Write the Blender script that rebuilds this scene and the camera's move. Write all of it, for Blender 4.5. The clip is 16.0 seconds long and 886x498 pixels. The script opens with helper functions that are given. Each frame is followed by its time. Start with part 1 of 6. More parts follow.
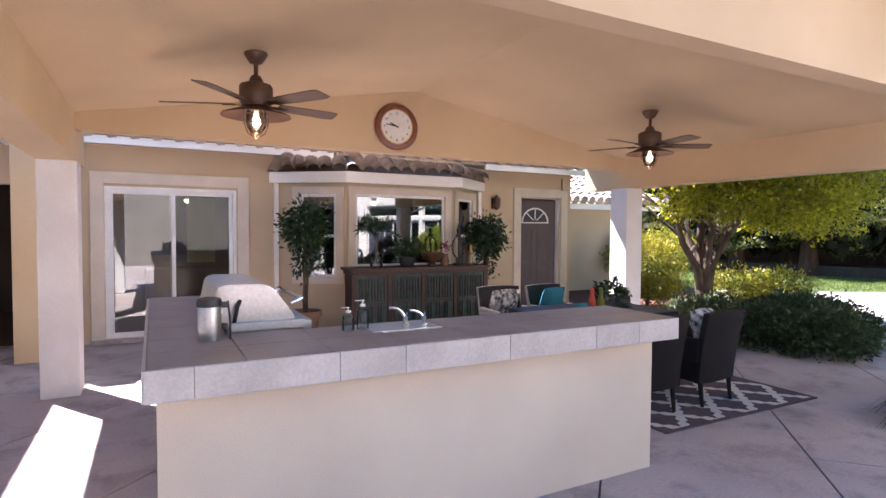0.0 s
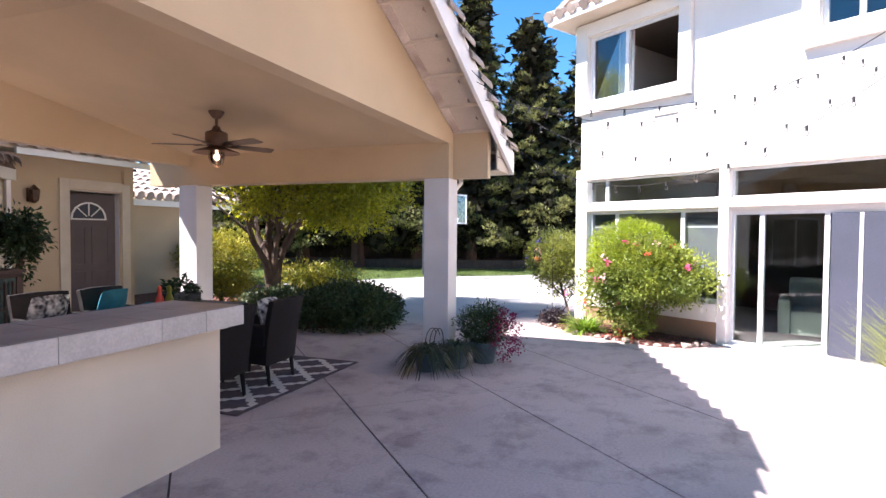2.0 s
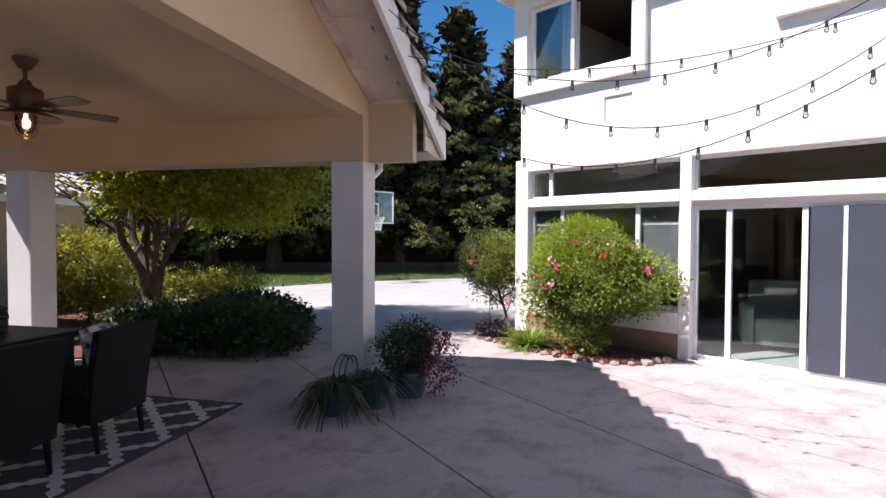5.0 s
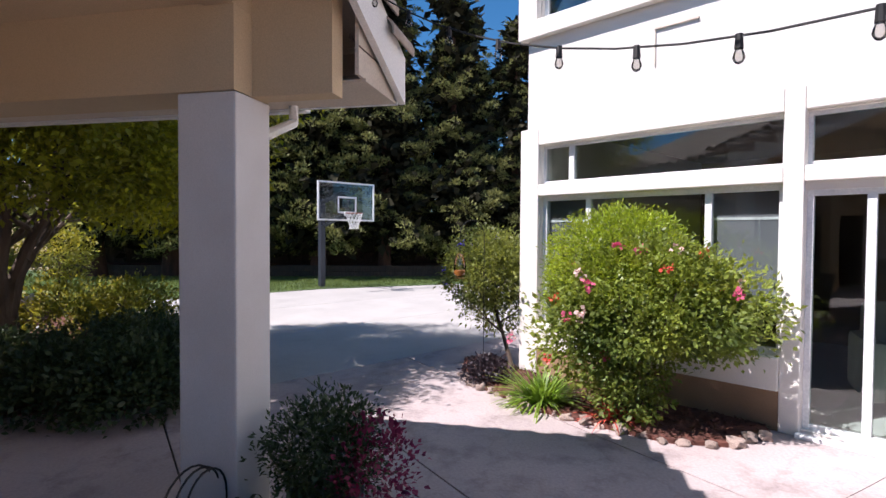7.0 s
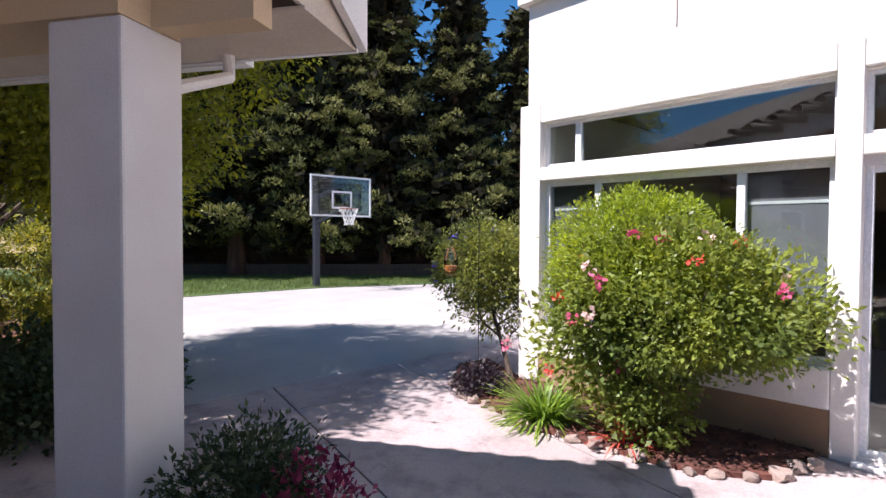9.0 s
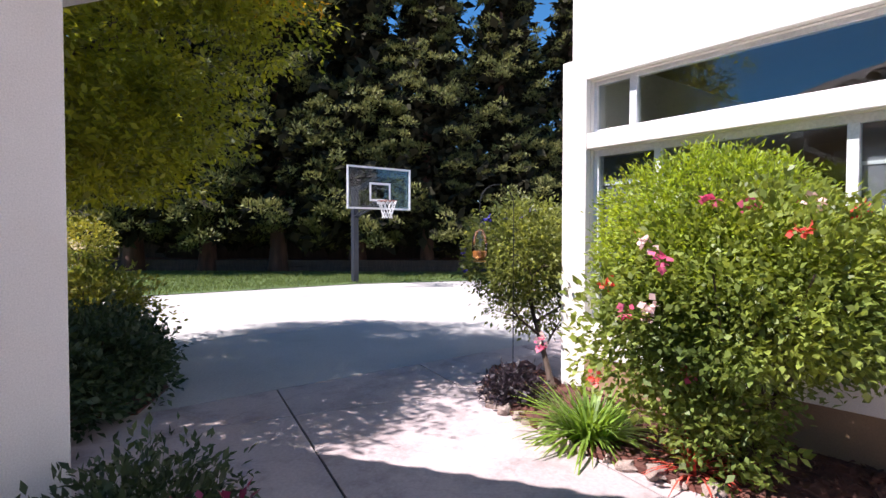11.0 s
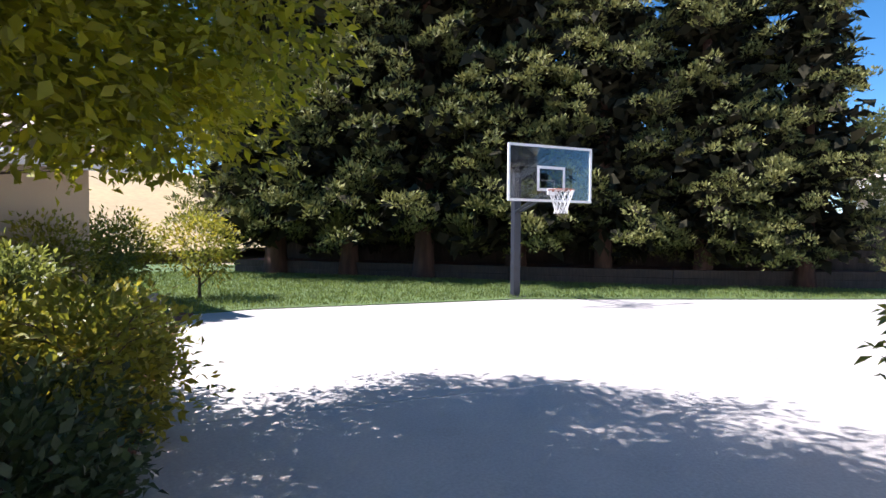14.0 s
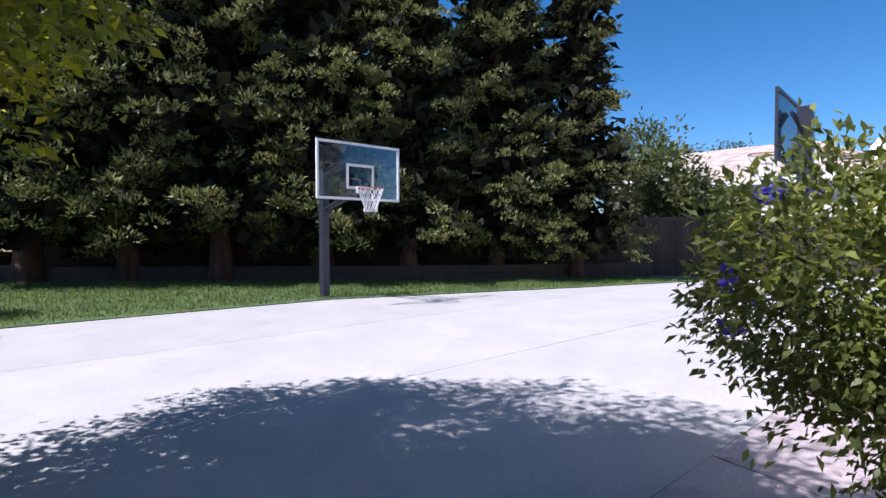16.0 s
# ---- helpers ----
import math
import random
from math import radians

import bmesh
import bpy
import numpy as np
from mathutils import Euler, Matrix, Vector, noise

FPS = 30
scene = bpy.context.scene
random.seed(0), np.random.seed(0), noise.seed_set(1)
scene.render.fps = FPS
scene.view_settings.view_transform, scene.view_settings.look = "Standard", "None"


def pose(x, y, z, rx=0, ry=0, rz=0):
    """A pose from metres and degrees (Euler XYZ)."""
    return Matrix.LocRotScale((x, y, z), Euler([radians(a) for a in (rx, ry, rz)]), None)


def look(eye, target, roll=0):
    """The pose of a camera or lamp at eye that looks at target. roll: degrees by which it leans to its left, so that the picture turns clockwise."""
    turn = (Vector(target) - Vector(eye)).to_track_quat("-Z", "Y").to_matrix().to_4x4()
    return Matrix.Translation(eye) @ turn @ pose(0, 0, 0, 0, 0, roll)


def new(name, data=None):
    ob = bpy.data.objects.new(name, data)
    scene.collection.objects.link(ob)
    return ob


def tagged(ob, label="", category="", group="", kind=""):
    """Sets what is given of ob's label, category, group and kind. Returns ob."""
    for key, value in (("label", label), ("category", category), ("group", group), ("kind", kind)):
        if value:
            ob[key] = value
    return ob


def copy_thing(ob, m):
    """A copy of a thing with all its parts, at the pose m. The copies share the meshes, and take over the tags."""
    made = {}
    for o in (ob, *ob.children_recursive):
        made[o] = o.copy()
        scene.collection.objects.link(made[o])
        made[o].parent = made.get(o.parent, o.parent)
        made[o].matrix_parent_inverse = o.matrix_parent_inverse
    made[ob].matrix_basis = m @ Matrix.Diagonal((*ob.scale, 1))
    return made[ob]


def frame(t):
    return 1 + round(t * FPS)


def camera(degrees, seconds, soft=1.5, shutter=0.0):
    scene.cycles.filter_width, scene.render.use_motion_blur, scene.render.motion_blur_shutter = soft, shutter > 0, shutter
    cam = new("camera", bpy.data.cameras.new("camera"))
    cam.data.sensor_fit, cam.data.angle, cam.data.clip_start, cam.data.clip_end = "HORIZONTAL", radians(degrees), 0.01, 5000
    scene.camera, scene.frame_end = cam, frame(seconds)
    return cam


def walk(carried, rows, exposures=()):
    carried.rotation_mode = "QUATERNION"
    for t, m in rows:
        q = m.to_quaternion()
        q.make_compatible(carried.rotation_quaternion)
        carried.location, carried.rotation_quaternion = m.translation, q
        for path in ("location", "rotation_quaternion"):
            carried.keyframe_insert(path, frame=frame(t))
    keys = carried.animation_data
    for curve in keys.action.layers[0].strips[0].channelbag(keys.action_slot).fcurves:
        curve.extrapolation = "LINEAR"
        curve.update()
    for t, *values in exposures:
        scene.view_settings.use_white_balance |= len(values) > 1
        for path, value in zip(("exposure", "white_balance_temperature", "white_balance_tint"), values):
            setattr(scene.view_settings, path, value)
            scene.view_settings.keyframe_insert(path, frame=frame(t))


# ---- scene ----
cam = camera(77.4, 16.0)
PATH = [
    (0, -0.016, -0.082, 1.637, 87.98, -0.34, -27.65),
    (0.5, -0.129, -0.213, 1.607, 88.04, -0.68, -32.97),
    (1, -0.182, -0.281, 1.612, 88.03, -0.78, -42.39),
    (1.5, -0.189, -0.314, 1.599, 88.17, -0.71, -54.15),
    (2, -0.184, -0.325, 1.597, 88.29, -0.44, -69.63),
    (2.5, -0.187, -0.273, 1.595, 88.32, -0.25, -75.38),
    (3, -0.120, -0.229, 1.590, 88.36, -0.25, -76.10),
    (3.5, 0.063, -0.171, 1.589, 88.41, -0.25, -76.45),
    (4, 0.363, -0.106, 1.584, 88.42, -0.21, -76.65),
    (6.5, 3.121, 0.290, 1.558, 88.47, -0.31, -77.08),
    (7, 3.809, 0.370, 1.566, 88.43, -0.35, -77.10),
    (7.5, 4.327, 0.410, 1.562, 88.48, -0.32, -76.58),
    (8, 4.430, 0.408, 1.556, 88.47, -0.29, -76.56),
    (8.5, 4.480, 0.371, 1.522, 88.44, -0.29, -76.52),
    (11, 5.368, 0.364, 1.309, 88.40, -0.07, -71.21),
    (11.5, 5.735, 0.442, 1.302, 88.38, -0.01, -62.29),
    (12, 6.218, 0.619, 1.315, 88.43, 0.05, -53.31),
    (12.5, 6.815, 0.938, 1.309, 88.48, -0.10, -49.20),
    (13, 7.390, 1.372, 1.315, 88.51, -0.22, -47.15),
    (13.5, 7.865, 1.822, 1.317, 88.43, -0.34, -47.64),
    (14, 8.221, 2.129, 1.299, 88.42, -0.41, -55.81),
    (14.5, 8.351, 2.274, 1.279, 88.49, -0.14, -65.99),
    (15, 8.365, 2.326, 1.260, 88.50, -0.06, -72.77),
    (15.5, 8.287, 2.306, 1.281, 88.43, -0.01, -74.99),
    (16, 8.288, 2.334, 1.291, 88.38, 0.06, -76.18),
]
EXPOSURES = [(0.0, 2.43, 6130, 22), (1.0, 2.24, 6130, 22), (1.5, 2.17, 6150, 22), (2.2, 1.81, 6200, 22), (3.5, 1.14, 6250, 21), (4.2, 0.93, 6150, 21), (7.0, 0.81, 6120, 22), (8.7, 0.93, 6120, 23), (11.0, 1.11, 6120, 23), (12.0, 1.21, 6220, 23), (12.5, 1.41, 6250, 23), (13.0, 1.53, 6250, 23), (13.5, 1.49, 6200, 23), (14.5, 1.03, 5800, 22), (16.0, 0.73, 5600, 23)]
walk(cam, [(t, pose(x, y, z, rx, ry, rz)) for t, x, y, z, rx, ry, rz in PATH], EXPOSURES)

# ---- sky, sun and exposure ----
SUN_WAY = Vector((-0.37, 0.575, 1.0)).normalized()          # towards the sun
world = bpy.data.worlds.new("world")
scene.world = world
world.use_nodes = True
wn = world.node_tree.nodes
sky = wn.new("ShaderNodeTexSky")
sky.sky_type = "NISHITA"
sky.sun_disc = False
sky.sun_elevation = math.asin(SUN_WAY.z)
sky.sun_rotation = math.atan2(SUN_WAY.x, SUN_WAY.y)
sky.altitude = 2000
sky.air_density, sky.dust_density, sky.ozone_density = 1.0, 0.0, 3.0
wn["Background"].inputs[1].default_value = 0.083
deep = wn.new("ShaderNodeHueSaturation")                    # clear dry-summer blue
deep.inputs["Saturation"].default_value, deep.inputs["Hue"].default_value = 1.25, 0.488
world.node_tree.links.new(sky.outputs[0], deep.inputs["Color"])
world.node_tree.links.new(deep.outputs[0], wn["Background"].inputs[0])
sun_data = bpy.data.lights.new("sun", "SUN")
sun_data.energy, sun_data.angle, sun_data.color = 5.0, radians(0.53), (1.0, 0.95, 0.88)
sun = new("sun", sun_data)
sun.matrix_world = look(SUN_WAY * 60, (0, 0, 0))


# ---- materials ----
def mat(name, col, col2=None, scale=6.0, rough=0.8, metal=0.0, bump=0.0, bscale=60.0, spec=0.5, detail=6.0, island=0.0, obj=0.0, stretch=None):
    """Two-colour noise, fine grain on top, bump; island / obj vary the brightness piece by piece."""
    m = bpy.data.materials.new(name)
    m.use_nodes = True
    n, l = m.node_tree.nodes, m.node_tree.links
    b = n["Principled BSDF"]
    b.inputs["Roughness"].default_value = rough
    b.inputs["Metallic"].default_value = metal
    b.inputs["Specular IOR Level"].default_value = spec
    tc = n.new("ShaderNodeTexCoord")
    mp = n.new("ShaderNodeMapping")
    l.new(tc.outputs["Object"], mp.inputs[0])
    if stretch:
        mp.inputs["Scale"].default_value = stretch
    n1 = n.new("ShaderNodeTexNoise")
    n1.inputs["Scale"].default_value, n1.inputs["Detail"].default_value = scale, detail
    n2 = n.new("ShaderNodeTexNoise")
    n2.inputs["Scale"].default_value, n2.inputs["Detail"].default_value = bscale, 4.0
    l.new(mp.outputs[0], n1.inputs["Vector"])
    l.new(mp.outputs[0], n2.inputs["Vector"])
    c2 = col2 or tuple(c * 0.82 for c in col)
    r = n.new("ShaderNodeValToRGB")
    r.color_ramp.elements[0].position, r.color_ramp.elements[1].position = 0.35, 0.68
    r.color_ramp.elements[0].color, r.color_ramp.elements[1].color = (*c2, 1), (*col, 1)
    l.new(n1.outputs["Fac"], r.inputs[0])
    hsv = n.new("ShaderNodeHueSaturation")
    mr = n.new("ShaderNodeMapRange")
    mr.inputs["From Min"].default_value, mr.inputs["From Max"].default_value = 0.3, 0.7
    mr.inputs["To Min"].default_value, mr.inputs["To Max"].default_value = 0.9, 1.1
    l.new(n2.outputs["Fac"], mr.inputs[0])
    val = mr.outputs[0]
    if island or obj:
        src = n.new("ShaderNodeNewGeometry").outputs["Random Per Island"] if island else n.new("ShaderNodeObjectInfo").outputs["Random"]
        a = island or obj
        m2 = n.new("ShaderNodeMapRange")
        m2.inputs["To Min"].default_value, m2.inputs["To Max"].default_value = 1 - a, 1 + a
        l.new(src, m2.inputs[0])
        mu = n.new("ShaderNodeMath")
        mu.operation = "MULTIPLY"
        l.new(val, mu.inputs[0])
        l.new(m2.outputs[0], mu.inputs[1])
        val = mu.outputs[0]
    l.new(val, hsv.inputs["Value"])
    l.new(r.outputs[0], hsv.inputs["Color"])
    l.new(hsv.outputs[0], b.inputs["Base Color"])
    if bump:
        bp = n.new("ShaderNodeBump")
        bp.inputs["Strength"].default_value, bp.inputs["Distance"].default_value = bump, 0.01
        l.new(n2.outputs["Fac"], bp.inputs["Height"])
        l.new(bp.outputs[0], b.inputs["Normal"])
    return m


def leaf_mat(name, col, col2, glow=0.35, rough=0.45, island=0.35, spec=0.4):
    m = mat(name, col, col2, scale=1.6, rough=rough, bscale=14.0, spec=spec, island=island)
    n, l = m.node_tree.nodes, m.node_tree.links
    b, out = n["Principled BSDF"], n["Material Output"]
    src = b.inputs["Base Color"].links[0].from_socket
    tr = n.new("ShaderNodeBsdfTranslucent")
    hs = n.new("ShaderNodeHueSaturation")
    hs.inputs["Hue"].default_value, hs.inputs["Value"].default_value, hs.inputs["Saturation"].default_value = 0.485, 1.5, 1.1
    l.new(src, hs.inputs["Color"])
    l.new(hs.outputs[0], tr.inputs[0])
    mx = n.new("ShaderNodeMixShader")
    mx.inputs[0].default_value = glow
    l.new(b.outputs[0], mx.inputs[1])
    l.new(tr.outputs[0], mx.inputs[2])
    l.new(mx.outputs[0], out.inputs[0])
    return m


def glass_mat(name, tint=(1, 1, 1), rough=0.0, through_part=0.75, coat=0.01):
    """A window pane: part clear, part mirror by angle."""
    m = bpy.data.materials.new(name)
    m.use_nodes = True
    n, l = m.node_tree.nodes, m.node_tree.links
    n.remove(n["Principled BSDF"])
    t, g, mx, fr, mu = (n.new("ShaderNode" + k) for k in ("BsdfTransparent", "BsdfGlossy", "MixShader", "Fresnel", "Math"))
    t.inputs[0].default_value = (*[c * through_part for c in tint], 1)
    g.inputs["Roughness"].default_value = rough
    fr.inputs[0].default_value = 1.55
    mu.operation = "MULTIPLY_ADD"
    mu.inputs[1].default_value, mu.inputs[2].default_value = 0.95, coat
    l.new(fr.outputs[0], mu.inputs[0])
    l.new(mu.outputs[0], mx.inputs[0])
    l.new(t.outputs[0], mx.inputs[1])
    l.new(g.outputs[0], mx.inputs[2])
    l.new(mx.outputs[0], n["Material Output"].inputs[0])
    return m


def lamp_mat(name, col, power):
    m = bpy.data.materials.new(name)
    m.use_nodes = True
    b = m.node_tree.nodes["Principled BSDF"]
    b.inputs["Base Color"].default_value = (*col, 1)
    b.inputs["Emission Color"].default_value = (*col, 1)
    b.inputs["Emission Strength"].default_value = power
    return m


def paving_mat(name, col, col2, stain, rough, vein):
    """Concrete with large stains, fine speckle and faint stamped veins."""
    m = mat(name, col, col2, scale=1.1, rough=rough, bump=0.25, bscale=45.0, obj=0.05)
    n, l = m.node_tree.nodes, m.node_tree.links
    b = n["Principled BSDF"]
    src = b.inputs["Base Color"].links[0].from_socket
    geo = n.new("ShaderNodeNewGeometry")
    st = n.new("ShaderNodeTexNoise")
    st.inputs["Scale"].default_value, st.inputs["Detail"].default_value, st.inputs["Roughness"].default_value = 2.3, 9.0, 0.68
    l.new(geo.outputs["Position"], st.inputs["Vector"])
    rp = n.new("ShaderNodeValToRGB")
    rp.color_ramp.elements[0].position, rp.color_ramp.elements[1].position = 0.50, 0.66
    l.new(st.outputs["Fac"], rp.inputs[0])
    vo = n.new("ShaderNodeTexVoronoi")
    vo.feature = "DISTANCE_TO_EDGE"
    vo.inputs["Scale"].default_value = 1.3
    wob = n.new("ShaderNodeMixRGB")
    wob.inputs[0].default_value = 0.35
    l.new(geo.outputs["Position"], wob.inputs[1])
    l.new(st.outputs["Color"], wob.inputs[2])
    l.new(wob.outputs[0], vo.inputs["Vector"])
    rv = n.new("ShaderNodeMapRange")
    rv.inputs["From Max"].default_value = 0.018
    rv.inputs["To Min"].default_value, rv.inputs["To Max"].default_value = vein, 0.0
    l.new(vo.outputs["Distance"], rv.inputs[0])
    fac = n.new("ShaderNodeMath")
    fac.operation = "MULTIPLY"
    fac.inputs[1].default_value = stain
    l.new(rp.outputs[0], fac.inputs[0])
    ad = n.new("ShaderNodeMath")
    ad.operation, ad.use_clamp = "ADD", True
    l.new(fac.outputs[0], ad.inputs[0])
    l.new(rv.outputs[0], ad.inputs[1])
    mx = n.new("ShaderNodeMixRGB")
    mx.inputs[2].default_value = (col2[0] * 0.42, col2[1] * 0.38, col2[2] * 0.38, 1)
    l.new(ad.outputs[0], mx.inputs[0])
    l.new(src, mx.inputs[1])
    l.new(mx.outputs[0], b.inputs["Base Color"])
    return m


STUCCO = mat("pavilion_stucco", (0.625, 0.472, 0.290), (0.55, 0.41, 0.250), 0.9, 0.92, bump=0.16, bscale=190)
STUCCO_BAR = mat("bar_stucco", (0.62, 0.55, 0.45), (0.54, 0.47, 0.385), 1.1, 0.92, bump=0.16, bscale=190)
STUCCO_REAR = mat("rear_wall_stucco", (0.56, 0.44, 0.30), (0.50, 0.39, 0.26), 1.2, 0.92, bump=0.16, bscale=190)
STUCCO_WHITE = mat("house_stucco", (0.80, 0.76, 0.70), (0.74, 0.69, 0.63), 1.2, 0.9, bump=0.16, bscale=190)
# Dado brown, much darker than the white wall stucco.
DADO = mat("dado_brown", (0.34, 0.215, 0.125), (0.27, 0.17, 0.10), 2.0, 0.9, bump=0.16, bscale=190)
STUCCO_GREY = mat("closing_wall_stucco", (0.25, 0.225, 0.19), (0.20, 0.18, 0.155), 1.2, 0.9, bump=0.16, bscale=190)
PLASTER_COL = mat("column_plaster", (0.74, 0.72, 0.70), (0.66, 0.63, 0.60), 2.0, 0.88, bump=0.16, bscale=190)
PAINT_WHITE = mat("white_trim_paint", (0.84, 0.82, 0.79), (0.78, 0.76, 0.72), 3.0, 0.5, bump=0.08, bscale=90)
TRIM_TAN = mat("tan_trim_paint", (0.66, 0.58, 0.48), (0.58, 0.50, 0.41), 3.0, 0.6, bump=0.1, bscale=90)
SOFFIT = mat("soffit_paint", (0.66, 0.57, 0.46), (0.58, 0.49, 0.39), 2.0, 0.75, bump=0.15, bscale=90)
VINYL = mat("white_vinyl", (0.80, 0.80, 0.79), (0.72, 0.72, 0.71), 4.0, 0.35)
TILE = mat("roof_tile_clay", (0.55, 0.46, 0.38), (0.34, 0.26, 0.21), 2.5, 0.85, bump=0.4, bscale=60, obj=0.25, island=0.25)
TILE_DARK = mat("roof_tile_brown", (0.28, 0.20, 0.15), (0.16, 0.11, 0.08), 2.5, 0.85, bump=0.4, bscale=60, island=0.3)
COUNTER = mat("counter_tile", (0.27, 0.225, 0.21), (0.20, 0.165, 0.155), 3.5, 0.45, bump=0.06, bscale=70, obj=0.05)
COUNTER_EDGE = mat("counter_edge_tile", (0.52, 0.49, 0.46), (0.40, 0.37, 0.345), 4.0, 0.5, bump=0.06, bscale=70, obj=0.06)
GROUT = mat("grout", (0.46, 0.41, 0.36), None, 8, 0.95)
PATIO = paving_mat("patio_concrete", (0.47, 0.395, 0.38), (0.39, 0.325, 0.31), 0.55, 0.72, 0.20)
COURT = paving_mat("court_concrete", (0.44, 0.418, 0.39), (0.39, 0.37, 0.345), 0.12, 0.85, 0.0)
JOINT = mat("joint_filler", (0.05, 0.042, 0.04), None, 8, 0.95)
SOIL = mat("dry_ground", (0.34, 0.26, 0.15), (0.26, 0.20, 0.11), 0.8, 0.95, bump=0.6, bscale=8)
MULCH = mat("red_mulch", (0.17, 0.060, 0.040), (0.08, 0.03, 0.022), 9, 0.95, bump=0.9, bscale=50)
CHIP = mat("mulch_chips", (0.155, 0.062, 0.042), (0.080, 0.034, 0.024), 9, 0.95, island=0.4)
STONE = mat("edging_stone", (0.46, 0.35, 0.29), (0.25, 0.19, 0.16), 9, 0.85, bump=0.6, bscale=25, obj=0.3)
LAWN = mat("lawn_soil", (0.10, 0.16, 0.045), (0.06, 0.10, 0.03), 1.5, 0.95, bump=0.8, bscale=60)
GRASS = leaf_mat("lawn_grass", (0.17, 0.225, 0.06), (0.105, 0.145, 0.04), 0.3, 0.6)
BRONZE = mat("fan_bronze", (0.115, 0.062, 0.036), (0.075, 0.04, 0.025), 8, 0.45, 0.3)
BLADE = mat("fan_blade_wood", (0.16, 0.11, 0.075), (0.10, 0.068, 0.045), 6, 0.5, stretch=(1, 12, 1))
GLOBE = lamp_mat("lamp_filament_bulb", (1.0, 0.74, 0.46), 2.2)
CLOCK_WOOD = mat("clock_wood", (0.20, 0.065, 0.03), (0.11, 0.035, 0.018), 9, 0.3, bump=0.05)
CLOCK_FACE = mat("clock_face", (0.74, 0.74, 0.70), (0.68, 0.67, 0.63), 6, 0.5)
BRASS = mat("brass", (0.55, 0.36, 0.14), None, 9, 0.3, 1.0)
BLACK = mat("black_paint", (0.02, 0.02, 0.02), None, 9, 0.5)
STEEL = mat("stainless_steel", (0.46, 0.455, 0.45), (0.43, 0.425, 0.42), 2.5, 0.34, 1.0)
CHROME = mat("chrome", (0.80, 0.80, 0.80), None, 3, 0.12, 1.0)
WICKER = mat("dark_wicker", (0.018, 0.013, 0.012), (0.010, 0.007, 0.007), 30, 0.7, spec=0.25, bump=1.0, bscale=140, stretch=(1, 1, 3))
PATTERN = mat("cushion_print", (0.72, 0.70, 0.66), (0.04, 0.04, 0.05), 17, 0.9, detail=1.0)
TEAL = mat("teal_cloth", (0.02, 0.19, 0.26), (0.015, 0.13, 0.18), 6, 0.9, bump=0.3)
RUG_DARK = mat("rug_mauve", (0.105, 0.080, 0.090), (0.080, 0.060, 0.068), 14, 0.98, bump=0.6, bscale=300)
RUG_LIGHT = mat("rug_cream", (0.70, 0.66, 0.62), (0.60, 0.56, 0.52), 14, 0.98, bump=0.6, bscale=300)
CARVED = mat("sideboard_wood", (0.060, 0.024, 0.016), (0.032, 0.014, 0.010), 7, 0.5, bump=0.3, stretch=(8, 1, 1))
TEAL_WOOD = mat("teal_carved_panel", (0.035, 0.085, 0.075), (0.018, 0.032, 0.030), 12, 0.55, bump=0.4, bscale=50)
TERRACOTTA = mat("terracotta", (0.24, 0.13, 0.085), (0.17, 0.09, 0.06), 7, 0.85, bump=0.2)
BLUE_POT = mat("glazed_blue_pot", (0.075, 0.105, 0.115), (0.05, 0.07, 0.08), 5, 0.3)
DOOR_PAINT = mat("door_paint", (0.112, 0.084, 0.092), (0.092, 0.068, 0.075), 4, 0.45)
# Room surfaces coloured dark so the interiors look dim behind glass.
DARK_ROOM = mat("room_wall_dark", (0.13, 0.10, 0.075), (0.105, 0.082, 0.062), 1, 0.9)
ROOM_FLOOR = mat("room_floor", (0.20, 0.13, 0.08), (0.14, 0.09, 0.055), 4, 0.5, stretch=(1, 10, 1))
SOFA = mat("pale_sofa_cloth", (0.45, 0.48, 0.43), (0.38, 0.41, 0.37), 5, 0.95)
SOFA_BROWN = mat("brown_sofa_leather", (0.16, 0.085, 0.05), (0.11, 0.055, 0.035), 5, 0.5)
LIT_CLOTH = mat("lit_yellow_cloth", (0.72, 0.60, 0.28), (0.60, 0.48, 0.20), 3, 0.9)
BLIND = mat("roller_blind_cloth", (0.20, 0.20, 0.215), (0.17, 0.17, 0.185), 3, 0.85)
ROOM_TILE = mat("room_stone_tile", (0.42, 0.40, 0.37), (0.34, 0.32, 0.29), 3, 0.35)
SCREEN = mat("insect_screen", (0.055, 0.060, 0.085), (0.045, 0.05, 0.07), 2, 0.6)
BARK = mat("bark", (0.13, 0.09, 0.065), (0.06, 0.042, 0.032), 9, 0.95, bump=1.0, bscale=30, stretch=(1, 1, 0.3))
BARK_RED = mat("redwood_bark", (0.12, 0.06, 0.04), (0.06, 0.03, 0.022), 6, 0.95, bump=1.0, bscale=20, stretch=(1, 1, 0.2))
FENCE_WOOD = mat("fence_wood", (0.095, 0.070, 0.055), (0.055, 0.04, 0.032), 5, 0.9, bump=0.5, bscale=25, stretch=(6, 6, 0.6), obj=0.2)
POLE = mat("pole_powder_coat", (0.030, 0.034, 0.048), (0.022, 0.025, 0.035), 5, 0.4)
RIM = mat("rim_orange", (0.34, 0.14, 0.09), None, 5, 0.5, 0.3)
NET = mat("net_cord", (0.82, 0.82, 0.80), None, 5, 0.9)
ACRYLIC = glass_mat("clear_acrylic", (0.80, 0.85, 0.88), 0.02, 0.91)
GLASS = glass_mat("window_glass", (0.90, 0.97, 0.96), 0.0, 0.85, 0.035)
GLASS_COATED = glass_mat("coated_window_glass", (0.85, 0.92, 0.90), 0.0, 0.80, 0.17)
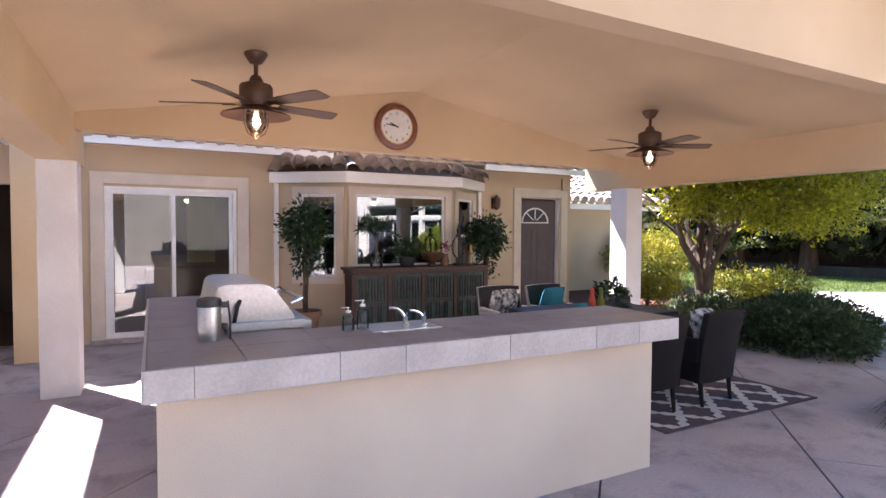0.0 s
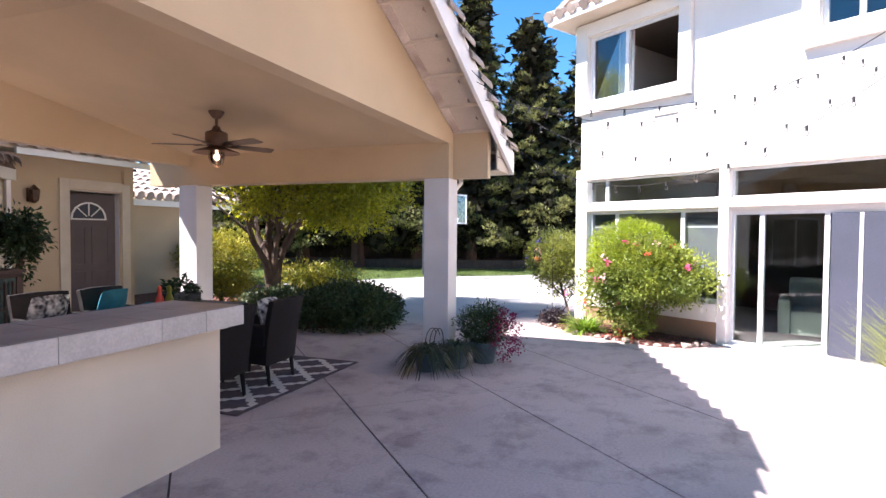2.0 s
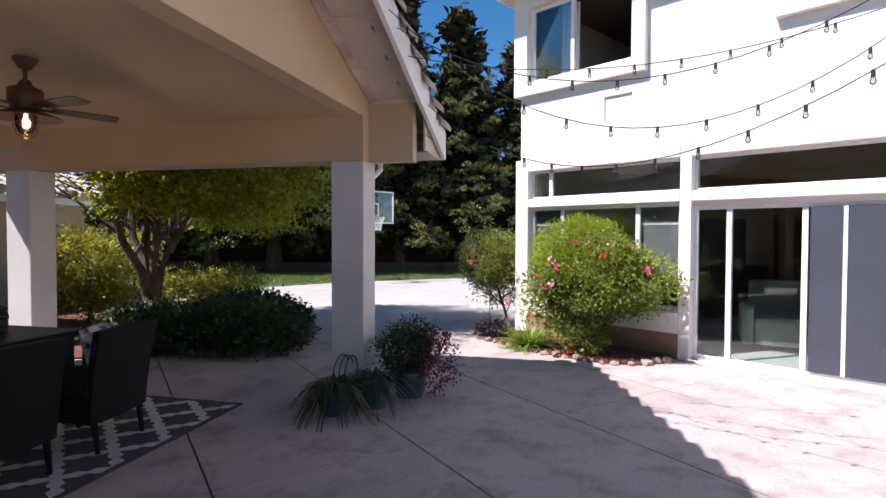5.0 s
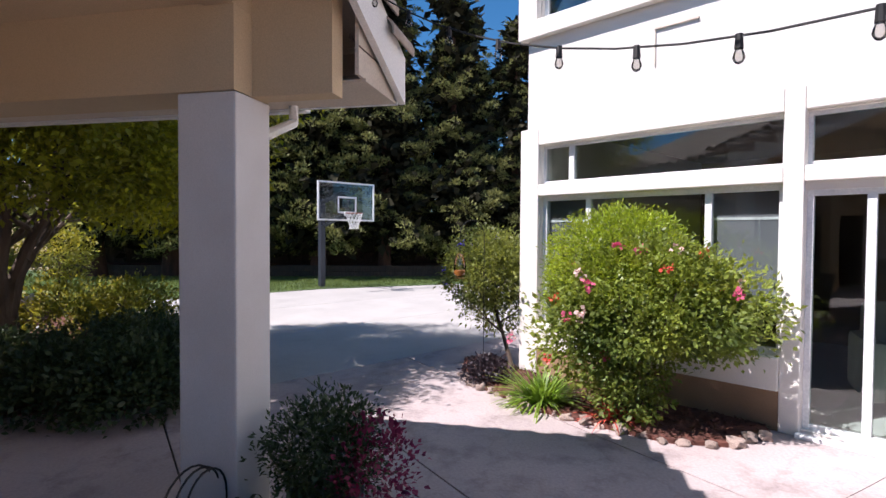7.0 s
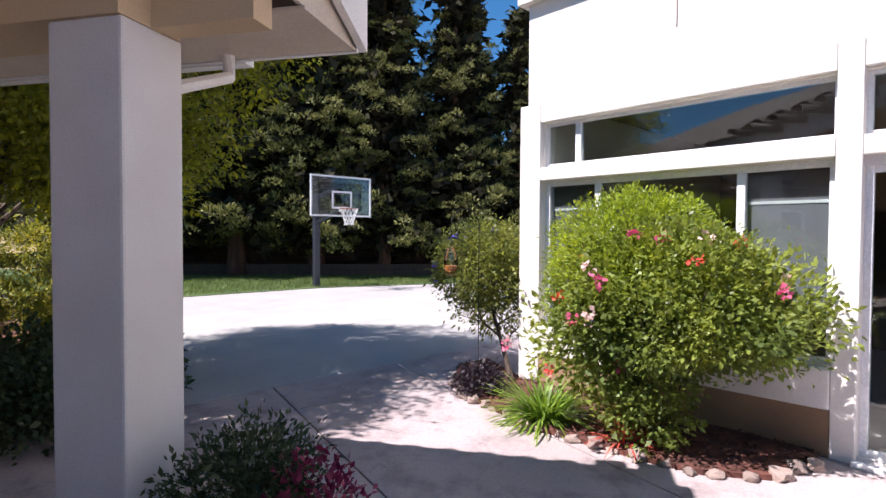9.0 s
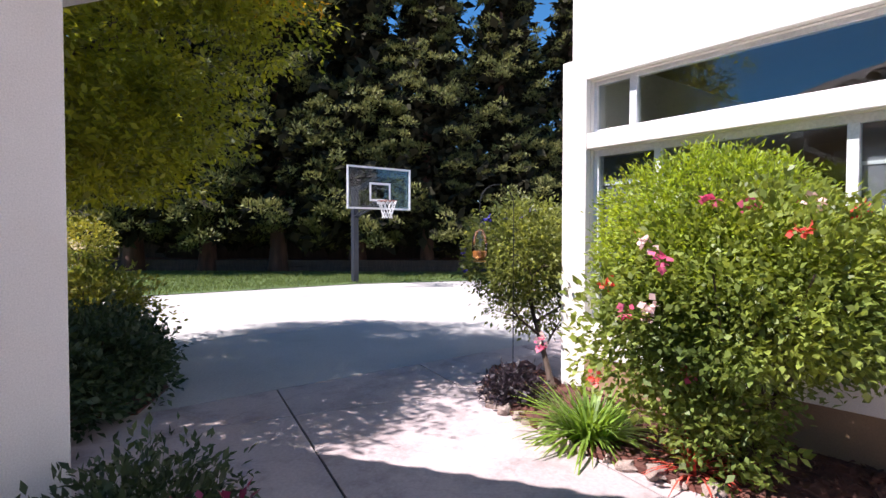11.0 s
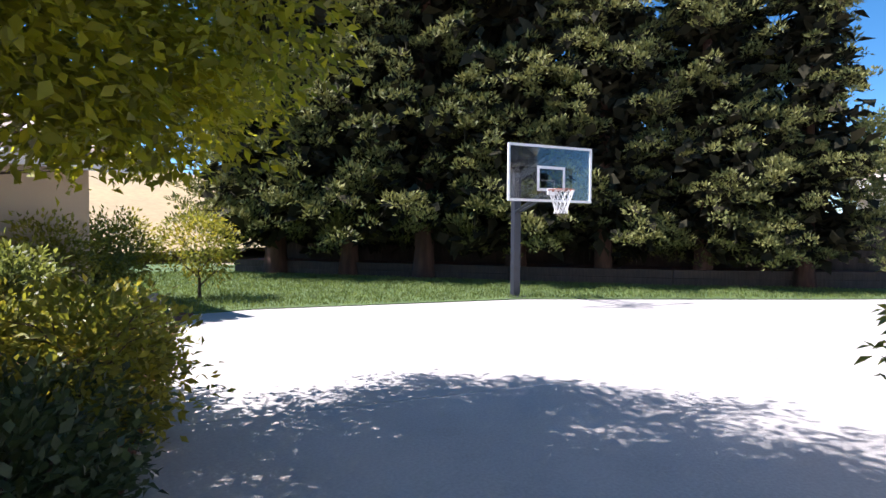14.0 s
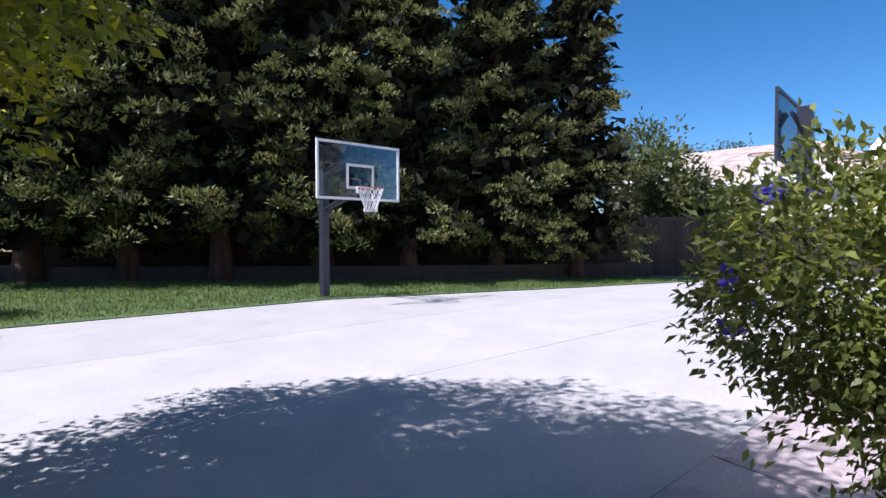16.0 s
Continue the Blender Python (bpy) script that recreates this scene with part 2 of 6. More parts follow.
BOTTLE = glass_mat("bottle_glass", (0.85, 0.95, 0.97), 0.02, 0.85)
FEEDER_GLASS = glass_mat("feeder_glass", (0.98, 0.98, 0.96), 0.06, 0.95, 0.06)
AMBER = mat("feeder_seed", (0.40, 0.16, 0.035), (0.26, 0.10, 0.02), 12, 0.5)
CABLE = mat("cable_rubber", (0.012, 0.012, 0.012), None, 9, 0.6)
HILL = mat("golden_hill_grass", (0.42, 0.31, 0.15), (0.33, 0.25, 0.13), 0.12, 0.95, bump=0.5, bscale=3)
REDWOOD = leaf_mat("redwood_leaf", (0.225, 0.225, 0.075), (0.10, 0.115, 0.040), 0.15, 0.6, 0.35, 0.15)
# Near-black leaf colour standing in for shade deep inside the crown.
REDWOOD_SHADE = leaf_mat("redwood_inner_shade", (0.040, 0.036, 0.020), (0.022, 0.022, 0.013), 0.02, 0.9, 0.35, 0.1)
TREE_LEAF = leaf_mat("maple_leaf", (0.29, 0.295, 0.032), (0.165, 0.195, 0.026), 0.6)
HEDGE_LEAF = leaf_mat("hedge_leaf", (0.068, 0.098, 0.036), (0.036, 0.058, 0.022), 0.25)
ROSE_LEAF = leaf_mat("rose_leaf", (0.27, 0.32, 0.055), (0.11, 0.16, 0.038), 0.4)
SHRUB_LEAF = leaf_mat("shrub_leaf", (0.26, 0.285, 0.06), (0.105, 0.135, 0.04), 0.45)
YELLOW_LEAF = leaf_mat("yellow_shrub_leaf", (0.34, 0.30, 0.045), (0.16, 0.19, 0.035), 0.4)
DAYLILY = leaf_mat("daylily_leaf", (0.27, 0.40, 0.06), (0.13, 0.22, 0.035), 0.45)
GOLD_LEAF = leaf_mat("turning_maple_leaf", (0.52, 0.34, 0.03), (0.40, 0.27, 0.03), 0.6)
LIME_LEAF = leaf_mat("lime_shrub_leaf", (0.34, 0.42, 0.05), (0.20, 0.28, 0.035), 0.45)
DUSKY_LEAF = leaf_mat("dusky_leaf", (0.070, 0.048, 0.058), (0.035, 0.026, 0.032), 0.15)
LILY_LEAF = leaf_mat("strap_leaf", (0.30, 0.34, 0.07), (0.10, 0.15, 0.03), 0.4)
DARK_STRAP = leaf_mat("dark_strap_leaf", (0.050, 0.070, 0.030), (0.03, 0.04, 0.02), 0.2)
FICUS_LEAF = leaf_mat("ficus_leaf", (0.035, 0.070, 0.024), (0.02, 0.04, 0.015), 0.2)
FAR_LEAF = leaf_mat("far_tree_leaf", (0.13, 0.155, 0.050), (0.07, 0.09, 0.032), 0.25)
PINK = leaf_mat("rose_petal_pink", (0.72, 0.16, 0.26), (0.60, 0.10, 0.18), 0.3)
CORAL = leaf_mat("rose_petal_coral", (0.75, 0.14, 0.09), (0.60, 0.10, 0.06), 0.3)
PALE = leaf_mat("rose_petal_pale", (0.80, 0.60, 0.55), (0.72, 0.48, 0.44), 0.3)
PURPLE = leaf_mat("purple_petal", (0.16, 0.10, 0.55), (0.10, 0.07, 0.42), 0.3)
MAGENTA = leaf_mat("magenta_petal", (0.30, 0.035, 0.09), (0.20, 0.025, 0.06), 0.2)
BULB = glass_mat("bulb_glass", (1, 0.98, 0.95), 0.05, 0.8)


# ---- mesh helpers ----
def box(bm, x0, x1, y0, y1, z0, z1, bevel=0.0):
    vs = bmesh.ops.create_cube(bm, size=1.0, matrix=Matrix.Translation(((x0 + x1) / 2, (y0 + y1) / 2, (z0 + z1) / 2)) @ Matrix.Diagonal((abs(x1 - x0), abs(y1 - y0), abs(z1 - z0), 1)))["verts"]
    if bevel:
        es = {e for v in vs for e in v.link_edges}
        bmesh.ops.bevel(bm, geom=list(es), offset=bevel, segments=2, profile=0.6, affect="EDGES")


def cyl(bm, p0, p1, r0, r1=None, seg=14, caps=True):
    p0, p1 = Vector(p0), Vector(p1)
    d = p1 - p0
    m = Matrix.Translation((p0 + p1) / 2) @ d.to_track_quat("Z", "Y").to_matrix().to_4x4()
    bmesh.ops.create_cone(bm, cap_ends=caps, segments=seg, radius1=r0, radius2=r0 if r1 is None else r1, depth=d.length, matrix=m)


def lathe(bm, prof, seg=20, at=(0, 0, 0)):
    rings = []
    for r, z in prof:
        rings.append([bm.verts.new((at[0] + r * math.cos(k * math.tau / seg), at[1] + r * math.sin(k * math.tau / seg), at[2] + z)) for k in range(seg)])
    for a, b in zip(rings, rings[1:]):
        for k in range(seg):
            bm.faces.new((a[k], a[(k + 1) % seg], b[(k + 1) % seg], b[k]))
    bm.faces.new(rings[0][::-1])
    bm.faces.new(rings[-1])


def tube(bm, pts, r, seg=6):
    pts = [Vector(p) for p in pts]
    rs = r if isinstance(r, (list, tuple)) else [r] * len(pts)
    rings = []
    for k, p in enumerate(pts):
        d = (pts[min(k + 1, len(pts) - 1)] - pts[max(k - 1, 0)]).normalized()
        side = d.orthogonal().normalized() if k == 0 else (side - d * side.dot(d)).normalized()
        up = d.cross(side)
        rings.append([bm.verts.new(p + (side * math.cos(a) + up * math.sin(a)) * rs[k]) for a in (j * math.tau / seg for j in range(seg))])
    for a, b in zip(rings, rings[1:]):
        for k in range(seg):
            bm.faces.new((a[k], a[(k + 1) % seg], b[(k + 1) % seg], b[k]))
    bm.faces.new(rings[0][::-1])
    bm.faces.new(rings[-1])


def prism(bm, pts, z0, z1):
    """An upright prism over the polygon pts (x, y)."""
    lo, hi = [bm.verts.new((x, y, z0)) for x, y in pts], [bm.verts.new((x, y, z1)) for x, y in pts]
    bm.faces.new(lo[::-1])
    bm.faces.new(hi)
    for k in range(len(pts)):
        j = (k + 1) % len(pts)
        bm.faces.new((lo[k], lo[j], hi[j], hi[k]))


def slab_xz(bm, pts, y0, y1):
    """A plate over the polygon pts (x, z), from y0 to y1."""
    a, b = [bm.verts.new((x, y0, z)) for x, z in pts], [bm.verts.new((x, y1, z)) for x, z in pts]
    bm.faces.new(a)
    bm.faces.new(b[::-1])
    for k in range(len(pts)):
        j = (k + 1) % len(pts)
        bm.faces.new((a[j], a[k], b[k], b[j]))


def done(bm, smooth=False):
    bmesh.ops.recalc_face_normals(bm, faces=bm.faces[:])
    me = bpy.data.meshes.new("mesh")
    bm.to_mesh(me)
    bm.free()
    if smooth:
        me.polygons.foreach_set("use_smooth", [True] * len(me.polygons))
        me.set_sharp_from_angle(angle=radians(40))
    return me


def part(name, bm, material, parent=None, label="", smooth=False, at=None):
    me = bm if isinstance(bm, bpy.types.Mesh) else done(bm, smooth)
    if not me.materials:
        me.materials.append(material)
    ob = new(name, me)
    if parent is not None:
        ob.parent = parent
    if at is not None:
        ob.matrix_basis = at
    if label:
        tagged(ob, label)
    return ob


def thing(name, m, label, category, group="", kind=""):
    ob = new(name)
    ob.matrix_basis = m if isinstance(m, Matrix) else Matrix.Translation(m)
    ob.empty_display_size = 0.1
    return tagged(ob, label, category, group, kind)


def B():
    return bmesh.new()


def bx(*a):
    bm = bmesh.new()
    box(bm, *a)
    return bm


def cy(*a, **k):
    bm = bmesh.new()
    cyl(bm, *a, **k)
    return bm


def quads(V, per=4):
    """A mesh of loose faces from an array of shape (n, per, 3)."""
    n = len(V)
    me = bpy.data.meshes.new("mesh")
    me.vertices.add(n * per)
    me.vertices.foreach_set("co", np.ascontiguousarray(V, dtype=np.float32).ravel())
    me.loops.add(n * per)
    me.loops.foreach_set("vertex_index", np.arange(n * per, dtype=np.int32))
    me.polygons.add(n)
    me.polygons.foreach_set("loop_start", np.arange(0, n * per, per, dtype=np.int32))
    me.update(calc_edges=True)
    return me


def unit(v):
    return v / (np.linalg.norm(v, axis=-1, keepdims=True) + 1e-9)


def leaf_quads(rng, pos, out, length, width, flat=0.6, droop=0.0):
    """Leaves at pos, pointing roughly along out with random turns: a kite of four corners each."""
    n = len(pos)
    d = unit(out + rng.normal(0, flat, (n, 3)) + np.array([0, 0, -droop]))
    side = unit(np.cross(d, rng.normal(0, 1, (n, 3)) * 0.7 + np.array([0, 0, 1.0])))
    s = rng.uniform(0.65, 1.3, (n, 1))
    nrm = np.cross(side, d)
    mid = pos + d * length * s * 0.45 + nrm * (0.12 * length * s)
    return np.stack([pos, mid + side * width * s * 0.5, pos + d * length * s, mid - side * width * s * 0.5], 1)


def crown(rng, centre, radii, clumps, per, length, width, spread, rough=0.25, low=-1.0, droop=0.0, fill=0.35):
    """Clumped leaves in a lumpy ellipsoid, most of them near its skin."""
    u = unit(rng.normal(0, 1, (clumps, 3)))
    u = u[u[:, 2] > low]
    lump = 1 + rough * np.array([noise.noise(Vector(q) * 1.7 + Vector(centre)) for q in u.tolist()])
    depth = np.where(rng.random(len(u)) < fill, rng.uniform(0.35, 0.85, len(u)), rng.uniform(0.85, 1.03, len(u)))
    c = np.array(centre) + u * np.array(radii) * (lump * depth)[:, None]
    pos = np.repeat(c, per, 0) + rng.normal(0, spread, (len(c) * per, 3))
    out = unit(pos - np.array(centre)) + np.array([0, 0, 0.15])
    return leaf_quads(rng, pos, out, length, width, 0.7, droop)


def limbs(bm, rng, base, top, r, n, reach, seg=7, rise=0.5):
    """A leaning trunk with limbs that fork once."""
    base, top = Vector(base), Vector(top)
    k = 5
    pts = [base.lerp(top, i / k) + Vector((rng.normal(0, r * 0.5), rng.normal(0, r * 0.5), 0)) * (i > 0) for i in range(k + 1)]
    tube(bm, pts, [r * (1.25 if i == 0 else 1 - 0.6 * i / k) for i in range(k + 1)], seg)
    for i in range(n):
        a = i * 2.4 + rng.uniform(-0.4, 0.4)
        s = base.lerp(top, 0.3 + 0.7 * i / max(n - 1, 1))
        e = s + Vector((math.cos(a) * reach, math.sin(a) * reach, reach * rise * rng.uniform(0.6, 1.5)))
        m = s.lerp(e, 0.5) + Vector((0, 0, reach * 0.12))
        rr = r * 0.5
        tube(bm, [s, m, e], [rr, rr * 0.6, rr * 0.18], 6)
        for q in (-0.6, 0.7):
            e2 = m + Vector((math.cos(a + q) * reach * 0.55, math.sin(a + q) * reach * 0.55, reach * 0.4 * rng.uniform(0.5, 1.3)))
            tube(bm, [m, m.lerp(e2, 0.5) + Vector((0, 0, 0.05)), e2], [rr * 0.5, rr * 0.3, rr * 0.1], 5)


def wall_with(bm, x0, x1, y0, y1, z0, z1, holes):
    """A wall along x with rectangular openings (x0, x1, z0, z1) cut right through."""
    xs = sorted({x0, x1, *[q for h in holes for q in h[:2]]})
    zs = sorted({z0, z1, *[q for h in holes for q in h[2:]]})
    solid = {(i, j): not any(h[0] - 1e-6 <= xs[i] and xs[i + 1] <= h[1] + 1e-6 and h[2] - 1e-6 <= zs[j] and zs[j + 1] <= h[3] + 1e-6 for h in holes)
             for i in range(len(xs) - 1) for j in range(len(zs) - 1)}
    cache = {}

    def v(x, y, z):
        key = (round(x, 4), round(y, 4), round(z, 4))
        if key not in cache:
            cache[key] = bm.verts.new((x, y, z))
        return cache[key]
    for (i, j), on in solid.items():
        if not on:
            continue
        a, b, c, d = xs[i], xs[i + 1], zs[j], zs[j + 1]
        bm.faces.new((v(a, y0, c), v(b, y0, c), v(b, y0, d), v(a, y0, d)))
        bm.faces.new((v(b, y1, c), v(a, y1, c), v(a, y1, d), v(b, y1, d)))
        if not solid.get((i - 1, j)):
            bm.faces.new((v(a, y1, c), v(a, y0, c), v(a, y0, d), v(a, y1, d)))
        if not solid.get((i + 1, j)):
            bm.faces.new((v(b, y0, c), v(b, y1, c), v(b, y1, d), v(b, y0, d)))
        if not solid.get((i, j - 1)):
            bm.faces.new((v(a, y1, c), v(b, y1, c), v(b, y0, c), v(a, y0, c)))
        if not solid.get((i, j + 1)):
            bm.faces.new((v(a, y0, d), v(b, y0, d), v(b, y1, d), v(a, y1, d)))


# ---- ground ----
bm = B()
prism(bm, [(-400, -400), (400, -400), (400, 400), (-400, 400)], -0.5, -0.06)
tagged(part("ground", bm, SOIL), "bare dry ground reaching the horizon", "ground", kind="structure")
bm = B()
prism(bm, [(-14, -14), (12.4, -14), (13.9, 0.16), (12.69, 0.96), (11.27, 1.89), (8.40, 3.72), (7.3, 5.2), (6.6, 6.6), (7.9, 12), (-14, 12)], -0.05, -0.012)
patio = tagged(part("patio", bm, JOINT), "mauve-grey stamped concrete patio with dark joints", "patio", kind="structure")
COURT_EDGE = [(8.40, 3.72), (11.27, 1.89), (12.69, 0.96), (13.9, 0.16), (12.4, -14), (31, -14), (24.3, -0.8), (22.0, 2.0), (18.2, 7.0), (14.1, 9.95), (13.2, 10.25), (12.6, 9.6), (11.2, 7.53), (10.44, 6.3), (9.55, 4.91), (9.0, 4.04)]
bm = B()
prism(bm, COURT_EDGE, -0.05, -0.010)
court = tagged(part("court", bm, JOINT), "pale broom-finished concrete sports court", "court", kind="structure")
bm = B()
prism(bm, [(14.1, 9.98), (18.25, 7.03), (22.05, 2.03), (24.4, -0.8), (27, 2), (24, 12), (21, 24), (12, 22), (11.5, 12), (13.2, 10.28)], -0.05, 0.012)
tagged(part("lawn", bm, LAWN), "mown green lawn behind the court", "lawn", kind="structure")


# Out of view: added walls, grey tuned for bounce and window reflections.
bm = B()
box(bm, -14, 3.6, -9.2, -9.0, 0, 5.5)
box(bm, -14, -13.8, -9.0, 11.9, 0, 3.2)
tagged(part("wall_south", bm, STUCCO_GREY), "unseen plain stucco wall added to close the patio", "wall", kind="structure")

# ---- pavilion over the outdoor kitchen ----
# EAVE_W: left eave's reach, out of view, set by the floor's sun strip.
RIDGE_X, EAVE_X, EAVE_W, SLOPE = 2.84, 4.345, 4.14, 0.39
ROOF_Y0, ROOF_Y1 = 1.40, 6.95


def roof_z(x):
    return 2.655 + (EAVE_X - abs(x - RIDGE_X)) * SLOPE


pavilion = thing("pavilion", (0, 0, 0), "tan stucco patio pavilion with gabled tile roof and white columns", "pavilion", kind="structure")
for cx, cyy in ((-0.98, 2.0), (-0.98, 6.25), (6.28, 2.0), (6.28, 6.0)):
    bm = bx(cx, cx + 0.325, cyy, cyy + 0.335, 0.0, 2.275, 0.012)
    part("column", bm, PLASTER_COL, pavilion, "white plastered square column")
for xi, xo in ((-0.655, -0.985), (6.27, 6.595)):             # side beams, cut to the roof's slope on top
    bm = B()
    slab_xz(bm, [(xi, 2.277), (xo, 2.277), (xo, roof_z(xo) - 0.075), (xi, roof_z(xi) - 0.075)], 2.002, 6.9)
    part("beam", bm, STUCCO, pavilion)
for x0, x1 in ((-0.93, -0.80), (6.43, 6.56)):                # thin beam tails under the rake
    bm = B()
    slab_xz(bm, [(x0, 2.277), (x1, 2.277), (x1, roof_z(x1) - 0.075), (x0, roof_z(x0) - 0.075)], 1.55, 2.0)
    part("beam_tail", bm, STUCCO, pavilion)
bm = B()
slab_xz(bm, [(6.562, 2.402), (7.16, 2.402), (7.16, roof_z(7.16) - 0.08), (6.562, roof_z(6.562) - 0.08)], 1.46, 1.48)
part("eave_return", bm, SOFFIT, pavilion, "tan boxed eave return")
part("return_groove", bx(6.562, 7.10, 1.456, 1.459, 2.545, 2.552), BRONZE, pavilion)
for y0, name in ((2.0, "front_gable"), (6.10, "back_gable")):
    zb = 2.70 if y0 < 3 else 2.55
    bm = B()
    slab_xz(bm, [(-0.99, zb), (6.70, zb), (6.70, roof_z(6.70) - 0.075), (RIDGE_X, roof_z(RIDGE_X) - 0.075), (-0.99, roof_z(-0.99) - 0.075)], y0, y0 + 0.17)
    part(name, bm, STUCCO, pavilion)
for s in (-1, 1):
    ex = RIDGE_X + s * (EAVE_X if s > 0 else EAVE_W)
    bm = B()
    slab_xz(bm, [(RIDGE_X, roof_z(RIDGE_X)), (ex, roof_z(ex)), (ex, roof_z(ex) - 0.07), (RIDGE_X, roof_z(RIDGE_X) - 0.07)], ROOF_Y0 + 0.04, ROOF_Y1 - 0.04)
    part("roof_deck", bm, SOFFIT, pavilion)
    for y0 in (ROOF_Y0, ROOF_Y1 - 0.04):
        bm = B()
        slab_xz(bm, [(RIDGE_X, roof_z(RIDGE_X) + 0.02), (ex + s * 0.02, roof_z(ex) + 0.02), (ex + s * 0.02, roof_z(ex) - 0.27), (RIDGE_X, roof_z(RIDGE_X) - 0.27)], y0, y0 + 0.04)
        part("rake_board", bm, PAINT_WHITE, pavilion, "white painted rake board")
    part("eave_board", bx(min(ex, ex + s * 0.03), max(ex, ex + s * 0.03), ROOF_Y0 + 0.05, ROOF_Y1 - 0.05, roof_z(ex) - 0.27, roof_z(ex) + 0.01), PAINT_WHITE, pavilion)
    for k in range(8):                                     # soffit battens between the gable and the rake board
        x = RIDGE_X + s * (1.0 + 0.52 * k)
        if abs(x - RIDGE_X) < (EAVE_X if s > 0 else EAVE_W) - 0.1:
            part("soffit_batten", bx(x - 0.02, x + 0.02, ROOF_Y0 + 0.05, 2.0, roof_z(x) - 0.105, roof_z(x) - 0.068), SOFFIT, pavilion)
    if s > 0:
        part("eave_soffit", bx(min(ex - s * 0.02, RIDGE_X + s * 3.80), max(ex - s * 0.02, RIDGE_X + s * 3.80), ROOF_Y0 + 0.05, 6.9, 2.385, 2.40), SOFFIT, pavilion)
bm = B()
box(bm, 7.225, 7.30, 2.1, 6.3, 2.38, 2.46)
part("gutter", bm, PAINT_WHITE, pavilion)
bm = B()
tube(bm, [(7.10, 2.12, 2.40), (7.12, 2.13, 2.28), (6.70, 2.10, 2.12), (6.61, 2.10, 2.08)], 0.032, 8)
part("downspout", bm, PAINT_WHITE, pavilion, "white painted downspout")
bm = B()
slab_xz(bm, [(-0.66, 2.71), (RIDGE_X, 3.31), (6.28, 2.71), (6.28, 2.77), (RIDGE_X, 3.37), (-0.66, 2.77)], 2.165, 6.105)
tagged(part("ceiling", bm, STUCCO), "smooth tan stucco ceiling inside the pavilion", "ceiling", kind="structure")


# Mostly unseen cover, added so its edge bounds the floor's sun strip.
cover = thing("side_cover", (0, 0, 0), "assumed flat cream patio cover shading the floor beside the pavilion", "patio cover", kind="structure")
part("deck", bx(-6.5, -1.89, 0.6, 8.4, 2.70, 2.84, 0.01), STUCCO, cover)
for yy in (1.2, 4.6, 8.0):
    part("post", bx(-5.9, -5.7, yy - 0.1, yy + 0.1, 0.0, 2.70, 0.01), PLASTER_COL, cover)
part("post", bx(-1.50, -1.18, 8.05, 8.35, 0.0, 2.70, 0.01), STUCCO, cover)


def tile_mesh(r, length, thick=0.014, seg=7):
    """A half-barrel roof tile along y, open below."""
    bm = B()
    o, i = [], []
    for k in range(seg + 1):
        a = math.pi * k / seg
        o.append([bm.verts.new((r * math.cos(a), y, r * 0.85 * math.sin(a))) for y in (0, length)])
        i.append([bm.verts.new(((r - thick) * math.cos(a), y, (r - thick) * 0.85 * math.sin(a))) for y in (0, length)])
    for k in range(seg):
        bm.faces.new((o[k][0], o[k + 1][0], o[k + 1][1], o[k][1]))
        bm.faces.new((i[k + 1][0], i[k][0], i[k][1], i[k + 1][1]))
        for e in (0, 1):
            bm.faces.new((o[k][e], o[k + 1][e], i[k + 1][e], i[k][e]))
    return done(bm)


# rake tiles along the front edge, and the field of tiles behind them
tile = tile_mesh(0.11, 0.42)
tile.materials.append(TILE)
slope_deg = math.degrees(math.atan(SLOPE))
for s in (-1, 1):
    for row in range(2):
        for k in range(13):
            d = 0.36 * k + 0.30
            x = RIDGE_X + s * (EAVE_X - d * 0.93 + 0.14)
            if x < -0.95:
                continue
            y = ROOF_Y0 + 0.06 + row * 0.26
            m = pose(x, y, roof_z(x) + 0.015 + 0.01 * (row == 0), 0, 0, 0) @ pose(0, 0, 0, 0, s * slope_deg - s * 3, 90 if s < 0 else -90) @ pose(0, -0.21, 0)
            part("roof_tile", tile, TILE, pavilion, at=m)

bm = B()
for s in (-1, 1):
    ex = RIDGE_X + s * (EAVE_X if s > 0 else EAVE_W)
    for k in range(20):
        y = ROOF_Y0 + 0.58 + k * 0.26
        if y < ROOF_Y1:
            tube(bm, [(RIDGE_X, y, roof_z(RIDGE_X)), (ex, y, roof_z(ex))], 0.10, 8)
part("roof_tiles", bm, TILE, pavilion, smooth=True)


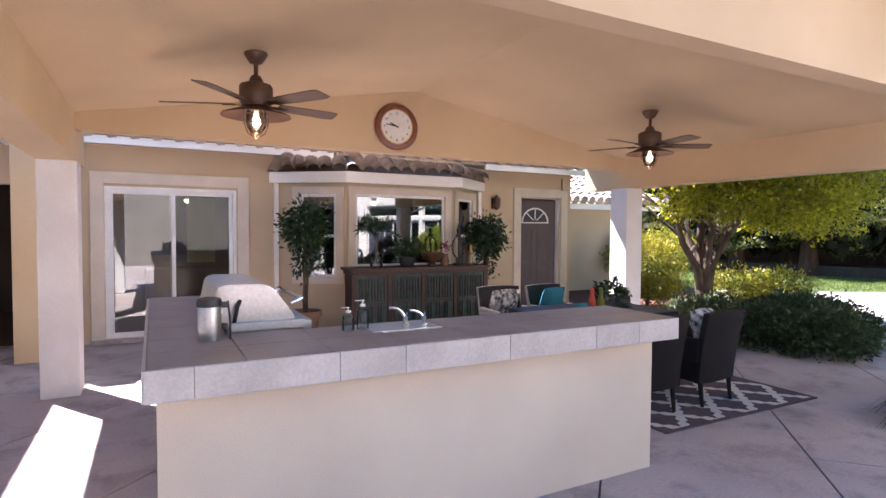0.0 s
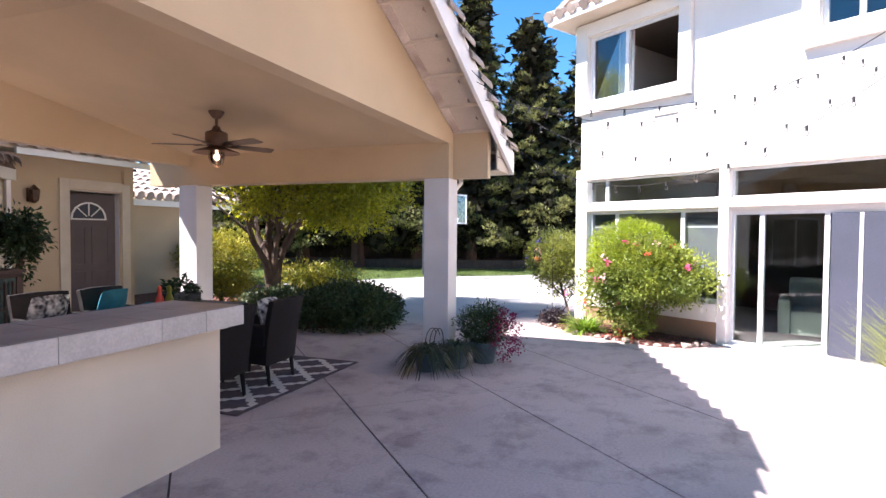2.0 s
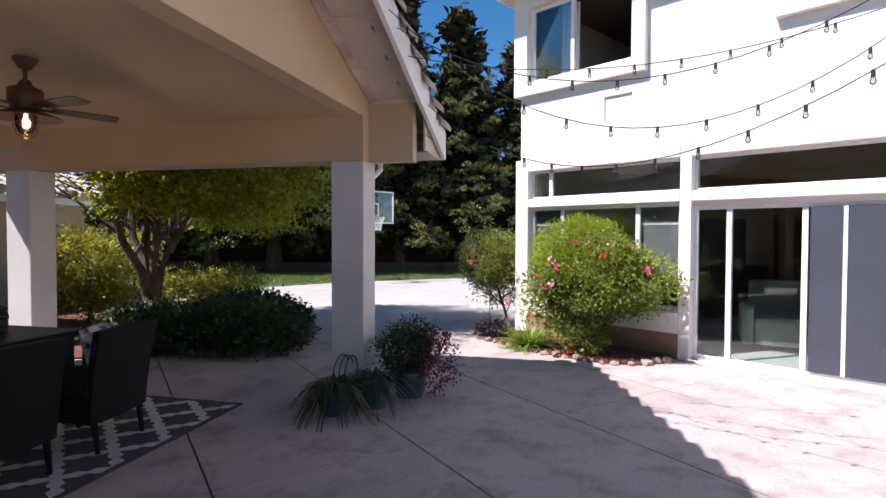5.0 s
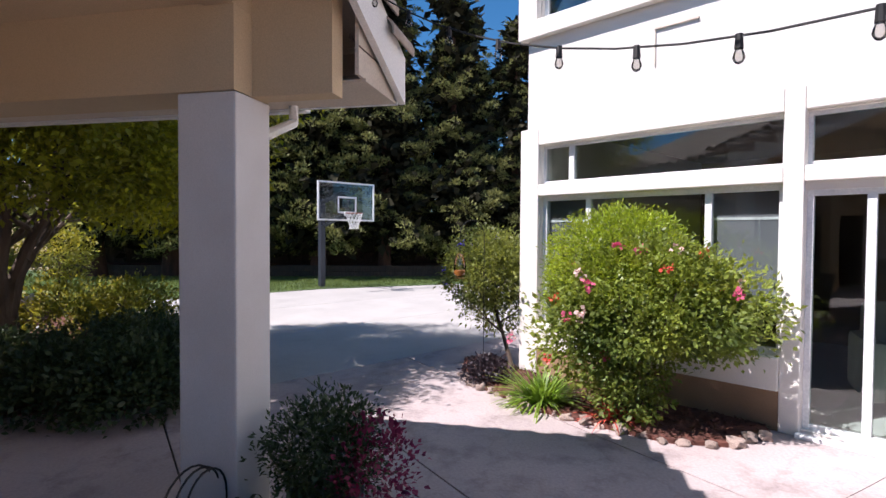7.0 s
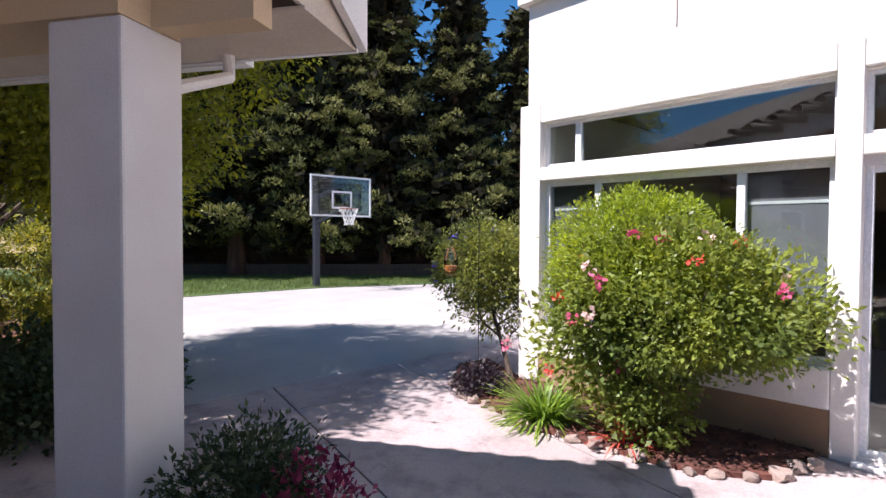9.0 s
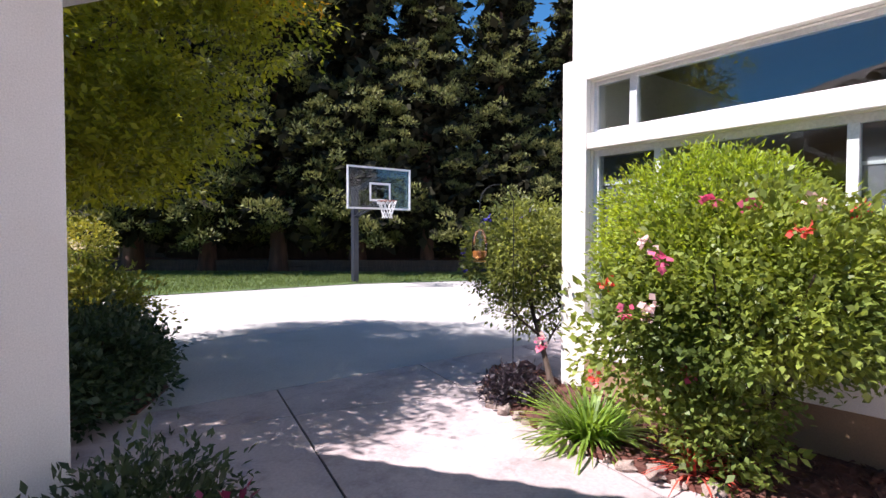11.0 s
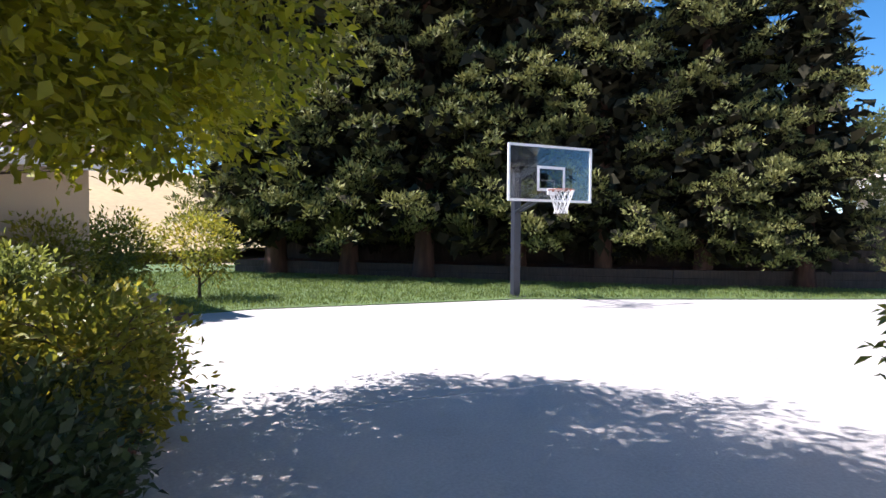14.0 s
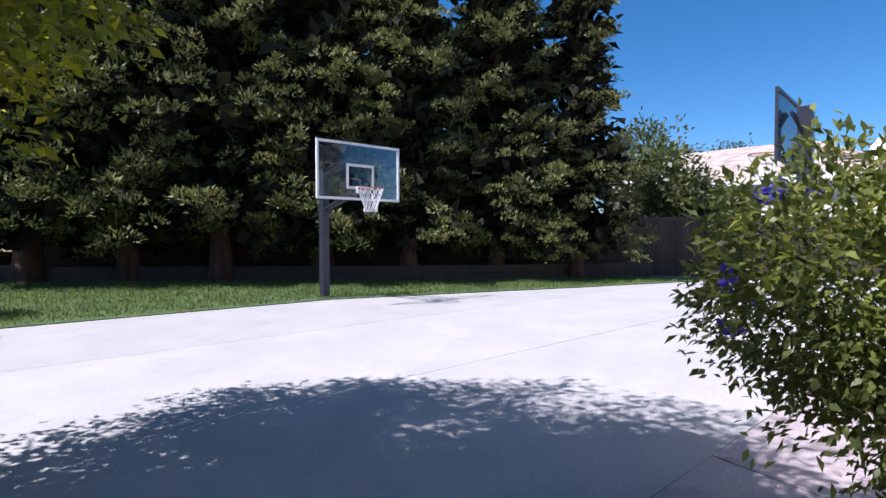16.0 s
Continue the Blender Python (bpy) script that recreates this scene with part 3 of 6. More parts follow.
def ceiling_fan(m, spin):
    t = thing("ceiling_fan", m, "bronze ceiling fan with wooden blades and caged lantern light", "ceiling fan", "ceiling fans under the pavilion")
    bm = B()
    lathe(bm, [(0.085, 0.0), (0.085, -0.015), (0.045, -0.075), (0.02, -0.085)], 20)
    part("canopy", bm, BRONZE, t, smooth=True)
    part("downrod", cy((0, 0, -0.08), (0, 0, -0.20), 0.016), BRONZE, t, smooth=True)
    bm = B()
    lathe(bm, [(0.035, -0.17), (0.055, -0.215), (0.11, -0.235), (0.12, -0.25), (0.12, -0.355), (0.105, -0.375), (0.10, -0.39)], 24)
    part("motor_housing", bm, BRONZE, t, smooth=True)
    for k in range(5):
        a = radians(spin + 72 * k)
        bm = B()
        prism(bm, [(0.17, -0.055), (0.60, -0.072), (0.655, -0.060), (0.67, 0.055), (0.60, 0.072), (0.17, 0.055)], -0.004, 0.004)
        b = part("blade", bm, BLADE, t, at=Matrix.Rotation(a, 4, "Z") @ Matrix.Translation((0, 0, -0.375)) @ Matrix.Rotation(radians(-11), 4, "X"))
        bm = B()
        box(bm, 0.09, 0.24, -0.022, 0.022, -0.012, -0.005, 0.002)
        part("blade_arm", bm, BRONZE, b)
    bm = B()
    lathe(bm, [(0.06, -0.375), (0.10, -0.40), (0.245, -0.455), (0.25, -0.465), (0.235, -0.463), (0.095, -0.412), (0.055, -0.40)], 28)
    shade = part("shade", bm, BRONZE, t, smooth=True)
    bm = B()
    lathe(bm, [(0.07, -0.42), (0.075, -0.50), (0.068, -0.545), (0.04, -0.585), (0.008, -0.60)], 18)
    jar = part("lamp_glass", bm, BULB, t, "clear lantern glass", smooth=True)
    jar.visible_shadow = False
    bm = B()
    lathe(bm, [(0.014, -0.43), (0.016, -0.465), (0.032, -0.495), (0.030, -0.525), (0.012, -0.545)], 14)
    part("lit_bulb", bm, GLOBE, jar, "glowing warm bulb", smooth=True)
    bm = B()
    for k in range(6):
        a = k * math.pi / 3
        tube(bm, [(math.cos(a) * r, math.sin(a) * r, z) for r, z in ((0.084, -0.42), (0.087, -0.52), (0.06, -0.59), (0.01, -0.622))], 0.004, 5)
    for r, z in ((0.087, -0.455), (0.087, -0.52)):
        tube(bm, [(math.cos(q * math.tau / 20) * r, math.sin(q * math.tau / 20) * r, z) for q in range(21)], 0.004, 5)
    part("cage", bm, BRONZE, t, smooth=True)
    return t


fan = ceiling_fan(pose(0.67, 4.22, 2.93), 14)
copy_thing(fan, pose(4.76, 4.22, 2.93, 0, 0, 31))
for x in (0.67, 4.76):
    d = bpy.data.lights.new("fan_bulb", "POINT")
    d.energy, d.color, d.shadow_soft_size = 1.3, (1.0, 0.70, 0.40), 0.05
    new("fan_bulb", d).location = (x, 4.22, 2.26)

# wall clock on the back gable
clock = thing("wall_clock", pose(2.575, 6.095, 2.86), "round mahogany wall clock with white dial", "clock")
bm = B()
lathe(bm, [(0.275, 0.0), (0.28, 0.02), (0.262, 0.05), (0.225, 0.055), (0.205, 0.035), (0.2, 0.0)], 40)
FLAT = Matrix.Rotation(radians(90), 4, "X")
part("rim", bm, CLOCK_WOOD, clock, smooth=True, at=FLAT)
bm = B()
lathe(bm, [(0.208, 0.028), (0.208, 0.04), (0.199, 0.042), (0.197, 0.028)], 40)
part("bezel", bm, BRASS, clock, smooth=True, at=FLAT)
part("dial", cy((0, 0, 0.005), (0, 0, 0.03), 0.2, seg=40), CLOCK_FACE, clock, at=FLAT)
for h in range(1, 13):
    cu = bpy.data.curves.new("numeral", "FONT")
    cu.body, cu.size, cu.align_x, cu.align_y, cu.extrude = str(h), 0.048, "CENTER", "CENTER", 0.001
    tmp = bpy.data.objects.new("numeral", cu)
    scene.collection.objects.link(tmp)
    me = bpy.data.meshes.new_from_object(tmp.evaluated_get(bpy.context.evaluated_depsgraph_get()))
    bpy.data.objects.remove(tmp)
    a = radians(90 - 30 * h)
    me.materials.clear()
    part("numeral", me, BLACK, clock, at=FLAT @ Matrix.Translation((0.158 * math.cos(a), 0.158 * math.sin(a), 0.032)))
for ang, ln, w, nm in ((90 - 9.78 * 30, 0.095, 0.008, "hour_hand"), (90 - 46.5 * 6, 0.14, 0.006, "minute_hand")):
    bm = bx(-0.02, ln, -w, w, 0.034, 0.037)
    part(nm, bm, BLACK, clock, at=FLAT @ Matrix.Rotation(radians(ang), 4, "Z"))

# ---- bar counter ----
bar = thing("bar_counter", (0, 0, 0), "L-shaped stucco outdoor bar with grey tiled countertop", "bar counter")
bm = B()
prism(bm, [(-0.01, 2.60), (3.02, 2.60), (3.02, 2.82), (0.66, 2.82), (0.66, 5.0), (-0.01, 5.0)], 0.0, 0.925)
part("base", bm, STUCCO_BAR, bar, "cream stucco bar wall")
part("cabinet_run", bx(0.66, 3.02, 2.82, 3.05, 0.0, 0.90), STUCCO_BAR, bar)
bm = B()
prism(bm, [(-0.055, 2.445), (3.08, 2.445), (3.08, 3.10), (0.72, 3.10), (0.72, 5.06), (-0.055, 5.06)], 0.925, 1.052)
part("counter_bed", bm, GROUT, bar)
part("ledger", bx(2.93, 3.07, 2.56, 2.70, 0.885, 0.924), STUCCO_BAR, bar)
rng = np.random.default_rng(4)
xs = [-0.06, 0.13, 0.76, 1.10, 1.73, 2.36, 2.72, 3.085]
for a, b in zip(xs, xs[1:]):
    part("edge_tile", bx(a + 0.0012, b - 0.0012, 2.436, 2.450, 0.918, 1.056, 0.003), COUNTER_EDGE, bar)
for a, b in ((2.44, 2.77), (2.77, 3.105)):
    part("edge_tile", bx(3.075, 3.090, a + 0.002, b - 0.002, 0.918, 1.056, 0.003), COUNTER_EDGE, bar)
k = 2.44
while k < 5.0:
    part("edge_tile", bx(-0.066, -0.05, k + 0.002, min(k + 0.5, 5.06) - 0.002, 0.918, 1.056, 0.003), COUNTER_EDGE, bar)
    k += 0.5
for i in range(8):
    for j in range(2):
        x0, x1 = -0.048 + i * 0.39, -0.048 + (i + 1) * 0.39
        if 1.04 < (x0 + x1) / 2 < 1.5 and j == 1:
            continue
        part("counter_tile", bx(x0 + 0.002, min(x1, 3.076) - 0.002, 2.452 + j * 0.324 + 0.002, 2.452 + (j + 1) * 0.324 - 0.002, 1.045, 1.060, 0.002), COUNTER, bar)
for i in range(2):
    for j in range(5):
        part("counter_tile", bx(-0.048 + i * 0.384 + 0.002, -0.048 + (i + 1) * 0.384 - 0.002, 3.10 + j * 0.39 + 0.002, 3.10 + (j + 1) * 0.39 - 0.002, 1.045, 1.060, 0.002), COUNTER, bar)
bm = B()
box(bm, 1.07, 1.50, 2.81, 3.085, 1.040, 1.063, 0.004)
sink = part("sink_rim", bm, STEEL, None)
tagged(sink, "stainless drop-in bar sink on the tiled counter", "sink")


def faucet(m, tall, label):
    t = thing("faucet", m, label, "faucet", "faucets at the bar sink")
    bm = B()
    lathe(bm, [(0.03, 0), (0.03, 0.012), (0.02, 0.02), (0.018, 0.06), (0.022, 0.07), (0.012, 0.085)], 16)
    part("base", bm, CHROME, t, smooth=True)
    bm = B()
    tube(bm, [(0, 0, 0.06), (-0.03, 0, 0.06 + tall * 0.6), (-0.07, 0, 0.06 + tall), (-0.13, 0, 0.07 + tall)], [0.014, 0.013, 0.012, 0.012], 8)
    part("spout", bm, CHROME, t, smooth=True)
    bm = B()
    tube(bm, [(0.0, 0, 0.08), (0.02, 0.01, 0.10)], 0.008, 6)
    part("lever", bm, CHROME, t, smooth=True)


faucet(pose(1.30, 2.90, 1.064) @ Matrix.Scale(0.78, 4), 0.08, "chrome pull-out bar faucet beside the sink")
faucet(pose(1.42, 2.90, 1.064) @ Matrix.Scale(0.72, 4), 0.06, "short chrome water tap beside the sink")


def soap(m, h, label):
    t = thing("soap_bottle", m, label, "soap bottle", "soap bottles by the sink")
    bm = B()
    lathe(bm, [(0.033, 0), (0.036, 0.01), (0.036, h * 0.55), (0.03, h * 0.68), (0.014, h * 0.75), (0.014, h * 0.8)], 16)
    part("bottle", bm, BOTTLE, t, smooth=True)
    bm = B()
    lathe(bm, [(0.016, h * 0.78), (0.016, h * 0.86), (0.005, h * 0.87), (0.005, h * 0.97), (0.012, h * 0.98), (0.012, h)], 12)
    box(bm, -0.045, 0.0, -0.006, 0.006, h * 0.98, h)
    part("pump", bm, PAINT_WHITE, t, smooth=True)


soap(pose(0.955, 2.92, 1.060), 0.135, "clear soap bottle with white pump")
soap(pose(1.045, 2.93, 1.060), 0.17, "tall clear lotion bottle with pump")

# grill set into the short leg of the bar
grill = thing("gas_grill", pose(0.36, 3.42, 1.06), "stainless built-in gas grill with closed hood", "grill")
part("body", bx(-0.02, 0.40, -0.28, 0.62, 0.0, 0.05, 0.006), STEEL, grill)
bm = B()
prof = [(0.36, 0.05), (0.34, 0.09), (0.23, 0.24), (0.18, 0.26), (-0.03, 0.26), (-0.07, 0.24), (-0.11, 0.05)]
a = [bm.verts.new((x, -0.24, z)) for x, z in prof]
b = [bm.verts.new((x, 0.58, z)) for x, z in prof]
bm.faces.new(a)
bm.faces.new(b[::-1])
for i in range(len(prof)):
    j = (i + 1) % len(prof)
    bm.faces.new((a[j], a[i], b[i], b[j]))
bmesh.ops.bevel(bm, geom=bm.edges[:], offset=0.008, segments=2, affect="EDGES")
part("hood", bm, STEEL, grill, smooth=True)
bm = B()
tube(bm, [(0.355, -0.15, 0.13), (0.41, -0.15, 0.16), (0.41, 0.48, 0.16), (0.355, 0.48, 0.13)], 0.014, 8)
part("handle", bm, CHROME, grill, smooth=True)
bm = B()
tube(bm, [(0.02, -0.243, 0.05), (0.02, -0.285, 0.08), (0.03, -0.285, 0.14), (0.05, -0.243, 0.17)], 0.011, 8)
part("side_handle", bm, BLACK, grill, "black curved handle", smooth=True)
bm = B()
box(bm, 0.40, 0.45, -0.26, 0.60, -0.10, 0.04, 0.005)
panel = part("control_panel", bm, STEEL, grill)
for q in range(4):
    part("knob", cy((0.45, -0.12 + q * 0.2, -0.03), (0.48, -0.12 + q * 0.2, -0.03), 0.028), BLACK, panel, smooth=True)
can = thing("steel_canister", pose(0.235, 2.985, 1.06), "brushed steel canister with dark lid on the counter", "canister")
bm = B()
lathe(bm, [(0.056, 0), (0.058, 0.01), (0.058, 0.175), (0.056, 0.18)], 24)
part("body", bm, STEEL, can, smooth=True)
bm = B()
lathe(bm, [(0.060, 0.175), (0.062, 0.20), (0.056, 0.215), (0.03, 0.222)], 24)
part("lid", bm, BLACK, can, smooth=True)
bm = B()
tube(bm, [(0.09, 0.0, 0.20), (0.10, -0.01, 0.1), (0.10, -0.012, 0.0)], 0.006, 6)
box(bm, 0.055, 0.095, -0.015, 0.015, 0.165, 0.195, 0.004)
part("clip", bm, BLACK, can, smooth=True)

# ---- rear house ----
RY = 9.0
bm = B()
wall_with(bm, -9.0, 7.76, RY, RY + 0.2, 0, 2.95, [(-5.0, -1.58, 0.0, 2.2), (-0.62, 1.13, 0.06, 2.22), (1.78, 5.45, 0.0, 2.45), (6.51, 7.46, 0.0, 2.28)])
wall_rear = tagged(part("wall_rear", bm, STUCCO_REAR), "tan stucco rear house wall with openings", "wall", kind="structure")
bm = B()
box(bm, 7.56, 7.76, RY + 0.2, 11.4, 0, 2.95)
tagged(part("wall_return", bm, STUCCO_REAR), "tan stucco return wall", "wall", kind="structure")


def frame_of(t, x0, x1, z0, z1, w, y0, y1, material, name="frame", bottom=True):
    part(name, bx(x0, x0 + w, y0, y1, z0, z1, 0.004), material, t)
    part(name, bx(x1 - w, x1, y0, y1, z0, z1, 0.004), material, t)
    part(name, bx(x0 + w, x1 - w, y0, y1, z1 - w, z1, 0.004), material, t)
    if bottom:
        part(name, bx(x0 + w, x1 - w, y0, y1, z0, z0 + w, 0.004), material, t)


def pane(t, x0, x1, z0, z1, y, material=None):
    ob = part("pane", bx(x0, x1, y, y + 0.006, z0, z1), material or GLASS, t)
    ob.visible_shadow = False
    return ob


slider = thing("door_1", pose(0, RY, 0), "white vinyl sliding glass patio door in cream trim", "sliding door", kind="structure")
frame_of(slider, -0.79, 1.31, 0.0, 2.42, 0.165, -0.035, -0.001, TRIM_TAN, "trim", False)
frame_of(slider, -0.622, 1.132, 0.03, 2.222, 0.05, 0.005, 0.12, VINYL)
frame_of(slider, -0.572, 0.28, 0.08, 2.172, 0.055, 0.02, 0.055, VINYL, "sash")
frame_of(slider, 0.20, 1.082, 0.08, 2.172, 0.055, 0.065, 0.10, VINYL, "sash")
pane(slider, -0.517, 0.225, 0.135, 2.117, 0.035, GLASS_COATED)
pane(slider, 0.255, 1.027, 0.135, 2.117, 0.08)
part("handle", bx(0.235, 0.262, -0.01, 0.02, 0.95, 1.15, 0.004), VINYL, slider)
part("threshold", bx(-0.80, 1.32, -0.12, -0.002, 0.0, 0.055, 0.008), PATIO, slider)

bay = thing("window_1", pose(0, 0, 0), "projecting bay window with cream trim and white fascia", "bay window", kind="structure")
P = [(1.76, 9.0), (2.70, 8.42), (4.62, 8.42), (5.46, 9.0)]


def bay_side(a, b, win, side_label):
    """One face of the bay from a to b with a window (from, to, low, high) in it."""
    d = Vector((b[0] - a[0], b[1] - a[1], 0))
    ob = Matrix.Translation((a[0], a[1], 0)) @ Matrix.Rotation(math.atan2(d.y, d.x), 4, "Z")
    L = d.length
    w0, w1, z0, z1 = win
    bm = B()
    wall_with(bm, 0, L, 0, 0.12, 0, 2.42, [(w0, w1, z0, z1)])
    part("wall", bm, STUCCO_REAR, bay, at=ob)
    f = part("trim", bx(w0 - 0.12, w1 + 0.12, -0.03, -0.002, z1, z1 + 0.12, 0.004), TRIM_TAN, bay, at=ob)
    part("trim", bx(w0 - 0.12, w0, -0.03, -0.002, z0, z1, 0.004), TRIM_TAN, bay, at=ob)
    part("trim", bx(w1, w1 + 0.12, -0.03, -0.002, z0, z1, 0.004), TRIM_TAN, bay, at=ob)
    part("sill", bx(w0 - 0.12, w1 + 0.12, -0.045, -0.002, z0 - 0.1, z0, 0.004), TRIM_TAN, bay, at=ob)
    for q in ((w0, w0 + 0.045, z0, z1), (w1 - 0.045, w1, z0, z1), (w0 + 0.045, w1 - 0.045, z1 - 0.045, z1), (w0 + 0.045, w1 - 0.045, z0, z0 + 0.045)):
        part("window_frame", bx(q[0], q[1], 0.01, 0.06, q[2], q[3], 0.003), VINYL, bay, at=ob)
    if side_label == "hung":
        zm = (z0 + z1) / 2
        part("meeting_rail", bx(w0 + 0.045, w1 - 0.045, 0.012, 0.058, zm - 0.022, zm + 0.022, 0.003), VINYL, bay, at=ob)
    g = part("pane", bx(w0 + 0.045, w1 - 0.045, 0.03, 0.036, z0 + 0.045, z1 - 0.045), GLASS_COATED, bay, at=ob)
    g.visible_shadow = False


bay_side(P[0], P[1], (0.36, 0.95, 0.86, 2.19), "hung")
bay_side(P[1], P[2], (0.15, 1.77, 1.02, 2.20), "fixed")
bay_side(P[2], P[3], (0.19, 0.82, 0.86, 2.19), "hung")
F = [(1.62, 8.98), (2.63, 8.20), (4.70, 8.20), (5.64, 8.98)]
F2 = [(1.70, 8.98), (2.67, 8.24), (4.66, 8.24), (5.56, 8.98)]
bm = B()
for (a, b), (c, d) in zip(zip(F, F[1:]), zip(F2, F2[1:])):
    prism(bm, [a, b, d, c], 2.36, 2.53)
part("fascia", bm, PAINT_WHITE, bay, "white painted bay fascia")
bm = B()
prism(bm, F2 + [(5.46, 9.0), (1.76, 9.0)], 2.42, 2.45)
part("soffit", bm, SOFFIT, bay)
bm = B()
lo = [bm.verts.new((*p, 2.53)) for p in F]
hi = [bm.verts.new((x, 8.985, 2.80)) for x in (1.75, 2.9, 4.42, 5.5)]
for k in range(3):
    bm.faces.new((lo[k], lo[k + 1], hi[k + 1], hi[k]))
part("roof_deck", bm, TILE_DARK, bay)
for (a, b), (c, d), n in ((((F[0]), F[1]), ((1.75, 8.985), (2.9, 8.985)), 6), ((F[1], F[2]), ((2.9, 8.985), (4.42, 8.985)), 9), ((F[2], F[3]), ((4.42, 8.985), (5.5, 8.985)), 5)):
    for k in range(n):
        q = (k + 0.5) / n
        s = Vector((a[0] + (b[0] - a[0]) * q, a[1] + (b[1] - a[1]) * q, 2.565))
        e = Vector((c[0] + (d[0] - c[0]) * q, c[1] + (d[1] - c[1]) * q, 2.83))
        if (e - s).length > 0.2:
            d = (e - s).normalized()
            side = d.cross(Vector((0, 0, 1))).normalized()
            up = side.cross(d)
            for f in (0.0, 0.36):
                o = s + d * (f - 0.06) + up * (0.012 * (f < 0.1))
                if f < (e - s).length - 0.15:
                    part("roof_tile", tile, TILE, bay, at=Matrix(((side.x, d.x, up.x, o.x), (side.y, d.y, up.y, o.y), (side.z, d.z, up.z, o.z), (0, 0, 0, 1))))
part("corner_post", bx(1.69, 1.755, 8.93, 8.998, 0.0, 2.36, 0.004), PAINT_WHITE, bay)
part("corner_post", bx(5.465, 5.53, 8.93, 8.998, 0.0, 2.36, 0.004), PAINT_WHITE, bay)

door = thing("door_2", pose(0, RY, 0), "grey-mauve panelled entry door with fan light, ajar", "entry door", kind="structure")
frame_of(door, 6.31, 7.66, 0.0, 2.47, 0.17, -0.035, -0.001, TRIM_TAN, "trim", False)
frame_of(door, 6.48, 7.49, 0.0, 2.31, 0.035, 0.01, 0.19, PAINT_WHITE, "jamb", False)
HINGE = pose(7.44, 0.10, 0, 0, 0, -13)
bm = B()
box(bm, -0.91, 0, 0, 0.045, 0.02, 2.25, 0.003)
leaf = part("leaf", bm, DOOR_PAINT, door, at=HINGE)
for x in (-0.80, -0.41):
    for z0, z1 in ((0.18, 0.85), (0.95, 1.66)):
        bm = B()
        mould = ((x, x + 0.30, z0, z0 + 0.03), (x, x + 0.30, z1 - 0.03, z1), (x, x + 0.03, z0 + 0.03, z1 - 0.03), (x + 0.27, x + 0.30, z0 + 0.03, z1 - 0.03))
        for q in mould:
            box(bm, q[0], q[1], -0.014, 0.001, q[2], q[3])
        part("panel_moulding", bm, DOOR_PAINT, leaf)
bm = B()
for k in range(9):
    a0, a1 = math.pi * k / 9, math.pi * (k + 1) / 9
    pts = [(-0.455 + r * math.cos(a), 1.80 + r * math.sin(a)) for r, a in ((0.27, a0), (0.27, a1), (0.30, a1), (0.30, a0))]
    slab_xz(bm, pts, -0.016, 0.0)
for a in (45, 90, 135):
    c, s = math.cos(radians(a)), math.sin(radians(a))
    slab_xz(bm, [(-0.455 + q * s * 0.01 + r * c, 1.80 - q * c * 0.01 + r * s) for r, q in ((0.05, 1), (0.28, 1), (0.28, -1), (0.05, -1))], -0.014, 0.0)
box(bm, -0.755, -0.155, -0.016, 0.0, 1.775, 1.80)
part("fan_light_bars", bm, PAINT_WHITE, leaf)
bm = B()
slab_xz(bm, [(-0.455 + 0.268 * math.cos(k * math.pi / 12), 1.80 + 0.268 * math.sin(k * math.pi / 12)) for k in range(13)], -0.006, -0.001)
part("fan_light_pane", bm, SCREEN, leaf)
bm = B()
lathe(bm, [(0.026, 0), (0.026, 0.008), (0.012, 0.012), (0.012, 0.04), (0.028, 0.055), (0.022, 0.075), (0.004, 0.08)], 14)
part("knob", bm, BRASS, leaf, smooth=True, at=Matrix.Translation((-0.85, 0, 1.0)) @ Matrix.Rotation(radians(90), 4, "X"))

# eaves and roof of the rear house
eaves = thing("rear_roof", (0, 0, 0), "low tiled rear house roof with white fascia", "roof", kind="structure")
part("fascia", bx(-9.0, 2.55, 8.42, 8.47, 2.74, 2.86, 0.004), PAINT_WHITE, eaves)
part("fascia", bx(5.30, 7.95, 8.42, 8.47, 2.72, 2.82, 0.004), PAINT_WHITE, eaves)
part("bracket", bx(2.50, 2.57, 8.42, 8.98, 2.66, 2.86), PAINT_WHITE, eaves)
part("soffit", bx(-9.0, 7.95, 8.47, RY, 2.80, 2.83), SOFFIT, eaves)
bm = B()
v = [bm.verts.new(p) for p in ((-9.2, 8.4, 2.88), (8.0, 8.4, 2.88), (8.0, 12.2, 4.2), (-9.2, 12.2, 4.2), (-9.2, 8.4, 2.84), (8.0, 8.4, 2.84), (8.0, 12.2, 4.1), (-9.2, 12.2, 4.1))]
for q in ((0, 1, 2, 3), (7, 6, 5, 4), (0, 4, 5, 1), (1, 5, 6, 2), (2, 6, 7, 3), (3, 7, 4, 0)):
    bm.faces.new([v[i] for i in q])
part("roof_deck", bm, TILE_DARK, eaves)
bm = B()
for k in range(64):
    x = -9.0 + k * 0.266
    tube(bm, [(x, 8.36, 2.90), (x, 12.1, 4.2)], 0.10, 7)
part("roof_tiles", bm, TILE, eaves, smooth=True)
part("electric_box", bx(7.50, 7.70, 8.93, 8.998, 2.45, 2.70, 0.006), STUCCO_REAR, eaves)

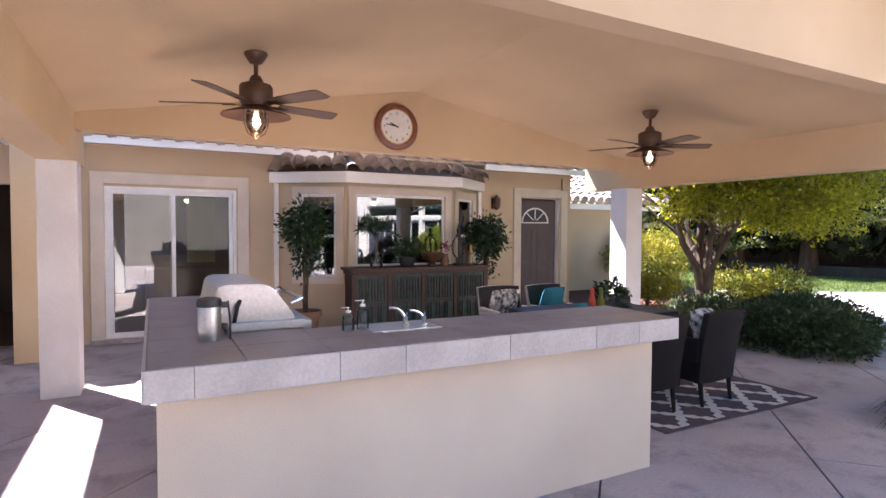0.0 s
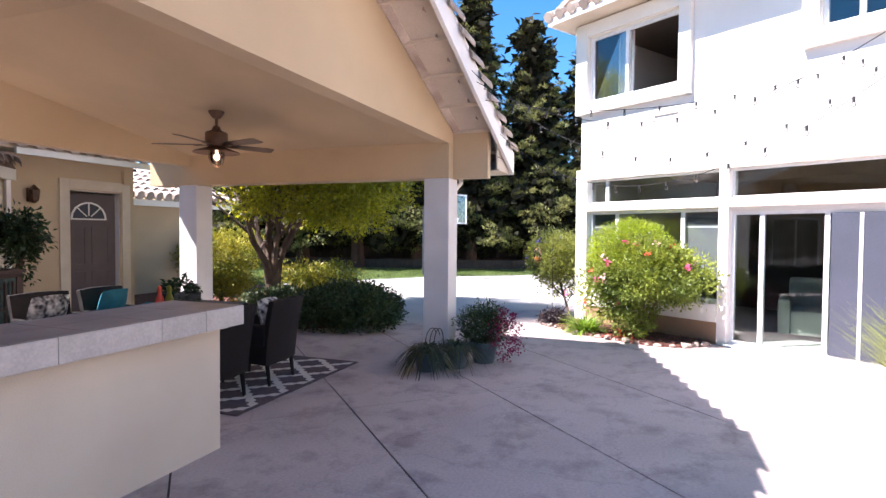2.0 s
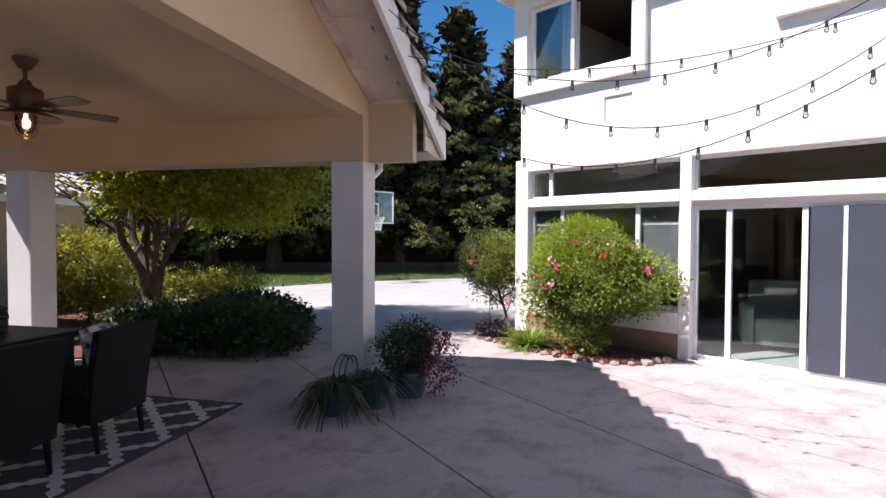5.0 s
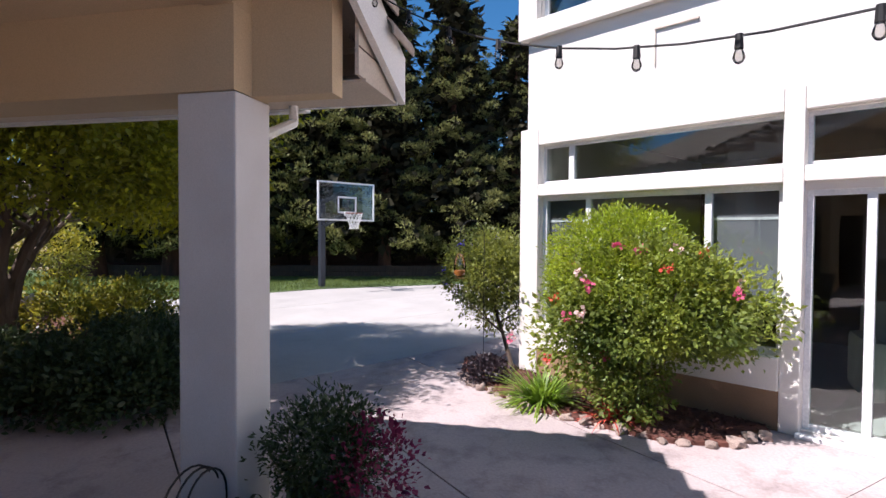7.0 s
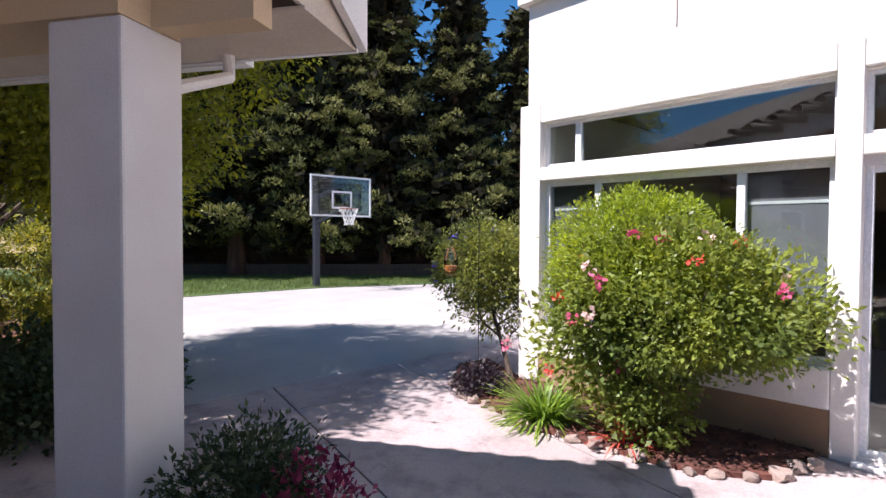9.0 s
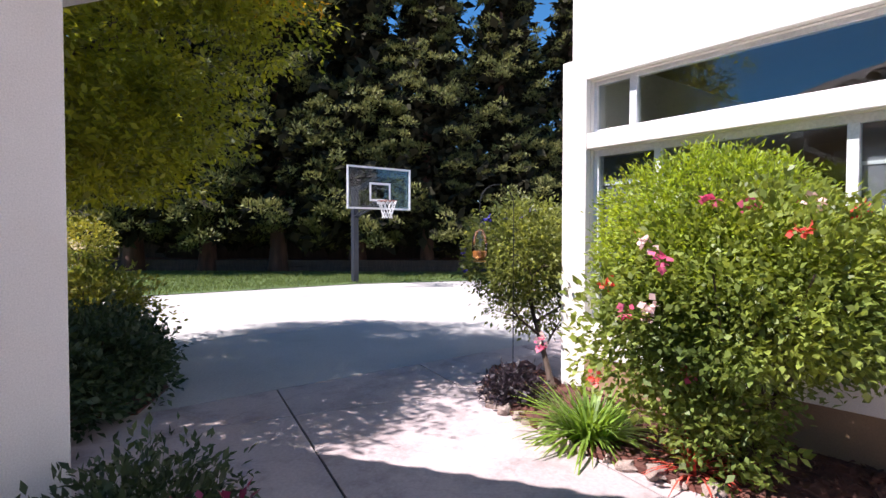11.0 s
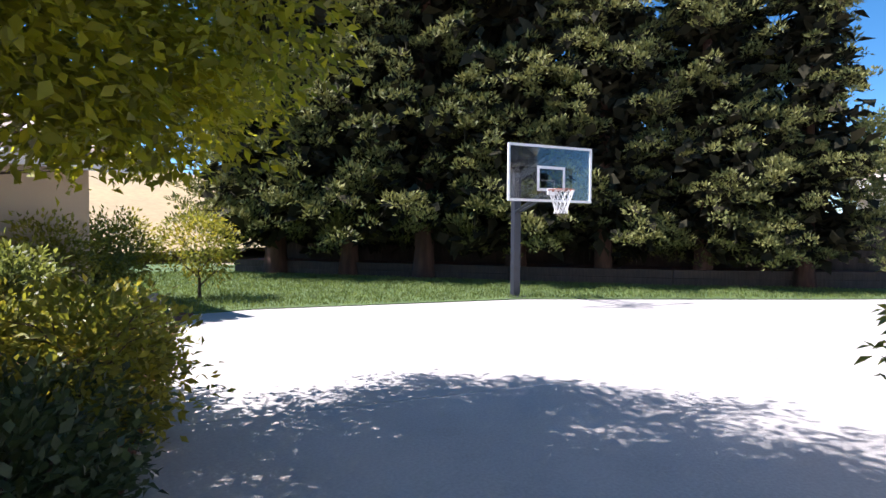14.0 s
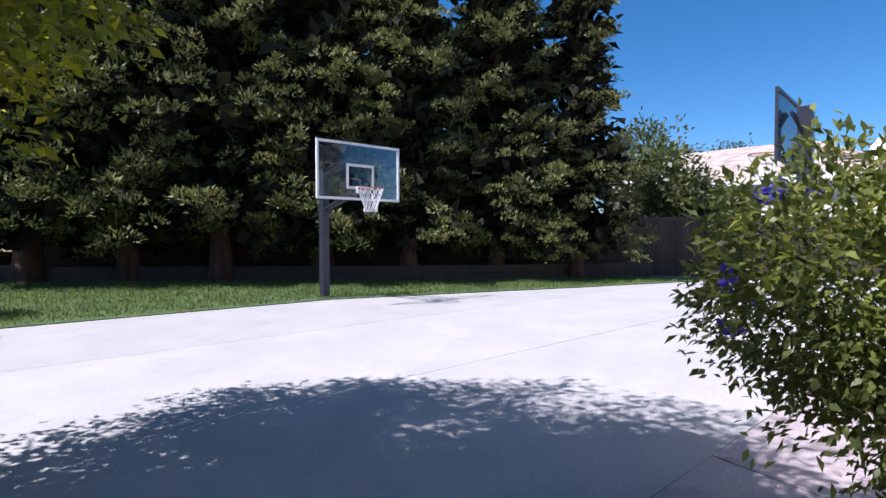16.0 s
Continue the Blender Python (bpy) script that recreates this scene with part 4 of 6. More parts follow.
# low wing of the rear house beyond the entry door
wing = thing("rear_wing", (0, 0, 0), "low stucco house wing with pale tile roof", "house wing", kind="structure")
bm = B()
wall_with(bm, 7.76, 12.2, 11.4, 11.6, 0, 2.35, [(8.85, 9.55, 0.95, 1.95)])
part("wall", bm, STUCCO_REAR, wing)
wing_win = part("window", bx(8.85, 9.55, 11.46, 11.466, 0.95, 1.95), GLASS_COATED, wing)
frame_of(wing_win, 8.85, 9.55, 0.95, 1.95, 0.045, 11.43, 11.48, VINYL)
frame_of(wing_win, 8.75, 9.65, 0.85, 2.05, 0.10, 11.37, 11.399, TRIM_TAN, "trim")
part("room_back", bx(8.4, 10.0, 12.4, 12.5, 0.3, 2.3), DARK_ROOM, wing)
part("side_wall", bx(12.0, 12.2, 11.6, 16, 0, 2.35), STUCCO_REAR, wing)
part("fascia", bx(7.76, 12.7, 10.85, 10.9, 2.18, 2.33, 0.004), PAINT_WHITE, wing)
bm = B()
v = [bm.verts.new(p) for p in ((7.7, 10.8, 2.36), (12.75, 10.8, 2.36), (12.75, 15.5, 4.0), (7.7, 15.5, 4.0))]
bm.faces.new(v)
part("roof_deck", bm, TILE_DARK, wing)
bm = B()
for k in range(19):
    for j in range(6):
        y0, y1 = 10.74 + j * 0.42, 10.74 + (j + 1) * 0.42 + 0.05
        z = lambda y: 2.40 + (y - 10.8) * 0.35
        tube(bm, [(7.85 + k * 0.266, y0, z(y0) + 0.03), (7.85 + k * 0.266, y1, z(y1))], [0.11, 0.085], 7)
part("roof_tiles", bm, TILE, wing, smooth=True)

# plain rooms behind the rear openings, walls coloured dark to look dim
room = thing("rear_room", (0, 0, 0), "room with dark-coloured walls behind the sliding door and bay", "room", kind="structure")
part("floor", bx(-4.2, 8.0, 9.2, 13.2, -0.02, 0.03), ROOM_FLOOR, room)
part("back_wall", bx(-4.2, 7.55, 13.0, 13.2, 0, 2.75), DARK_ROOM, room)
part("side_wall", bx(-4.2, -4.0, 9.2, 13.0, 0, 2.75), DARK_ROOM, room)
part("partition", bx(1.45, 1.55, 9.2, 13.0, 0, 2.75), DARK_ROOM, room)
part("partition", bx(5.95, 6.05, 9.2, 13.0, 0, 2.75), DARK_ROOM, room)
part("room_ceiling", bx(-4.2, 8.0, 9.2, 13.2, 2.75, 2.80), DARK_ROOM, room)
sofa = thing("sofa", pose(0.85, 11.2, 0.03), "brown leather sofa inside the room", "sofa")
part("seat", bx(-1.0, 1.0, -0.4, 0.4, 0.1, 0.45, 0.05), SOFA_BROWN, sofa)
part("backrest", bx(-1.0, 1.0, -0.62, -0.4, 0.1, 0.92, 0.06), SOFA_BROWN, sofa)
part("armrest", bx(-1.2, -1.0, -0.5, 0.4, 0.1, 0.65, 0.05), SOFA_BROWN, sofa)
bench = thing("wooden_bench", pose(-2.75, 9.7, 0.03), "orange-brown wooden bench in the shaded side room", "bench")
part("seat", bx(-0.75, 0.75, -0.22, 0.22, 0.62, 0.68, 0.01), BLADE, bench)
for sx in (-1, 1):
    part("leg", bx(sx * 0.65 - 0.04, sx * 0.65 + 0.04, -0.18, 0.18, 0.0, 0.62, 0.006), CARVED, bench)
# Yellow light put into the cloth colour; the room holds no lamp.
lit_panel = thing("curtain", pose(0.9, 12.93, 0), "curtain panel coloured yellow as if lit, on the far room wall", "curtain")
part("panel", bx(-0.28, 0.28, -0.02, 0.02, 0.9, 2.3, 0.01), LIT_CLOTH, lit_panel)

# outdoor wall lantern by the bay
lantern = thing("wall_lantern", pose(5.84, 8.99, 2.16), "small dark bronze outdoor wall lantern", "wall lantern")
part("back_plate", bx(-0.05, 0.05, -0.015, 0.0, -0.12, 0.1, 0.004), BRONZE, lantern)
bm = B()
lathe(bm, [(0.02, -0.14), (0.065, -0.10), (0.08, 0.06), (0.085, 0.065), (0.03, 0.13), (0.008, 0.15)], 8, (0, -0.11, 0))
part("body", bm, BRONZE, lantern)
part("arm", bx(-0.012, 0.012, -0.08, -0.012, 0.05, 0.075), BRONZE, lantern)

# carved sideboard under the bay
board = thing("sideboard", pose(3.775, 8.02, 0), "carved dark wood sideboard with teal panels under the bay", "sideboard")
part("top", bx(-1.21, 1.21, -0.27, 0.27, 1.0, 1.045, 0.008), CARVED, board)
part("cornice", bx(-1.175, 1.175, -0.24, 0.24, 0.95, 0.998, 0.006), CARVED, board)
part("body", bx(-1.15, 1.15, -0.20, 0.22, 0.06, 0.948, 0.004), CARVED, board)
part("plinth", bx(-1.175, 1.175, -0.23, 0.24, 0.0, 0.06, 0.004), CARVED, board)
for k in range(5):
    x = -1.15 + k * 0.575
    part("stile", bx(x - 0.035, x + 0.035, -0.222, -0.202, 0.07, 0.94, 0.003), CARVED, board)
for k in range(4):
    x = -1.15 + (k + 0.5) * 0.575
    p = part("door_panel", bx(x - 0.24, x + 0.24, -0.215, -0.203, 0.09, 0.93, 0.004), TEAL_WOOD, board, "teal-painted carved panel")
    for j in range(9):
        xx = x - 0.20 + j * 0.05
        for z0, z1 in ((0.13, 0.48), (0.54, 0.89)):
            if j % 3 != 2 or z0 > 0.5:
                bm = B()
                tube(bm, [(xx, -0.222, z0 + (z1 - z0) * q / 6 ) for q in range(7)], [0.008, 0.018, 0.011, 0.02, 0.011, 0.018, 0.008], 6)
                part("spindle", bm, TEAL_WOOD if j % 2 else CARVED, p, smooth=True)
    part("rail", bx(x - 0.225, x + 0.225, -0.226, -0.216, 0.495, 0.525, 0.003), CARVED, p)


def pot_mesh(r, h, lip=0.02):
    bm = B()
    lathe(bm, [(r * 0.7, 0), (r * 0.95, h * 0.8), (r + lip, h * 0.82), (r + lip, h), (r, h), (r * 0.92, h * 0.86), (0.01, h * 0.86)], 22)
    return bm


def topiary(m, h, r, label, seed):
    rng = np.random.default_rng(seed)
    t = thing("ficus_tree", m, label, "potted tree", "potted ficus trees")
    part("pot", pot_mesh(0.22, 0.42), TERRACOTTA, t, smooth=True)
    bm = B()
    for k in range(3):
        a = k * 2.1
        tube(bm, [(0.03 * math.cos(a + q), 0.03 * math.sin(a + q), 0.36 + q * (h - 0.9) / 4) for q in range(5)], 0.018, 6)
    part("trunk", bm, BARK, t, smooth=True)
    V = [crown(rng, (0, 0, h - r * 0.9), (r, r, r * 0.95), 130, 12, 0.085, 0.04, 0.06, 0.35, droop=0.5),
         crown(rng, (0.0, 0.0, h - r * 2.3), (r * 0.5, r * 0.5, r * 0.9), 45, 9, 0.08, 0.038, 0.06, 0.4, droop=0.6)]
    part("crown", quads(np.concatenate(V)), FICUS_LEAF, t)


topiary(pose(1.98, 8.12, 0), 1.95, 0.31, "dark green potted ficus with twisted trunk", 3)
topiary(pose(5.06, 8.02, 0), 1.80, 0.29, "dark green ficus trailing over its pot", 5)

# things on the sideboard
palm = thing("potted_palm", pose(3.05, 8.0, 1.045), "small potted palm in a glass jar", "potted palm")
bm = B()
lathe(bm, [(0.09, 0), (0.10, 0.02), (0.10, 0.2), (0.07, 0.24), (0.075, 0.26)], 18)
part("jar", bm, BOTTLE, palm, smooth=True)
part("stem", cy((0, 0, 0.05), (0.02, 0, 0.62), 0.018, 0.012, seg=7), BARK, palm, smooth=True)
rng = np.random.default_rng(9)
V = []
for k in range(16):
    a, e = k * 2.4, rng.uniform(-0.2, 0.9)
    d = np.array([math.cos(a) * math.cos(e), math.sin(a) * math.cos(e) * 0.7, math.sin(e)])
    s = np.linspace(0, 1, 9)[:, None]
    pts = np.array([0.02, 0, 0.62]) + d * 0.30 * s + np.array([0, 0, -0.12]) * s ** 2
    V.append(leaf_quads(rng, np.repeat(pts, 3, 0), np.tile(d, (27, 1)), 0.13, 0.022, 0.5, 0.4))
part("fronds", quads(np.concatenate(V)), FICUS_LEAF, palm)


def ornament(name, m, prof, material, label, cat):
    t = thing(name, m, label, cat)
    bm = B()
    lathe(bm, prof, 18)
    part("body", bm, material, t, smooth=True)
    return t


orn = thing("finial_lantern", pose(4.47, 7.93, 1.045), "tall dark iron finial lantern on the sideboard", "lantern")
bm = B()
lathe(bm, [(0.10, 0), (0.10, 0.03), (0.04, 0.05), (0.03, 0.12)], 16)
part("base", bm, BLACK, orn, smooth=True)
bm = B()
for k in range(6):
    a = k * math.pi / 3
    tube(bm, [(math.cos(a) * r, math.sin(a) * r, z) for r, z in ((0.03, 0.12), (0.10, 0.2), (0.12, 0.3), (0.10, 0.4), (0.03, 0.48))], 0.010, 5)
part("cage", bm, BLACK, orn, smooth=True)
bm = B()
lathe(bm, [(0.04, 0.47), (0.05, 0.50), (0.02, 0.53), (0.035, 0.58), (0.015, 0.63), (0.004, 0.70)], 14)
part("finial", bm, BLACK, orn, smooth=True)
ornament("bowl", pose(4.02, 8.0, 1.045), [(0.09, 0), (0.05, 0.05), (0.16, 0.13), (0.20, 0.21), (0.19, 0.215), (0.14, 0.14), (0.01, 0.10)], BRONZE, "dark bronze footed bowl on the sideboard", "bowl")
b2 = ornament("ball_planter", pose(3.58, 8.02, 1.045), [(0.10, 0), (0.13, 0.08), (0.14, 0.16), (0.12, 0.17), (0.01, 0.14)], BLACK, "black planter with clipped ball plant", "planter")
rng = np.random.default_rng(12)
part("ball", quads(crown(rng, (0, 0, 0.27), (0.17, 0.17, 0.15), 120, 8, 0.05, 0.025, 0.03, 0.1)), FICUS_LEAF, b2)
b3 = ornament("flower_vase", pose(4.24, 7.98, 1.045), [(0.06, 0), (0.08, 0.07), (0.05, 0.16), (0.06, 0.19), (0.01, 0.15)], TERRACOTTA, "small clay vase with dried pink flowers", "vase")
part("bouquet", quads(crown(rng, (0, 0, 0.25), (0.08, 0.07, 0.09), 16, 5, 0.045, 0.03, 0.025, 0.3)), MAGENTA, b3)
ornament("candle_holder", pose(4.74, 7.98, 1.045), [(0.05, 0), (0.02, 0.03), (0.02, 0.18), (0.05, 0.2), (0.03, 0.21), (0.03, 0.33)], BRASS, "brass candle holder on the sideboard", "candle holder")

# ---- dining corner ----
rug = thing("rug", pose(3.62, 2.97, 0.0), "mauve trellis-pattern outdoor rug with cream lines", "rug")
part("weave", bx(0, 2.12, 0, 2.9, 0.001, 0.010, 0.003), RUG_LIGHT, rug, "cream rug ground")
QX, QY = 0.46, 0.50


def quatrefoil(cx, cyy, sx, sy):
    pts = []
    for k in range(40):
        a = k * math.tau / 40
        r = 0.80 / (abs(math.cos(a)) + abs(math.sin(a))) * (1 + 0.09 * math.cos(8 * a)) * (1 - 0.04 * math.cos(4 * a))
        pts.append((cx + sx * r * math.cos(a), cyy + sy * r * math.sin(a)))
    return pts


bm = B()
for i in range(-1, 10):
    for j in range(-1, 20):
        cx, cyy = i * QX + (j % 2) * QX / 2, j * QY / 2
        pts = quatrefoil(cx, cyy, QX * 0.485, QY * 0.485)
        pts = [(min(max(x, 0.012), 2.108), min(max(y, 0.012), 2.888)) for x, y in pts]
        w = max(p[0] for p in pts) - min(p[0] for p in pts)
        h = max(p[1] for p in pts) - min(p[1] for p in pts)
        if w > 0.05 and h > 0.05:
            vs = []
            for p in pts:
                q = (p[0], p[1])
                if not vs or (abs(q[0] - vs[-1][0]) + abs(q[1] - vs[-1][1])) > 1e-5:
                    vs.append(q)
            bm.faces.new([bm.verts.new((x, y, 0.0125)) for x, y in vs])
part("pattern", bm, RUG_DARK, rug, "mauve quatrefoil pattern")
for q in ((-0.004, 2.124, -0.004, 0.035), (-0.004, 2.124, 2.865, 2.904), (-0.004, 0.035, 0.035, 2.865), (2.085, 2.124, 0.035, 2.865)):
    part("border", bx(q[0], q[1], q[2], q[3], 0.002, 0.014, 0.002), RUG_DARK, rug)


def wicker_chair(m, pillow, label):
    t = thing("wicker_chair", m, label, "chair", "chairs round the patio table")
    for s in (-1, 1):
        for y in (-0.27, 0.24):
            part("leg", cy((s * 0.235, y - (0.03 if y < 0 else -0.01), 0), (s * 0.235, y, 0.25), 0.016, 0.025, seg=8), WICKER, t)
    part("seat", bx(-0.29, 0.29, -0.27, 0.28, 0.22, 0.44, 0.03), WICKER, t)
    b = bmesh.new()
    n = 8
    rows = []
    for k in range(n + 1):
        z = 0.22 + 0.66 * k / n
        y = -0.27 - 0.10 * (k / n) ** 1.5
        wd = 0.29 + 0.02 * (k / n)
        rows.append([[b.verts.new((x * wd, y - th + 0.035 * (1 - x * x) * -1 + 0.03, z + (0.012 * (1 - x * x) if k == n else 0))) for x in np.linspace(-1, 1, 7)] for th in (0.0, 0.055)])
    for k in range(n):
        for th in (0, 1):
            for j in range(6):
                q = (rows[k][th][j], rows[k][th][j + 1], rows[k + 1][th][j + 1], rows[k + 1][th][j])
                b.faces.new(q if th else q[::-1])
        for j in (0, 6):
            b.faces.new((rows[k][0][j], rows[k][1][j], rows[k + 1][1][j], rows[k + 1][0][j]))
    for k in (0, n):
        for j in range(6):
            b.faces.new((rows[k][0][j], rows[k][0][j + 1], rows[k][1][j + 1], rows[k][1][j]))
    part("backrest", b, WICKER, t, smooth=True)
    for s in (-1, 1):
        b = bmesh.new()
        box(b, s * 0.27, s * 0.325, -0.29, 0.25, 0.42, 0.64, 0.02)
        part("armrest", b, WICKER, t)
    if pillow:
        c = bmesh.new()
        g = [[None] * 7 for _ in range(7)]
        lo = [[None] * 7 for _ in range(7)]
        for i in range(7):
            for j in range(7):
                u, w_ = i / 3 - 1, j / 3 - 1
                th = 0.075 * max(0.0, (1 - u ** 4) * (1 - w_ ** 4)) ** 0.5
                px_, pz = u * 0.22 * (1 - 0.07 * w_ * w_), w_ * 0.20 * (1 - 0.07 * u * u)
                g[i][j] = c.verts.new((px_, th, pz))
                lo[i][j] = g[i][j] if th < 1e-6 else c.verts.new((px_, -th, pz))
        for i in range(6):
            for j in range(6):
                for grid in (g, lo):
                    vs = [grid[i][j], grid[i + 1][j], grid[i + 1][j + 1], grid[i][j + 1]]
                    try:
                        c.faces.new(vs)
                    except ValueError:
                        pass
        p = thing("cushion", m @ pose(0.02, -0.17, 0.685, -18, 0, 4), "black and cream printed cushion on a wicker chair" if pillow == 1 else "teal cushion on a wicker chair", "cushion", "chair cushions")
        part("cover", c, PATTERN if pillow == 1 else TEAL, p, smooth=True)
    return t


wicker_chair(pose(4.66, 3.60, 0.012, 0, 0, 6), 1, "dark brown woven wicker chair with printed cushion")
wicker_chair(pose(3.90, 3.62, 0.012, 0, 0, -4), 0, "dark brown woven wicker chair on the rug")
wicker_chair(pose(4.02, 5.72, 0.0, 0, 0, 176), 1, "dark wicker chair facing the bar, printed cushion")
wicker_chair(pose(4.78, 5.66, 0.0, 0, 0, 186), 2, "dark wicker chair with teal cushion")
table = thing("patio_table", pose(4.35, 4.62, 0.012), "dark woven patio table under the pavilion", "table")
part("tabletop", bx(-0.80, 0.80, -0.50, 0.50, 0.68, 0.73, 0.01), WICKER, table)
part("glass_top", bx(-0.79, 0.79, -0.49, 0.49, 0.7305, 0.7375), SCREEN, table)
for sx in (-1, 1):
    for sy in (-1, 1):
        part("leg", bx(sx * 0.72 - 0.04, sx * 0.72 + 0.04, sy * 0.42 - 0.04, sy * 0.42 + 0.04, 0.0, 0.68, 0.008), WICKER, table)
    part("apron", bx(sx * 0.72 - 0.02, sx * 0.72 + 0.02, -0.38, 0.38, 0.58, 0.68, 0.004), WICKER, table)
tp = thing("table_planter", pose(4.62, 4.60, 0.7495), "low dark planter with small plants on the table", "planter")
part("trough", bx(-0.20, 0.20, -0.10, 0.10, 0.0, 0.15, 0.02), BLACK, tp)
rng = np.random.default_rng(21)
part("foliage", quads(crown(rng, (0, 0, 0.18), (0.2, 0.1, 0.12), 60, 7, 0.07, 0.03, 0.03, 0.3)), FICUS_LEAF, tp)
for x, y, col, lab in ((4.28, 4.55, CORAL, "red rooster-shaped ceramic ornament on the table"), (4.36, 4.50, YELLOW_LEAF, "small yellow ceramic jug on the table")):
    ornament("ceramic_ornament", pose(x, y, 0.7495), [(0.03, 0), (0.045, 0.05), (0.04, 0.12), (0.02, 0.17), (0.028, 0.21), (0.015, 0.25), (0.004, 0.26)], col, lab, "ornament")
nap = ornament("folded_cloth", pose(4.05, 4.45, 0.7495), [(0.12, 0), (0.14, 0.02), (0.10, 0.07), (0.03, 0.11), (0.004, 0.115)], TEAL, "crumpled teal cloth on the table", "cloth")


# ---- planters at the column ----
def strap_clump(rng, n, length, width, lean, base_r=0.06, fall=0.0):
    """Arching strap leaves in short pieces, each leaf a bent ribbon."""
    V = []
    for k in range(n):
        a = rng.uniform(0, math.tau)
        tilt = rng.uniform(0.25, lean)
        L = length * rng.uniform(0.6, 1.15)
        o = np.array([math.cos(a), math.sin(a), 0])
        side = np.array([-math.sin(a), math.cos(a), 0])
        b = o * rng.uniform(0, base_r)
        last = None
        for i in range(6):
            s = i / 5
            p = b + o * L * (math.sin(tilt) * s + 0.28 * s * s) + np.array([0, 0, L * (math.cos(tilt) * s - (0.55 * tilt + fall) * s * s)])
            p[2] = max(p[2], 0.01 - 0.25)
            w = width * (1 - s ** 2.2) + 0.001
            e = (p - side * w, p + side * w)
            if last is not None:
                V.append([last[0], last[1], e[1], e[0]])
            last = e
    return np.array(V)


def pot_plant(m, r, h, material, leafm, V, label, extra=None):
    t = thing("potted_plant", m, label, "potted plant", "pots at the pavilion column")
    part("pot", pot_mesh(r, h, 0.015), material, t, smooth=True)
    part("foliage", quads(V + np.array([0, 0, h * 0.86])), leafm, t)
    if extra is not None:
        tagged(part("blossom", quads(extra + np.array([0, 0, h * 0.86])), MAGENTA, t), "dusky magenta flower heads", kind="stuff")
    return t


rng = np.random.default_rng(31)
pot_plant(pose(5.72, 2.06, 0), 0.16, 0.22, BLUE_POT, DARK_STRAP, strap_clump(rng, 170, 0.50, 0.012, 0.80, fall=0.85), "dark strappy plant in a dark pot beside the column")
pot_plant(pose(5.98, 1.79, 0), 0.16, 0.24, BLUE_POT, DARK_STRAP, strap_clump(rng, 130, 0.46, 0.012, 0.75, fall=0.80), "arching strap-leaved plant in a blue glazed pot")
big = crown(rng, (0.10, 0.04, 0.22), (0.27, 0.27, 0.24), 520, 10, 0.036, 0.016, 0.04, 0.3)
fl = crown(rng, (0.04, -0.24, 0.12), (0.24, 0.20, 0.30), 190, 5, 0.035, 0.022, 0.03, 0.3)
pot_plant(pose(6.38, 1.56, 0), 0.18, 0.26, BLUE_POT, HEDGE_LEAF, big, "bushy potted shrub with magenta flowers by the column", fl)
hoop_wire = thing("plant_hoop", pose(6.12, 2.06, 0), "bent black wire plant support", "plant support")
bm = B()
for k in range(3):
    tube(bm, [(0.16 * math.cos(a) * (1 + 0.1 * k), 0.05 * k, 0.25 + 0.17 * math.sin(a)) for a in np.linspace(0.0, math.pi, 12)], 0.006, 5)
tube(bm, [(0.16, 0, 0.25), (0.16, 0, 0.0)], 0.006, 5)
tube(bm, [(-0.16, 0, 0.25), (-0.16, 0, 0.0)], 0.006, 5)
part("wire", bm, CABLE, hoop_wire)

# ---- big two-storey house ----
HOUSE = pose(10.17, 0.90, 0, 0, 0, 236.7)
house = thing("house", HOUSE, "white stucco two-storey house with large windows", "house", kind="structure")
HOLES = [(0.26, 2.63, 0.60, 1.985), (0.26, 2.63, 2.12, 2.54), (2.775, 5.12, 0.04, 1.925), (2.775, 5.12, 2.12, 2.535), (0.25, 1.96, 3.92, 5.06), (3.86, 4.68, 4.20, 5.06)]
bm = B()
wall_with(bm, 0.07, 11, 0, 0.2, 0, 5.32, HOLES)
part("front_wall", bm, STUCCO_WHITE, house)
part("side_wall", bx(0.07, 0.27, 0.2, 9, 0, 5.32), STUCCO_WHITE, house)
# raised surrounds
for q in ((0.015, 0.26), (2.63, 2.775), (5.12, 5.40)):
    part("pilaster", bx(q[0], q[1], -0.06, -0.001, 0, 2.73, 0.012), STUCCO_WHITE, house)
for z0, z1 in ((1.99, 2.115), (2.545, 2.73)):
    for x0, x1 in ((0.262, 2.628), (2.777, 5.118)):
        part("band", bx(x0, x1, -0.058, -0.001, z0, z1, 0.008), STUCCO_WHITE, house)
part("dado", bx(0.262, 2.628, -0.050, -0.001, 0.0, 0.32), DADO, house, "brown dado")
part("sill_band", bx(0.262, 2.628, -0.075, -0.001, 0.322, 0.59, 0.01), STUCCO_WHITE, house)
for q in ((-0.01, 0.24, 3.72, 5.30), (1.97, 2.165, 3.72, 5.30), (0.241, 1.969, 3.72, 3.91), (0.241, 1.969, 5.07, 5.30)):
    part("window_surround", bx(q[0], q[1], -0.09, -0.001, q[2], q[3], 0.008), STUCCO_WHITE, house)
part("window_surround", bx(-0.01, 0.068, 0.002, 0.22, 3.72, 5.30, 0.008), STUCCO_WHITE, house)
for q in ((3.66, 3.85, 3.97, 5.30), (4.69, 4.87, 3.97, 5.30), (3.851, 4.689, 3.97, 4.19), (3.851, 4.689, 5.07, 5.30)):
    part("window_surround", bx(q[0], q[1], -0.09, -0.001, q[2], q[3], 0.008), STUCCO_WHITE, house)
# L-shaped shadow line on the wall, built as thin raised tan strips.
conduit = part("conduit", bx(1.535, 1.94, -0.022, -0.001, 3.475, 3.497, 0.002), TRIM_TAN, house, "thin tan strips drawn for an L-shaped shadow line")
